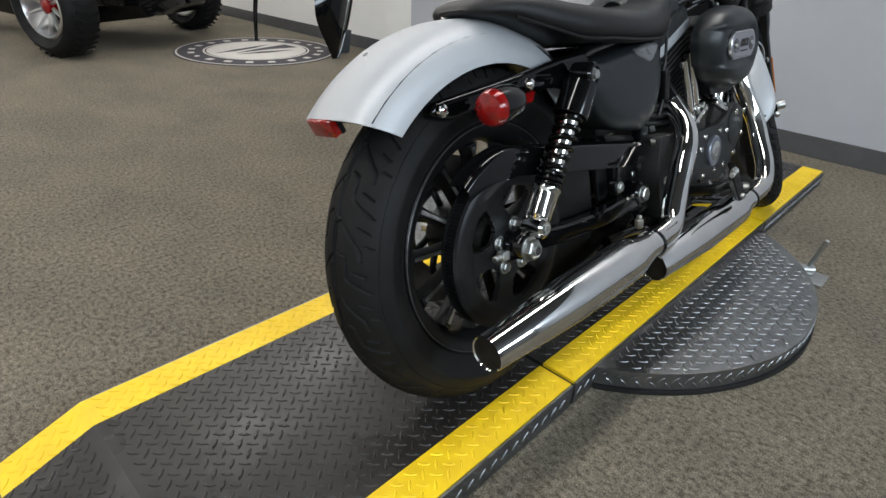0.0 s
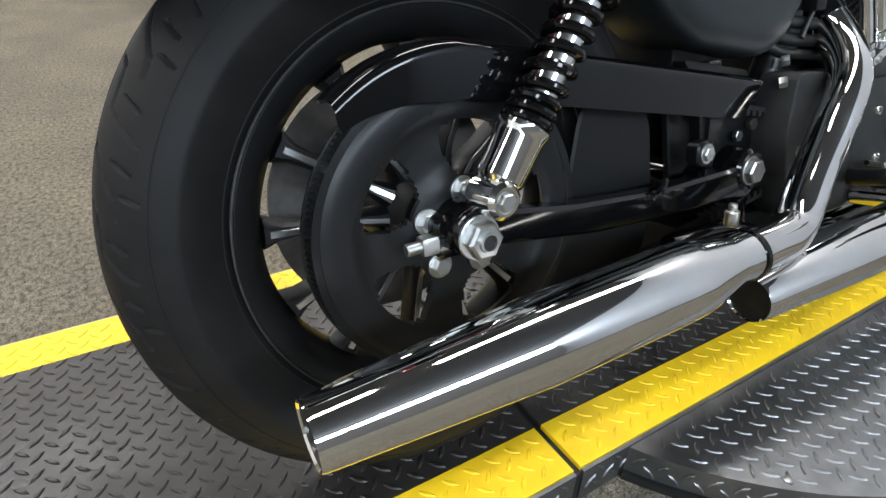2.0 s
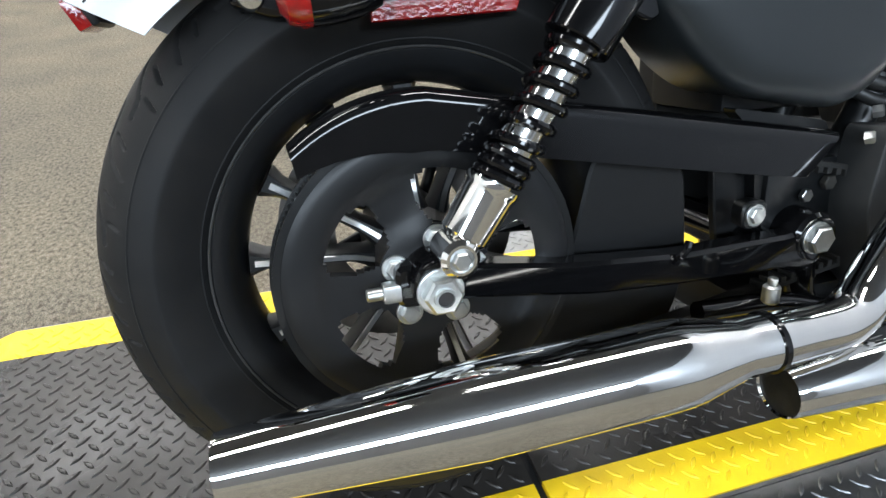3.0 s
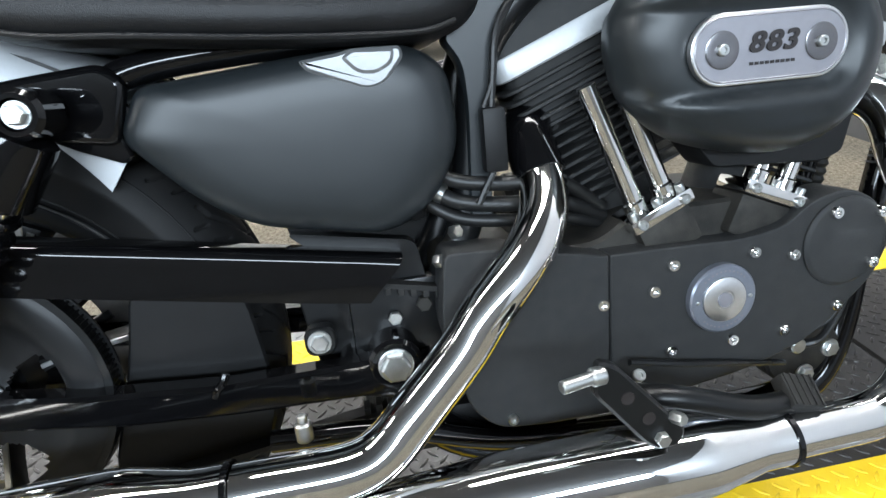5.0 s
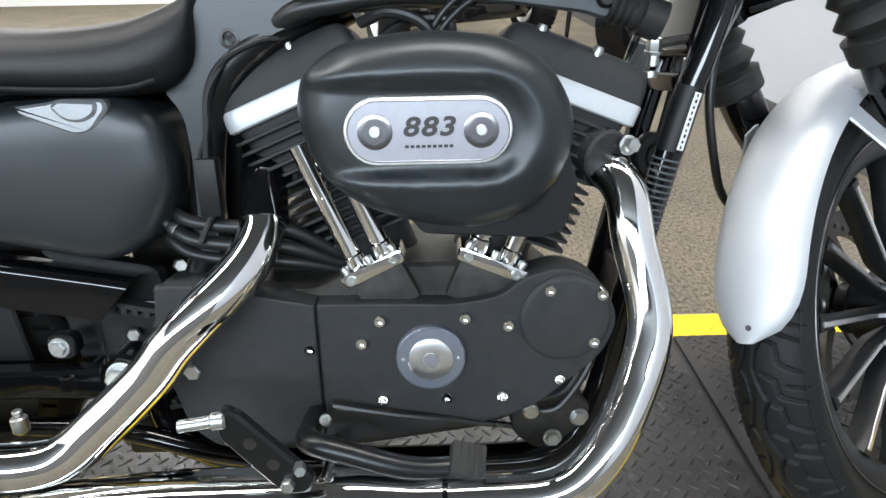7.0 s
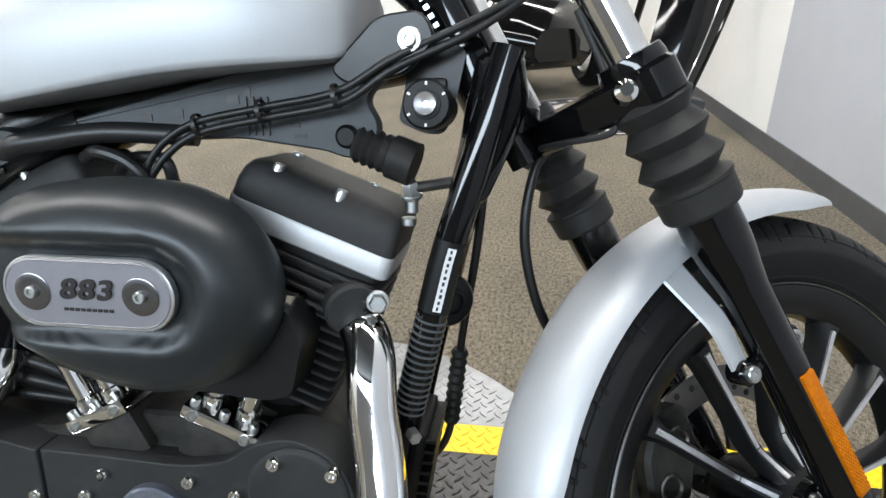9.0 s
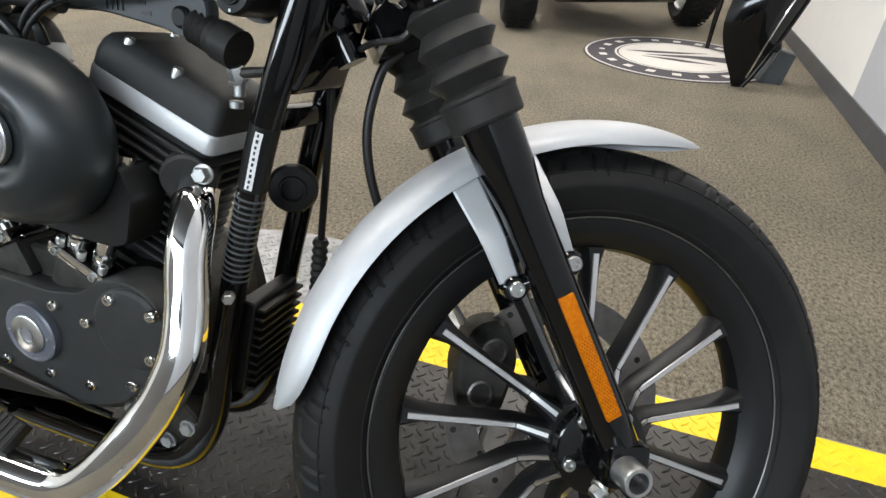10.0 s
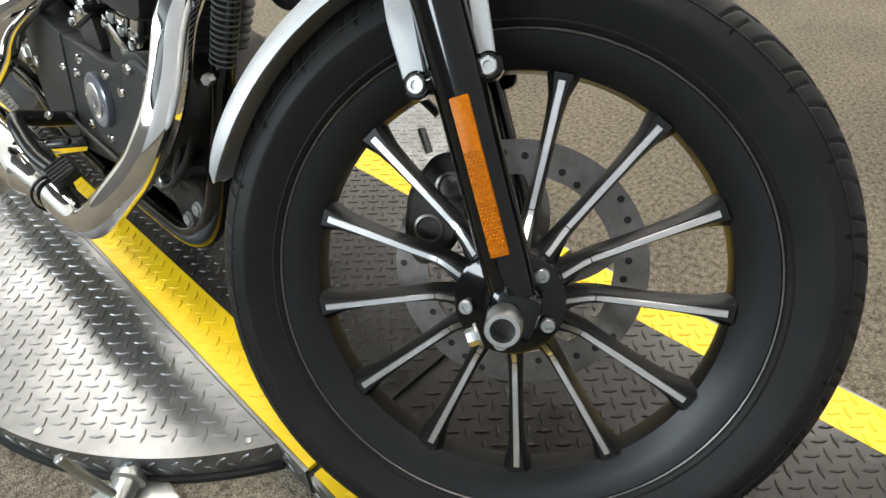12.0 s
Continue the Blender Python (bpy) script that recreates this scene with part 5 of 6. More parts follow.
part("exhaust_bracket", hex_bolt(bmesh.new(), (1.064, -0.080, 0.424), (0.6, -1, 0), 0.007, 0.012), STEEL, bike)
part("exhaust_flange", rod(bmesh.new(), (0.988, -0.03, 0.555), (1.008, -0.070, 0.545), 0.030, 24, 0.003), WRINKLE, bike)
part("exhaust_flange", rod(bmesh.new(), (0.650, -0.010, 0.538), (0.630, -0.032, 0.533), 0.0280, 24, 0.003), WRINKLE, bike)
part("rear_header_elbow", tube(bmesh.new(), relaxed([(0.638, -0.018, 0.535), (0.622, -0.034, 0.533), (0.615, -0.050, 0.522), (0.616, -0.064, 0.503), (0.619, -0.080, 0.480)], 6, 6), 0.0278, 28, 2), GLOSS, bike, "gloss black header elbow")

# ---- foot controls
bm = bezel(bmesh.new(), rounded([(0.607, 0.344), (0.622, 0.338), (0.690, 0.262), (0.684, 0.246), (0.662, 0.244), (0.648, 0.256), (0.600, 0.314)], 0.010), [(-0.232, 0.002), (-0.234, 0), (-0.242, 0), (-0.245, 0.003)])
peg = part("footpeg_arm", bm, SATIN, bike, "black flat footpeg arm")
# Black discs paint the shade of the arm's two indentations.
for x, z in ((0.632, 0.305), (0.652, 0.281)):
    part("arm_dimple_shade", lathe(bmesh.new(), [(0.0062, -0.002), (0.0062, 0.0006), (0.0040, 0.0003), (0, 0.0003)], basis((x, -0.245, z), (x, -1, z)), 18), INK_HOLE, peg)
part("peg_bolt", hex_bolt(bmesh.new(), (0.664, -0.242, 0.2585), OUT, 0.0070, 0.010), STEEL, peg)
part("peg_bolt", hex_bolt(bmesh.new(), (0.676, -0.243, 0.277), (0.3, -1, 0.2), 0.0060, 0.013), STEEL, peg)
part("footpeg_stud", rod(rod(bmesh.new(), (0.612, -0.243, 0.331), (0.598, -0.245, 0.331), 0.0085, 16, 0.002), (0.600, -0.245, 0.331), (0.570, -0.251, 0.330), 0.0060, 16, 0.001), STEEL, peg, "bare steel stud")
part("peg_mount", rod(bmesh.new(), (0.694, -0.12, 0.222), (0.694, -0.222, 0.230), 0.0135, 20, 0.003), CHROME, peg)
pedal = part("brake_pedal", tube(bmesh.new(), relaxed([(0.668, -0.125, 0.256), (0.668, -0.165, 0.262), (0.672, -0.192, 0.270), (0.690, -0.208, 0.274), (0.727, -0.212, 0.264), (0.766, -0.212, 0.250), (0.800, -0.206, 0.240), (0.838, -0.198, 0.236)], 5, 3), 0.0124, 18, 2), SATIN, bike, "black brake pedal with ribbed rubber pad")
pad = part("pedal_pad", box(bmesh.new(), -0.019, 0.019, -0.022, 0.014, -0.009, 0.009, 0.003, m=Matrix.Translation((0.842, -0.196, 0.246)) @ Matrix.Rotation(radians(14), 4, "Y") @ Matrix.Rotation(radians(35), 4, "X")), BOOT, pedal, "ribbed black rubber pad")
for k in range(5):
    part("pad_rib", box(bmesh.new(), -0.017 + k * 0.0078, -0.0145 + k * 0.0078, -0.021, 0.013, 0.0085, 0.0105, m=Matrix.Translation((0.842, -0.196, 0.246)) @ Matrix.Rotation(radians(14), 4, "Y") @ Matrix.Rotation(radians(35), 4, "X")), BOOT, pedal, smooth=0)
part("pedal_bolt", socket_bolt(bmesh.new(), (0.6865, -0.160, 0.272), (0, -0.75, 0.66), 0.0068, 0.006), STEEL, pedal)
part("pedal_rod", tube(bmesh.new(), [(0.69, -0.135, 0.275), (0.76, -0.13, 0.258), (0.84, -0.12, 0.240), (0.90, -0.11, 0.225)], 0.004, 8), SATIN, pedal)
bm = bezel(bmesh.new(), rounded([(0.90, 0.245), (0.965, 0.265), (1.012, 0.225), (0.985, 0.175), (0.945, 0.160), (0.905, 0.190)], 0.018), [(-0.045, 0.002), (-0.05, 0), (-0.074, 0), (-0.078, 0.003)])
mount = part("front_engine_mount", bm, CASTDARK, bike, "dark cast front engine mount")
for x, z in ((0.991, 0.214), (0.958, 0.184)):
    part("mount_bolt", hex_bolt(bmesh.new(), (x, -0.078, z), OUT, 0.0095, 0.008, 0.012), STEEL, mount)
part("oil_filter", rod(bmesh.new(), (0.955, -0.03, 0.272), (0.985, -0.06, 0.255), 0.034, 28, 0.006), PLASTIC, bike)
part("oil_line", tube(bmesh.new(), [(0.93, -0.08, 0.245), (0.965, -0.095, 0.262), (0.985, -0.095, 0.30), (0.985, -0.085, 0.34)], 0.006, 10), CABLE, bike)
part("oil_line", tube(bmesh.new(), [(0.915, -0.08, 0.235), (0.940, -0.10, 0.238), (0.965, -0.10, 0.250), (0.998, -0.09, 0.30), (1.005, -0.08, 0.35)], 0.005, 10), CABLE, bike)
part("oil_fitting", rod(bmesh.new(), (0.925, -0.07, 0.238), (0.925, -0.105, 0.238), 0.010, 16, 0.002), STEEL, bike)
for dz, r in ((0, 0.0085), (0.022, 0.008), (-0.018, 0.007)):
    part("oil_hose", tube(bmesh.new(), [(0.50, -0.062, 0.478 + dz), (0.53, -0.074, 0.462 + dz), (0.575, -0.080, 0.455 + dz), (0.64, -0.072, 0.448 + dz), (0.70, -0.05, 0.42 + dz * 0.5)], r, 12), CABLE, bike, "black oil hose")
part("hose_clamp", rod(bmesh.new(), (0.508, -0.065, 0.474), (0.516, -0.068, 0.470), 0.0105, 16, 0.001), STEEL, bike)
part("starter", rod(bmesh.new(), (0.60, 0.02, 0.425), (0.72, 0.02, 0.43), 0.045, 28, 0.008), CASTDARK, bike)
# Added black box that keeps the space under the engine dark.
part("under_engine_filler", box(bmesh.new(), 0.40, 0.66, -0.06, 0.09, 0.160, 0.215, 0.008), PLASTIC, bike)
part("inner_bracket", box(bmesh.new(), 0.40, 0.50, -0.072, -0.05, 0.26, 0.385, 0.008), SATIN, bike)
part("lower_frame_rail", tube(bmesh.new(), [(0.30, -0.10, 0.235), (0.42, -0.10, 0.225), (0.55, -0.10, 0.185), (0.70, -0.095, 0.165)], 0.012, 12), GLOSS, bike)
part("link_bolt", hex_bolt(bmesh.new(), (0.448, -0.078, 0.345), OUT, 0.008, 0.006), STEEL, bike)
part("link_bolt", hex_bolt(bmesh.new(), (0.481, -0.074, 0.356), OUT, 0.009, 0.008), CASTDARK, bike)
part("pivot_cup", lathe(bmesh.new(), [(0.029, 0), (0.029, 0.034), (0.025, 0.038), (0.020, 0.036), (0, 0.036)], basis((0.441, -0.072, 0.304), (0.441, -1, 0.304)), 28), GLOSS, bike)
stand = part("side_stand", tube(bmesh.new(), [(0.70, 0.10, 0.17), (0.69, 0.17, 0.09), (0.68, 0.225, 0.052), (0.66, 0.245, 0.050)], 0.010, 12), GLOSS, bike, "gloss black side stand")

# ---------------------------------------------------------------- front end, turned to the left
def fpart(name, bm, material, parent=None, label="", smooth=35):
    return part(name, bm, material, parent or bike, label, smooth, matrix=TURN)


FC = Vector((1.4699, -0.003, 0.3060))
FW = TURN @ wheel_matrix(FC.x, FC.z, FC.y)
tyre("front_tyre", 0.329, 0.250, 0.050, FW, bike, FRONT_TREAD, 27, 0.0015, 0.0040, "narrow black front tyre with block tread")
frim = rim("front_rim", 0.248, 0.215, 0.0335, FW, bike, "satin black cast front rim")
for k in range(13):
    sp, edge = spoke_pair(frim, FW, radians(10.5 + 360 / 13 * k), 0.045, 0.2155, 0.056, 0.0220)
    edge.parent = frim
hub = part("front_hub", lathe(bmesh.new(), [(0.040, -0.055), (0.040, -0.04), (0.052, -0.03), (0.052, 0.045), (0.048, 0.062), (0.02, 0.064)], FW, 40), WHEELBLACK, bike, "satin black wheel hub")
part("hub_cap", lathe(bmesh.new(), [(0.053, 0.058), (0.053, 0.069), (0.050, 0.071), (0.0, 0.071)], FW, 48), GLOSS, hub, "gloss black hub cap plate")
for k in range(5):
    a = math.atan2(0.035, 0.021) + 2 * math.pi * k / 5
    p = FW @ Vector((0.0415 * math.cos(a), 0.0415 * math.sin(a), 0.071))
    part("hub_bolt", socket_bolt(bmesh.new(), p, FW.to_3x3() @ Vector((0, 0, 1)), 0.0072, 0.006), STEEL, hub)
disc = part("front_brake_disc", lathe(bmesh.new(), [(0.108, -0.066), (0.147, -0.066), (0.147, -0.061), (0.108, -0.061)], FW, 90, close=True), DISC, bike, "drilled steel front brake disc")
for k in range(5):
    a0 = 2 * math.pi * k / 5
    # The drilled holes are dark discs, with their shade in the colour.
    for j in range(6):
        a = a0 + 0.18 * j
        r = 0.115 + 0.0045 * j
        p = FW @ Vector((r * math.cos(a), r * math.sin(a), -0.0612))
        part("disc_hole_shade", lathe(bmesh.new(), [(0.0042, 0), (0.0042, 0.0007), (0, 0.0007)], basis(p, p + FW.to_3x3() @ Vector((0, 0, 1))), 12), CASTDARK, disc)
    rows = []
    for s in range(7):
        q = s / 6
        r, a = 0.04 + 0.075 * q, a0 + 0.5 * q
        c = Vector((r * math.cos(a), r * math.sin(a), 0))
        n = Vector((-math.sin(a), math.cos(a), 0))
        rows.append([FW @ (c - n * 0.010 + Vector((0, 0, -0.066))), FW @ (c - n * 0.010 + Vector((0, 0, -0.060))), FW @ (c + n * 0.010 + Vector((0, 0, -0.060))), FW @ (c + n * 0.010 + Vector((0, 0, -0.066)))])
    part("disc_arm", loft(bmesh.new(), rows), DISC, disc)

# Fork legs: sliders, boots, tubes.
SX, SZ = FC.x + 0.008, FC.z + 0.006


def along(s, y, off=0.0):
    """A point s metres up the fork from the axle, off metres ahead of its line."""
    return Vector((SX, y, SZ)) + AXIS * s + Vector((math.cos(radians(RAKE)), 0, math.sin(radians(RAKE)))) * off


for y in (-0.098, 0.083):
    out = -1 if y < 0 else 1
    m = basis(along(0, y), along(1, y))
    leg = fpart("fork_slider", lathe(bmesh.new(), [(0.018, -0.012), (0.0222, -0.004), (0.0228, 0.05), (0.0228, 0.285), (0.0250, 0.305), (0.0275, 0.325), (0.0282, 0.345), (0.0282, 0.372)], m, 36), GLOSS, None, "gloss black fork slider")
    fpart("axle_clamp", box(bmesh.new(), SX - 0.026, SX + 0.020, y - 0.024, y + 0.024, SZ - 0.028, SZ + 0.02, 0.009), GLOSS, leg)
    prof = [(0.0280, 0.367), (0.0345, 0.368), (0.0362, 0.371), (0.0368, 0.392), (0.0380, 0.394), (0.0380, 0.397), (0.0345, 0.399)]
    for k in range(3):
        s = 0.4025 + 0.0285 * k
        w = 0.0388 - 0.0012 * k
        prof += [(0.0285, s), (0.0300, s + 0.003), (w, s + 0.0125), (w + 0.0004, s + 0.0140), (w - 0.0008, s + 0.0155), (0.0295, s + 0.0270)]
    prof += [(0.0285, 0.4880), (0.021, 0.489)]
    fpart("fork_boot", lathe(bmesh.new(), prof, m, 40), BOOT, leg, "ribbed black rubber fork boot", smooth=25)
    fpart("fork_tube", lathe(bmesh.new(), [(0.0195, 0.36), (0.0195, 0.80)], m, 32), CHROME, leg, "chrome fork tube")
    for off, sq in ((-0.036, 0.212), (0.027, 0.210)):
        f = along(sq, y, off)
        g = along(sq, y, off * 0.3)
        bm = rod(bmesh.new(), Vector((f.x, out * 0.078, f.z)), Vector((f.x, out * 0.098, f.z)), 0.0125, 20, 0.002)
        rod(bm, Vector((f.x, out * 0.088, f.z)), Vector((g.x, out * 0.096, g.z)), 0.009, 12)
        fpart("fender_lug", bm, GLOSS, leg)
        fpart("fender_bolt", socket_bolt(bmesh.new(), (f.x, out * 0.0975, f.z), (0, out, 0), 0.0080, 0.006), STEEL, leg)
    if y < 0:
        ahead = Vector((math.cos(radians(RAKE)), 0, math.sin(radians(RAKE))))
        mm = Matrix.Translation(along(0.055, y - 0.0215)) @ Matrix(((ahead.x, 0, AXIS.x, 0), (0, 1, 0, 0), (ahead.z, 0, AXIS.z, 0), (0, 0, 0, 1)))
        bm = box(bmesh.new(), -0.0082, 0.0082, -0.0035, 0.0035, 0, 0.137, 0.0016, m=mm)
        lens = fpart("fork_reflector", bm, AMBER, leg, "long amber side reflector")
        bm = bmesh.new()
        for i in range(30):
            for j in range(4 + i % 2):
                a = mm @ Vector((-0.0066 + 0.0033 * j + (0.0 if i % 2 else 0.00165), -0.0034, 0.004 + 0.0030 * i))
                lathe(bm, [(0.0016, 0.0), (0.0014, 0.0005), (0.0, 0.0010)], basis(a, a + Vector((0, -1, 0))), 6)
        tagged(fpart("lens_relief", bm, AMBER, lens, "honeycomb lens facets", smooth=0), kind="stuff")
part("front_axle", lathe(bmesh.new(), [(0.0125, -0.14), (0.0125, 0.118), (0.0160, 0.118), (0.0160, 0.142), (0.0146, 0.1445), (0.0108, 0.1445), (0.0100, 0.130), (0, 0.130)], FW, 36), STEEL, bike, "hollow steel front axle end")
# The bore's shade is a black disc at its bottom.
part("axle_bore_shade", lathe(bmesh.new(), [(0.0101, 0.1302), (0.0101, 0.1310), (0, 0.1310)], FW, 28), INK_HOLE, bike, "black disc for the shade in the axle end's hollow")
fpart("pinch_bolt", hex_bolt(bmesh.new(), (SX - 0.026, -0.112, SZ - 0.030), (-0.7, -0.2, -0.5), 0.0085, 0.012, 0.011), STEEL)
# Caliper on the far leg.
bm = bezel(bmesh.new(), rounded([(1.335, 0.30), (1.325, 0.36), (1.345, 0.41), (1.385, 0.42), (1.405, 0.37), (1.390, 0.30), (1.36, 0.275)], 0.016), [(0.035, 0.006), (0.040, 0), (0.088, 0), (0.094, 0.006)])
cal = fpart("brake_caliper", bm, CASTDARK, None, "dark cast front brake caliper")
for x, z in ((1.36, 0.325), (1.372, 0.378)):
    fpart("caliper_piston", lathe(bmesh.new(), [(0.017, 0), (0.017, 0.004), (0.014, 0.005), (0.012, 0.002), (0, 0.002)], basis((x, 0.037, z), (x, -1, z)), 24), DISC, cal)
fpart("caliper_bleeder", rod(bmesh.new(), (1.335, 0.06, 0.405), (1.318, 0.06, 0.43), 0.005, 10, 0.001), STEEL, cal)


def front_fender():
    """The slim front fender, rounded in section, pointed ahead and rounded at its tail."""
    rows = []
    for i in range(41):
        s = i / 40
        a = radians(73.0 + (178.0 - 73.0) * s)
        w = 0.054 * min(1.0, (max(0.0, s) / 0.16) ** 0.55 if s > 0 else 0.0)
        w = max(w, 0.004)
        if s > 0.84:
            w *= max(0.0, 1 - ((s - 0.84) / 0.162) ** 2.6) ** 0.5
        row = []
        for j in range(17):
            v = j / 16 * 2 - 1
            y = -0.008 + w * math.sin(v * math.pi / 2)
            drop = 0.030 * (1 - math.cos(v * math.pi / 2)) ** 1.1 * (w / 0.054)
            r = 0.351 + 0.010 * (1 - s) ** 1.5 - drop
            row.append(FC + Vector((r * math.cos(a), y, r * math.sin(a))))
        rows.append(row)
    return fpart("front_fender", sheet(bmesh.new(), rows, -0.0022), SILVER, None, "satin silver slim front fender", smooth=60)


fender = front_fender()
for (tx, tz), (fx, fz), w0, w1 in (((1.285, 0.575), (1.334, 0.484), 0.0155, 0.0105), ((1.348, 0.608), (1.391, 0.514), 0.0085, 0.0080)):
    for y in (-1, 1):
        rows = []
        for k in range(9):
            s = k / 8
            c = Vector((tx + (fx - tx) * s, y * (0.060 + 0.030 * min(1.0, s * 1.8)), tz + (fz - tz) * s))
            w = w0 + (w1 - w0) * s
            side = Vector((math.cos(radians(RAKE)), 0, math.sin(radians(RAKE)))) * w
            rows.append([c - side, c - side * 0.85 + Vector((0, y * 0.002, 0)), c + side * 0.85 + Vector((0, y * 0.002, 0)), c + side])
        fpart("fender_bracket", sheet(bmesh.new(), rows, 0.003), SILVER, fender, "silver fender bracket")
rv = FC + Vector((0.338 * math.cos(radians(119)), -0.056, 0.338 * math.sin(radians(119))))
fpart("fender_rivet", lathe(bmesh.new(), [(0.006, 0), (0.0055, 0.002), (0, 0.003)], basis(rv, rv + Vector((-0.3, -0.7, 0.6))), 14), SILVERSTRIP, fender)
# A black disc in place of the shaded hole near the tail.
for y in (-0.016,):
    p = FC + Vector((0.3505 * math.cos(radians(175)), y, 0.3505 * math.sin(radians(175))))
    fpart("fender_hole_shade", lathe(bmesh.new(), [(0.0032, 0), (0.0032, 0.0012), (0, 0.0012)], basis(p, p + Vector((-1, -0.35, 0.1))), 12), INK_HOLE, fender)

# Lower triple clamp and steering stem.
bm = bezel(bmesh.new(), rounded([(-0.135, -0.02), (-0.135, 0.02), (-0.05, 0.02), (0.05, 0.02), (0.135, 0.02), (0.135, -0.02), (0.05, -0.055), (-0.05, -0.055)], 0.02), [(0.0, 0.004), (0.004, 0.0), (0.030, 0.0), (0.034, 0.004)])
# The slab's own axes: x across, y up the steering axis, z ahead.
fwd = Vector((math.cos(radians(RAKE)), 0, math.sin(radians(RAKE))))
place = Matrix.Translation(along(0.474, 0)) @ Matrix(((0, AXIS.x, fwd.x, 0), (-1, AXIS.y, fwd.y, 0), (0, AXIS.z, fwd.z, 0), (0, 0, 0, 1)))
bmesh.ops.transform(bm, matrix=place, verts=bm.verts)
clamp = fpart("triple_clamp", bm, GLOSS, None, "gloss black lower triple clamp")
for y in (-0.098, 0.083):
    fpart("clamp_collar", lathe(bmesh.new(), [(0.021, 0.470), (0.0295, 0.472), (0.0305, 0.480), (0.0305, 0.512), (0.0285, 0.520), (0.0195, 0.521)], basis(along(0, y), along(1, y)), 36), GLOSS, clamp)
    q = along(0.494, y, -0.034)
    if y < 0:
        fpart("clamp_bolt", rod(bmesh.new(), (q.x, y - 0.012, q.z), (q.x - 0.010, y - 0.030, q.z), 0.0095, 20, 0.004), CHROME, clamp, "chrome pinch bolt")
st1 = FOOT + AXIS * 0.74
fpart("steering_stem", rod(bmesh.new(), FOOT + AXIS * 0.475, st1, 0.016, 20), GLOSS, clamp)
part("steering_head", lathe(bmesh.new(), [(0.030, 0.505), (0.036, 0.515), (0.036, 0.535), (0.030, 0.55), (0.030, 0.66), (0.036, 0.675), (0.036, 0.70)], basis(FOOT, FOOT + AXIS), 32), GLOSS, bike, "gloss black steering head with stamped characters")
bm = bmesh.new()
for k in range(8):
    p = FOOT + AXIS * (0.60 + k * 0.009) + Vector((-0.010, -0.0295, -0.004))
    box(bm, -0.0025, 0.0025, -0.0006, 0.0006, -0.0022, 0.0022, m=Matrix.Translation(p) @ Matrix.Rotation(radians(-RAKE), 4, "Y"))
part("stamped_marks", bm, STEEL, bike, smooth=0)
fpart("upper_clamp", box(bmesh.new(), -0.13, 0.13, -0.012, 0.012, -0.05, 0.03, 0.008, m=Matrix.Translation(along(0.735, 0)) @ place.to_3x3().to_4x4()), GLOSS)

# ---- neck, ignition switch, wiring under the tank
bm = bezel(bmesh.new(), rounded([(0.66, 0.712), (0.795, 0.745), (0.92, 0.776), (1.050, 0.790), (1.046, 0.770), (1.018, 0.746), (1.033, 0.724), (1.026, 0.699), (1.002, 0.690), (0.980, 0.698), (0.8965, 0.709), (0.82, 0.706), (0.72, 0.702)], [0.012, 0.012, 0.012, 0.01, 0.012, 0.012, 0.02, 0.02, 0.02, 0.012, 0.012, 0.012, 0.012]), [(-0.034, 0.001), (-0.040, 0), (-0.050, 0), (-0.053, 0.002)])
plate = part("backbone_cover", bm, GREYPLASTIC, bike, "dark grey plastic wiring cover below the tank")
# Slots as small black boxes that stand in for the shade inside them.
for x, z, w, h in ((0.800, 0.728, 0.010, 0.007), (0.835, 0.732, 0.006, 0.009), (0.890, 0.745, 0.012, 0.008), (0.905, 0.752, 0.006, 0.010), (0.950, 0.722, 0.010, 0.004), (0.955, 0.712, 0.012, 0.004)):
    part("slot", box(bmesh.new(), x - w / 2, x + w / 2, -0.0538, -0.050, z - h / 2, z + h / 2), INK_HOLE, plate, smooth=0)
for k in range(4):
    part("cover_rib", box(bmesh.new(), 0.902 + 0.007 * k, 0.9045 + 0.007 * k, -0.0552, -0.050, 0.712, 0.748, 0.0008), GREYPLASTIC, plate, smooth=0)
for x, z in ((0.868, 0.722), (0.930, 0.735), (1.000, 0.748)):
    part("cable_tie", lathe(bmesh.new(), [(0.0098, -0.002), (0.0108, -0.002), (0.0108, 0.002), (0.0098, 0.002)], basis((x, -0.079, z), (x + 0.05, -0.078, z + 0.010)), 16, close=True), INK_HOLE, plate)
part("cover_stud", rod(bmesh.new(), (1.001, -0.050, 0.712), (1.001, -0.060, 0.712), 0.011, 20, 0.003), PLASTIC, plate)
bm = bezel(bmesh.new(), rounded([(0.99, 0.770), (1.035, 0.815), (1.075, 0.820), (1.088, 0.795), (1.060, 0.766), (1.01, 0.756)], 0.012), [(-0.058, 0.001), (-0.062, 0), (-0.068, 0), (-0.070, 0.002)])
brk = part("tank_bracket", bm, SATIN, bike, "black tank mounting bracket")
part("tank_bolt", socket_bolt(lathe(bmesh.new(), [(0.0108, 0), (0.0108, 0.002), (0.0098, 0.003), (0.006, 0.003)], basis((1.064, -0.070, 0.795), (1.064, -1, 0.795)), 24), (1.064, -0.0725, 0.795), OUT, 0.0066, 0.006), STEEL, brk)
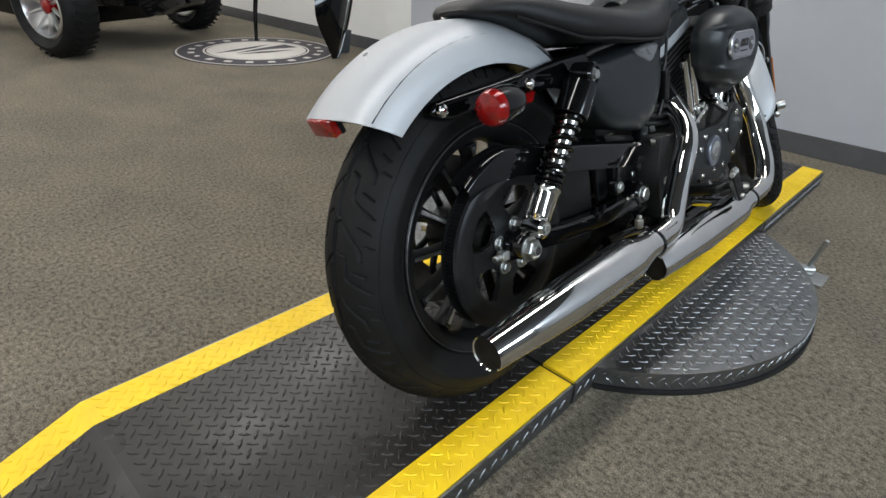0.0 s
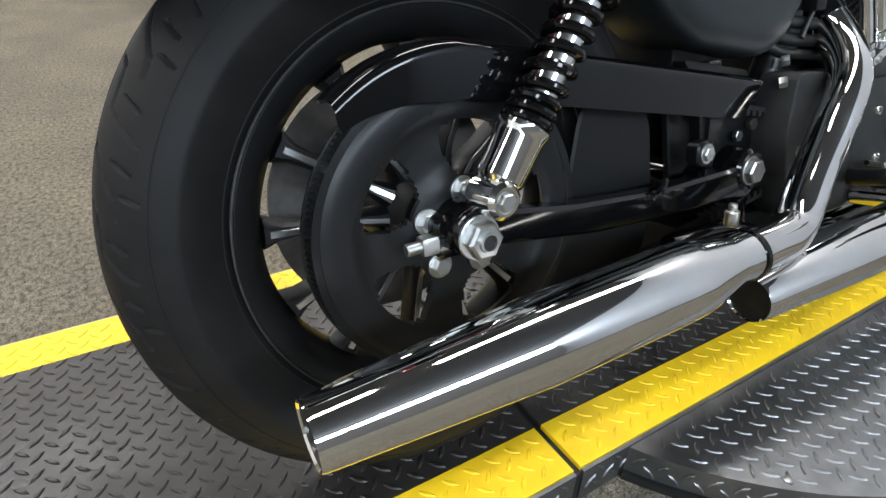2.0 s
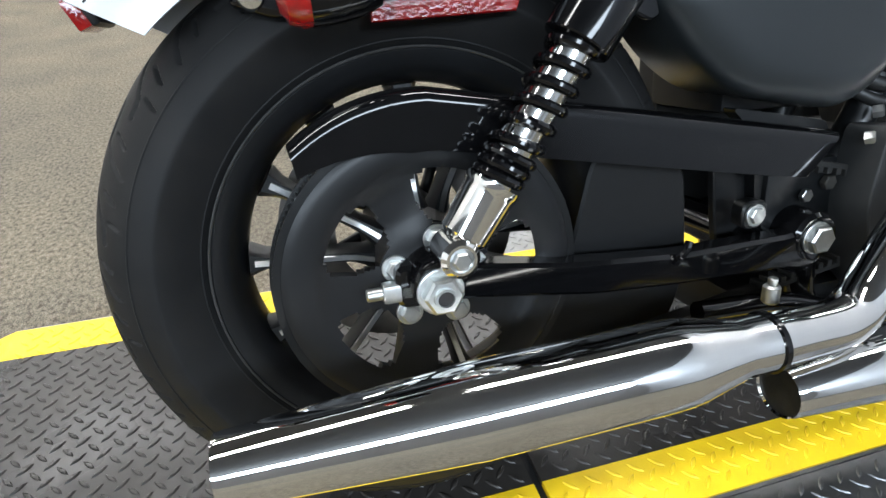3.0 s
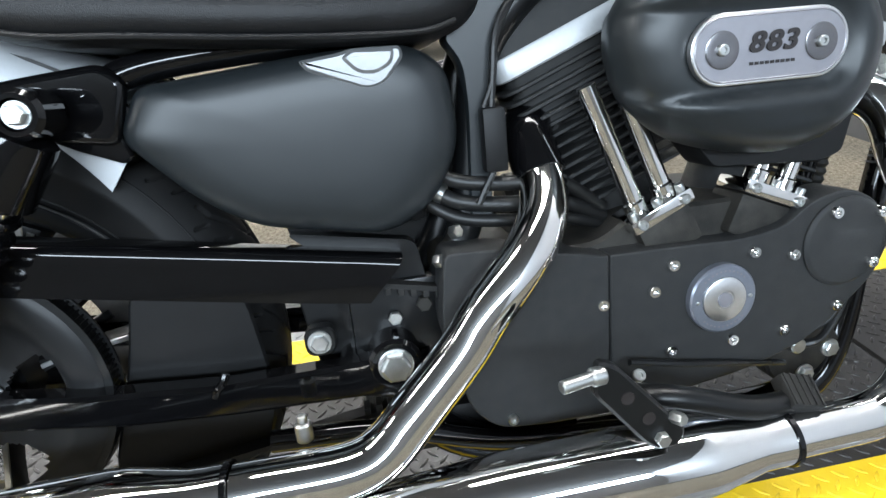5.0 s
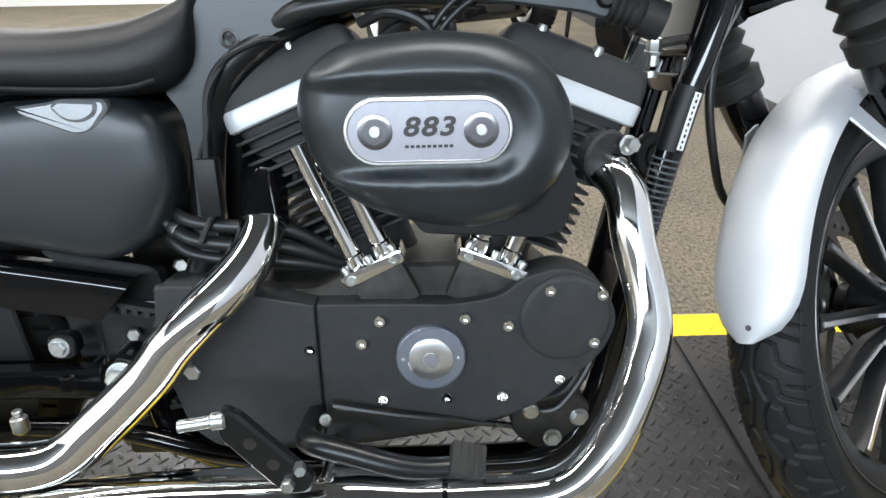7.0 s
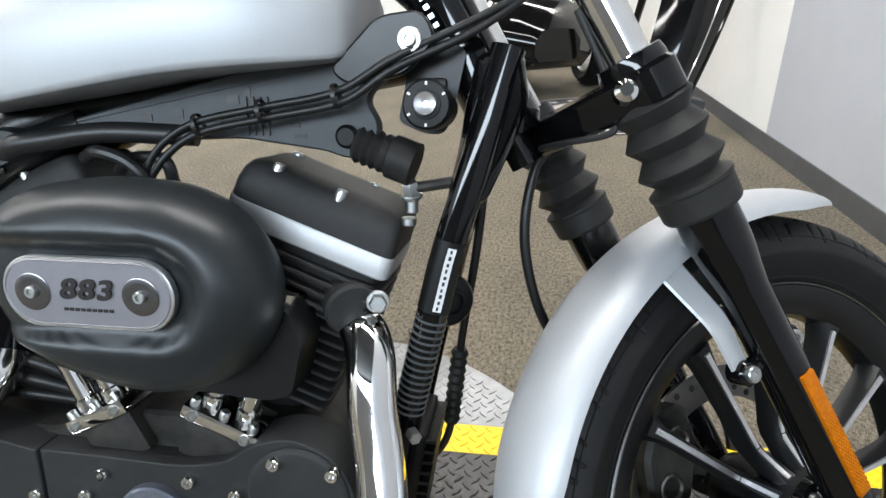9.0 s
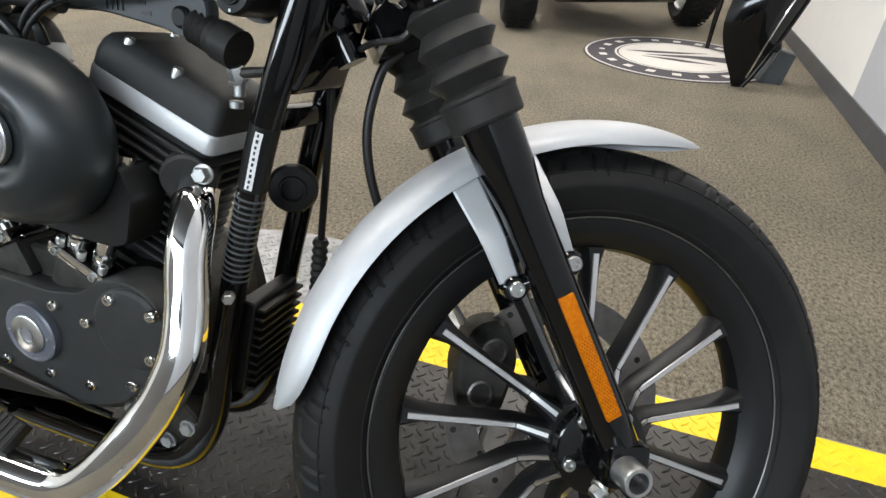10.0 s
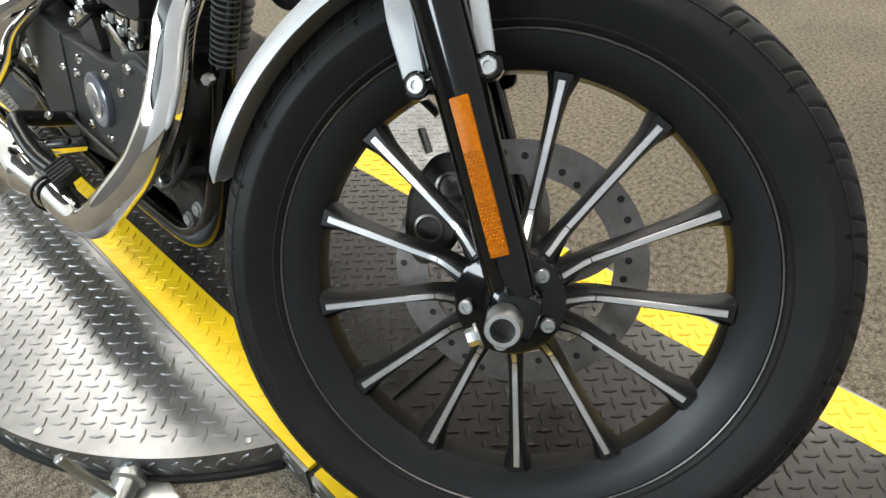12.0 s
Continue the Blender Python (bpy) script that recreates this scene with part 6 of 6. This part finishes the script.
for k, (dx, dz) in enumerate(((0, 0), (0.004, -0.009))):
    part("harness", tube(bmesh.new(), [(0.800 + dx, -0.080, 0.640), (0.82 + dx, -0.085, 0.690 + dz), (0.86 + dx, -0.082, 0.722 + dz), (0.93 + dx, -0.078, 0.738 + dz), (1.00 + dx, -0.076, 0.752 + dz), (1.05, -0.072, 0.780 + dz), (1.12, -0.060, 0.812 + dz), (1.18, -0.04, 0.845)], 0.0036, 12), CABLE, bike, "black cable harness")
part("harness", tube(bmesh.new(), [(0.655, -0.070, 0.692), (0.68, -0.085, 0.702), (0.72, -0.085, 0.708), (0.78, -0.082, 0.715), (0.86, -0.07, 0.712)], 0.010, 12), CABLE, bike, "thick black wiring loom")
part("spark_lead", tube(bmesh.new(), [(0.74, -0.07, 0.690), (0.77, -0.09, 0.698), (0.80, -0.092, 0.690), (0.815, -0.088, 0.672), (0.80, -0.075, 0.655)], 0.006, 10), CABLE, bike)
part("spark_lead", tube(bmesh.new(), [(0.76, -0.05, 0.676), (0.79, -0.07, 0.690), (0.83, -0.08, 0.690), (0.835, -0.075, 0.668)], 0.006, 10), CABLE, bike)
part("coil_boot", lathe(bmesh.new(), [(0.016, 0), (0.019, 0.004), (0.016, 0.008), (0.019, 0.012), (0.016, 0.016), (0.019, 0.020), (0.016, 0.024), (0.019, 0.028), (0.017, 0.034), (0.021, 0.036), (0.021, 0.060)], basis((1.008, -0.045, 0.706), (1.07, -0.050, 0.684)), 24), BOOT, bike, "ribbed black rubber boot")
key = part("ignition_switch", lathe(bmesh.new(), [(0.020, -0.05), (0.0218, -0.002), (0.0218, 0.003), (0.0195, 0.0068), (0.0130, 0.0074), (0.0128, 0.0100), (0.0105, 0.0104), (0.009, 0.0072)], basis((1.080, -0.074, 0.741), (1.066, -1, 0.80)), 36), PLASTIC, bike, "round ignition switch with a silver key barrel")
part("key_barrel", lathe(bmesh.new(), [(0.0102, 0.0), (0.0102, 0.0125), (0.0094, 0.0138), (0.0070, 0.0128), (0.003, 0.0118), (0.003, 0.009), (0, 0.009)], basis((1.080, -0.074, 0.741), (1.066, -1, 0.80)), 28), ALU, key, "silver key barrel")
for k in range(5):
    a = radians(30 + 60 * k)
    part("switch_mark", box(bmesh.new(), -0.0014, 0.0014, -0.0010, 0.0010, 0.0068, 0.0076, m=basis((1.080, -0.074, 0.741), (1.066, -1, 0.80)) @ Matrix.Rotation(a, 4, "Z") @ Matrix.Translation((0.0175, 0, 0))), LABELWHITE, key, smooth=0)
part("switch_bracket", box(bmesh.new(), 1.062, 1.092, -0.040, -0.034, 0.722, 0.765, 0.004, m=None), SATIN, bike)
bm = bezel(bmesh.new(), rounded([(1.092, 0.650), (1.104, 0.700), (1.111, 0.745), (1.120, 0.785), (1.160, 0.792), (1.168, 0.745), (1.152, 0.700), (1.130, 0.650)], 0.010), [(0.050, 0.006), (0.044, 0), (-0.044, 0.0), (-0.050, 0.002), (-0.055, 0.007)])
part("steering_head", bm, GLOSS, bike, "gloss black steering head casting")
part("neck_plate", bezel(bmesh.new(), rounded([(1.045, 0.725), (1.055, 0.770), (1.085, 0.800), (1.110, 0.790), (1.098, 0.735), (1.090, 0.714), (1.072, 0.714)], 0.008), [(-0.030, 0), (-0.034, 0)]), SATIN, bike)
horn_at = basis((1.082, 0.024, 0.532), (1.182, -0.166, 0.536))
horn = part("horn", lathe(bmesh.new(), [(0.010, 0), (0.026, 0.002), (0.0300, 0.008), (0.0300, 0.013), (0.0265, 0.018), (0.017, 0.020), (0.0160, 0.023), (0.0135, 0.0235), (0.0125, 0.018), (0.004, 0.019), (0, 0.0195)], horn_at, 36), PLASTIC, bike, "round black horn")
part("horn_stud", lathe(bmesh.new(), [(0.005, -0.014), (0.005, 0.001), (0.0, 0.001)], horn_at, 12), STEEL, horn)
# Cross-brace between the two downtubes.
part("downtube_brace", box(bmesh.new(), 1.088, 1.116, -0.050, 0.056, 0.612, 0.634, 0.004), GLOSS, bike)
part("brake_line", tube(bmesh.new(), [(1.195, 0.06, 0.700), (1.176, 0.05, 0.672), (1.168, 0.04, 0.60), (1.186, 0.045, 0.52), (1.22, 0.07, 0.46), (1.28, 0.09, 0.42)], 0.0058, 12), CABLE, bike, "black front brake hose")
part("brake_line", tube(bmesh.new(), [(1.205, -0.042, 0.820), (1.227, -0.045, 0.777), (1.241, -0.045, 0.744), (1.244, -0.045, 0.724), (1.236, -0.045, 0.715), (1.205, -0.035, 0.708), (1.18, -0.01, 0.700)], 0.0032, 10), CABLE, bike)
part("clutch_cable", tube(bmesh.new(), [(1.128, 0.03, 0.70), (1.115, 0.045, 0.58), (1.098, 0.066, 0.47), (1.082, 0.080, 0.335), (1.055, 0.080, 0.285), (1.02, 0.07, 0.25)], 0.0050, 10), CABLE, bike)
part("cable_boot", lathe(bmesh.new(), [(0.0085 + 0.0028 * (k % 2), 0.006 * k) for k in range(19)], basis((1.0835, 0.079, 0.345), (1.0965, 0.067, 0.46)), 14), BOOT, bike)


reg = part("voltage_regulator", bezel(bmesh.new(), rounded([(1.048, 0.400), (1.072, 0.398), (1.050, 0.262), (1.028, 0.262)], 0.006), [(0.050, 0.002), (0.048, 0), (-0.042, 0), (-0.044, 0.002)]), PLASTIC, bike, "black finned voltage regulator between the downtubes")
for k in range(10):
    z = 0.272 + 0.0130 * k
    x = 1.0505 + (z - 0.262) * 0.16
    part("fin", box(bmesh.new(), x - 0.002, x + 0.012, -0.040, 0.046, z - 0.0018, z + 0.0018), PLASTIC, reg, smooth=0)


def on_tube(z, out=0.0, side=(0.30, -0.954, 0)):
    """A place on the right downtube at a height, out metres from its line."""
    x = np.interp(z, (0.338, 0.44, 0.52, 0.60, 0.689, 0.79), (1.038, 1.058, 1.076, 1.0945, 1.121, 1.148))
    y = np.interp(z, (0.338, 0.44, 0.52, 0.60, 0.689, 0.79), (-0.0601, -0.0589, -0.0583, -0.0577, -0.0546, -0.0446))
    return Vector((float(x), float(y), z)) + Vector(side) * out


lab = part("downtube_label", tube(bmesh.new(), [on_tube(z) for z in (0.548, 0.57, 0.59, 0.618)], 0.0160, 24, 2), PLASTIC, bike, "black printed label round the frame tube")
for k in range(15):
    z = 0.440 + 0.0070 * k
    part("label_ring", lathe(bmesh.new(), [(0.0150, -0.0013), (0.0164, -0.0010), (0.0164, 0.0010), (0.0150, 0.0013)], basis(on_tube(z), on_tube(z + 0.1)), 24), GREYPLASTIC, lab)
bm = bmesh.new()
ink = bmesh.new()
for k in range(10):
    turn = Matrix.Rotation(radians(17), 4, "Z") @ Matrix.Rotation(radians(15), 4, "Y")
    m = Matrix.Translation(on_tube(0.5535 + k * 0.0062, 0.0162)) @ turn
    box(bm, -0.0040, 0.0040, -0.0005, 0.0005, -0.0031, 0.0031, m=m)
    box(ink, -0.0014, 0.0006 + 0.0004 * (k % 3), -0.0010, 0.0, -0.0018, 0.0020 - 0.0006 * (k % 2), m=m)
part("label_print", bm, LABELWHITE, lab, smooth=0)
part("label_bars", ink, INK_HOLE, lab, smooth=0)
fit = part("head_fitting", hex_bolt(bmesh.new(), (1.060, -0.045, 0.655), (-0.1, -0.3, 1), 0.0085, 0.016, 0.0105), STEEL, bike, "zinc hexagon fitting on the front head")
part("fitting_stem", rod(rod(bmesh.new(), (1.060, -0.045, 0.640), (1.060, -0.045, 0.656), 0.0062, 14, 0.001), (1.057, -0.047, 0.628), (1.057, -0.047, 0.636), 0.0075, 14, 0.001), STEEL, fit)
part("fitting_arm", tube(bmesh.new(), [(1.061, -0.047, 0.664), (1.078, -0.045, 0.667), (1.098, -0.040, 0.670)], 0.0055, 10), CASTDARK, fit)

# ---------------------------------------------------------------- around the lift
# The round printed mat: rings and a plain slanted mark, with short bars for its writing.
mat_ob = tagged(new("floor_mat"), "round dark printed floor mat with a pale emblem", "mat")
MC, MRAD = (1.66, 3.74, FLOOR), 0.61
mat_ob.location = MC
part("mat_base", lathe(bmesh.new(), [(MRAD, 0), (MRAD, 0.004), (MRAD - 0.004, 0.005), (0, 0.005)], Matrix(), 96), MATDARK, mat_ob)
for r0, r1 in ((MRAD - 0.026, MRAD - 0.012), (0.388, 0.402)):
    part("ring", lathe(bmesh.new(), [(r0, 0.0045), (r0, 0.0062), (r1, 0.0062), (r1, 0.0045)], Matrix(), 96, close=True), MATLIGHT, mat_ob)
part("centre", lathe(bmesh.new(), [(0.376, 0.0045), (0.376, 0.0064), (0, 0.0064)], Matrix(), 80), MATLIGHT, mat_ob)
for pts in (((-0.33, 0.03), (-0.12, 0.10), (0.20, 0.17), (0.02, 0.08), (-0.16, 0.035)), ((-0.20, -0.04), (0.06, 0.05), (0.31, 0.10), (0.33, -0.06), (0.10, -0.02), (-0.06, -0.035)), ((-0.22, -0.09), (-0.02, -0.08), (0.24, -0.14), (0.04, -0.15))):
    bm = bmesh.new()
    loft(bm, [[(x, y, z) for x, y in pts] for z in (0.0055, 0.0078)])
    part("emblem_shape", bm, MATDARK, mat_ob, smooth=0)
for k in range(20):
    a = 2 * math.pi * k / 20
    if k in (0, 10):
        part("dot", lathe(bmesh.new(), [(0.02, 0.0045), (0.02, 0.0066), (0, 0.0066)], Matrix.Translation((0.488 * math.cos(a), 0.488 * math.sin(a), 0)), 16), MATLIGHT, mat_ob)
    else:
        part("letter_bar", box(bmesh.new(), -0.024, 0.024, -0.026, 0.026, 0.0045, 0.0066, m=Matrix.Rotation(a, 4, "Z") @ Matrix.Translation((0.488, 0, 0))), MATLIGHT, mat_ob, smooth=0)




def parked_trike():
    """The dark three-wheeler parked behind: two wide wheels on one axle, with its low body between them."""
    e = tagged(new("parked_trike"), "dark parked three-wheeler with wide tyres and multi-spoke rims", "vehicle")
    e.matrix_world = pose(1.09, 4.60, FLOOR, 0, 0, 31.5)
    R, half = 0.33, 0.125
    for sx in (-1, 1):
        m = Matrix.Translation((sx * 0.745, 0, R)) @ Matrix.Rotation(radians(-14), 4, "Z") @ Matrix.Rotation(radians(90 * sx), 4, "Y")
        prof = tyre_profile(R, R * 0.62, half, 24)
        w = part("tyre", lathe(bmesh.new(), prof + [(R * 0.60, 0)], m, 72, close=True), RUBBER, e)
        bm = bmesh.new()
        for k in range(40):
            for side in (-1, 1):
                box(bm, R - 0.004, R + 0.0015, -0.008, 0.008, 0.012, half * 0.72, m=m @ Matrix.Rotation(2 * math.pi * (k + 0.25 * side) / 40, 4, "Z") @ Matrix.Rotation(radians(-24 * side), 4, "X") @ Matrix.Diagonal((1, 1, side, 1)))
        tagged(part("tread_relief", bm, RUBBER, w, smooth=0), kind="stuff")
        part("rim", lathe(bmesh.new(), [(R * 0.64, half * 0.75), (R * 0.60, half * 0.8), (R * 0.57, half * 0.6), (R * 0.57, -half * 0.6), (R * 0.60, -half * 0.8), (R * 0.64, -half * 0.75)], m, 60, close=True), ALU, w)
        for k in range(10):
            rows = []
            for s in range(5):
                q = s / 4
                r, wd, h = R * (0.10 + 0.48 * q), 0.012 - 0.005 * q, half * (0.40 + 0.30 * q)
                rows.append([m @ Matrix.Rotation(2 * math.pi * k / 10, 4, "Z") @ Vector(v) for v in ((r, -wd, h - 0.02), (r, -wd * 0.6, h), (r, wd * 0.6, h), (r, wd, h - 0.02))])
            part("spoke", loft(bmesh.new(), rows), ALU, w)
        part("hub", lathe(bmesh.new(), [(0.05, 0), (0.05, half * 0.5), (0.02, half * 0.62), (0, half * 0.62)], m, 24), REDLENS, w)
        part("wishbone", tube(bmesh.new(), [(sx * 0.72, -0.02, R), (sx * 0.45, -0.10, R + 0.03), (sx * 0.25, -0.15, R + 0.05)], 0.022, 12), GLOSS, e)
    secs = []
    for y, w, z0, z1 in ((-0.55, 0.20, 0.32, 0.55), (-0.40, 0.42, 0.24, 0.68), (0.0, 0.52, 0.18, 0.80), (0.6, 0.40, 0.15, 0.85), (1.2, 0.24, 0.18, 0.80), (1.7, 0.16, 0.25, 0.70)):
        secs.append([(w * c, y, z0 + (z1 - z0) * v) for c, v in ((-0.8, 0), (-1, 0.2), (-1, 0.6), (-0.7, 0.95), (0, 1.0), (0.7, 0.95), (1, 0.6), (1, 0.2), (0.8, 0))])
    part("body", loft(bmesh.new(), secs), GLOSS, e)
    return e


parked_trike()

# A glossy black fairing panel that stands on the mat by the wall.
fair = tagged(new("fairing_panel"), "glossy black curved fairing panel standing on the carpet", "fairing")
rows = []
for k in range(25):
    s = k / 24
    z = FLOOR + 0.002 + 1.30 * s
    lo = 1.950 - 0.19 * math.sin(min(1.0, s / 0.30) * math.pi / 2) ** 1.2 + 0.26 * s
    hi = 2.005 + 0.46 * s ** 0.85
    rows.append([(lo + (hi - lo) * v, 3.15 + 0.02 * v - 0.08 * math.sin(math.pi * v) * min(1.0, s * 3) + 0.30 * s * s, z) for v in (0, 0.12, 0.28, 0.45, 0.62, 0.8, 0.92, 1.0)])
part("panel", sheet(bmesh.new(), rows, 0.012), GLOSS, fair, smooth=60)
part("edge_trim", tube(bmesh.new(), [Vector(r[-1]) + Vector((0.004, -0.008, 0)) for r in rows], 0.013, 10, 2), GLOSS, fair)
part("inner_strip", tube(bmesh.new(), [Vector(r[5]) + Vector((0, -0.010, 0)) for r in rows[1:]], 0.006, 8, 2), POLISHED, fair, "thin bright strip along the panel")
part("rear_leg", tube(bmesh.new(), [(1.86, 4.10, FLOOR + 0.01), (1.87, 4.05, 0.3), (1.94, 3.9, 0.8), (2.05, 3.7, 1.25)], [0.014, 0.02, 0.03, 0.03], 12), GLOSS, fair)
wedge = tagged(new("wheel_chock"), "small grey wheel chock on the carpet by the wall", "chock")
part("block", bezel(bmesh.new(), rounded([(2.10, FLOOR), (2.23, FLOOR), (2.26, FLOOR + 0.17), (2.17, FLOOR + 0.19)], 0.01), [(3.30, 0.002), (3.304, 0), (3.42, 0), (3.424, 0.002)]), GREYPLASTIC, wedge)
part("knob", tube(bmesh.new(), [(2.16, 3.36, FLOOR + 0.17), (2.15, 3.36, FLOOR + 0.23), (2.13, 3.35, FLOOR + 0.28)], [0.03, 0.022, 0.008], 12), PLASTIC, wedge)
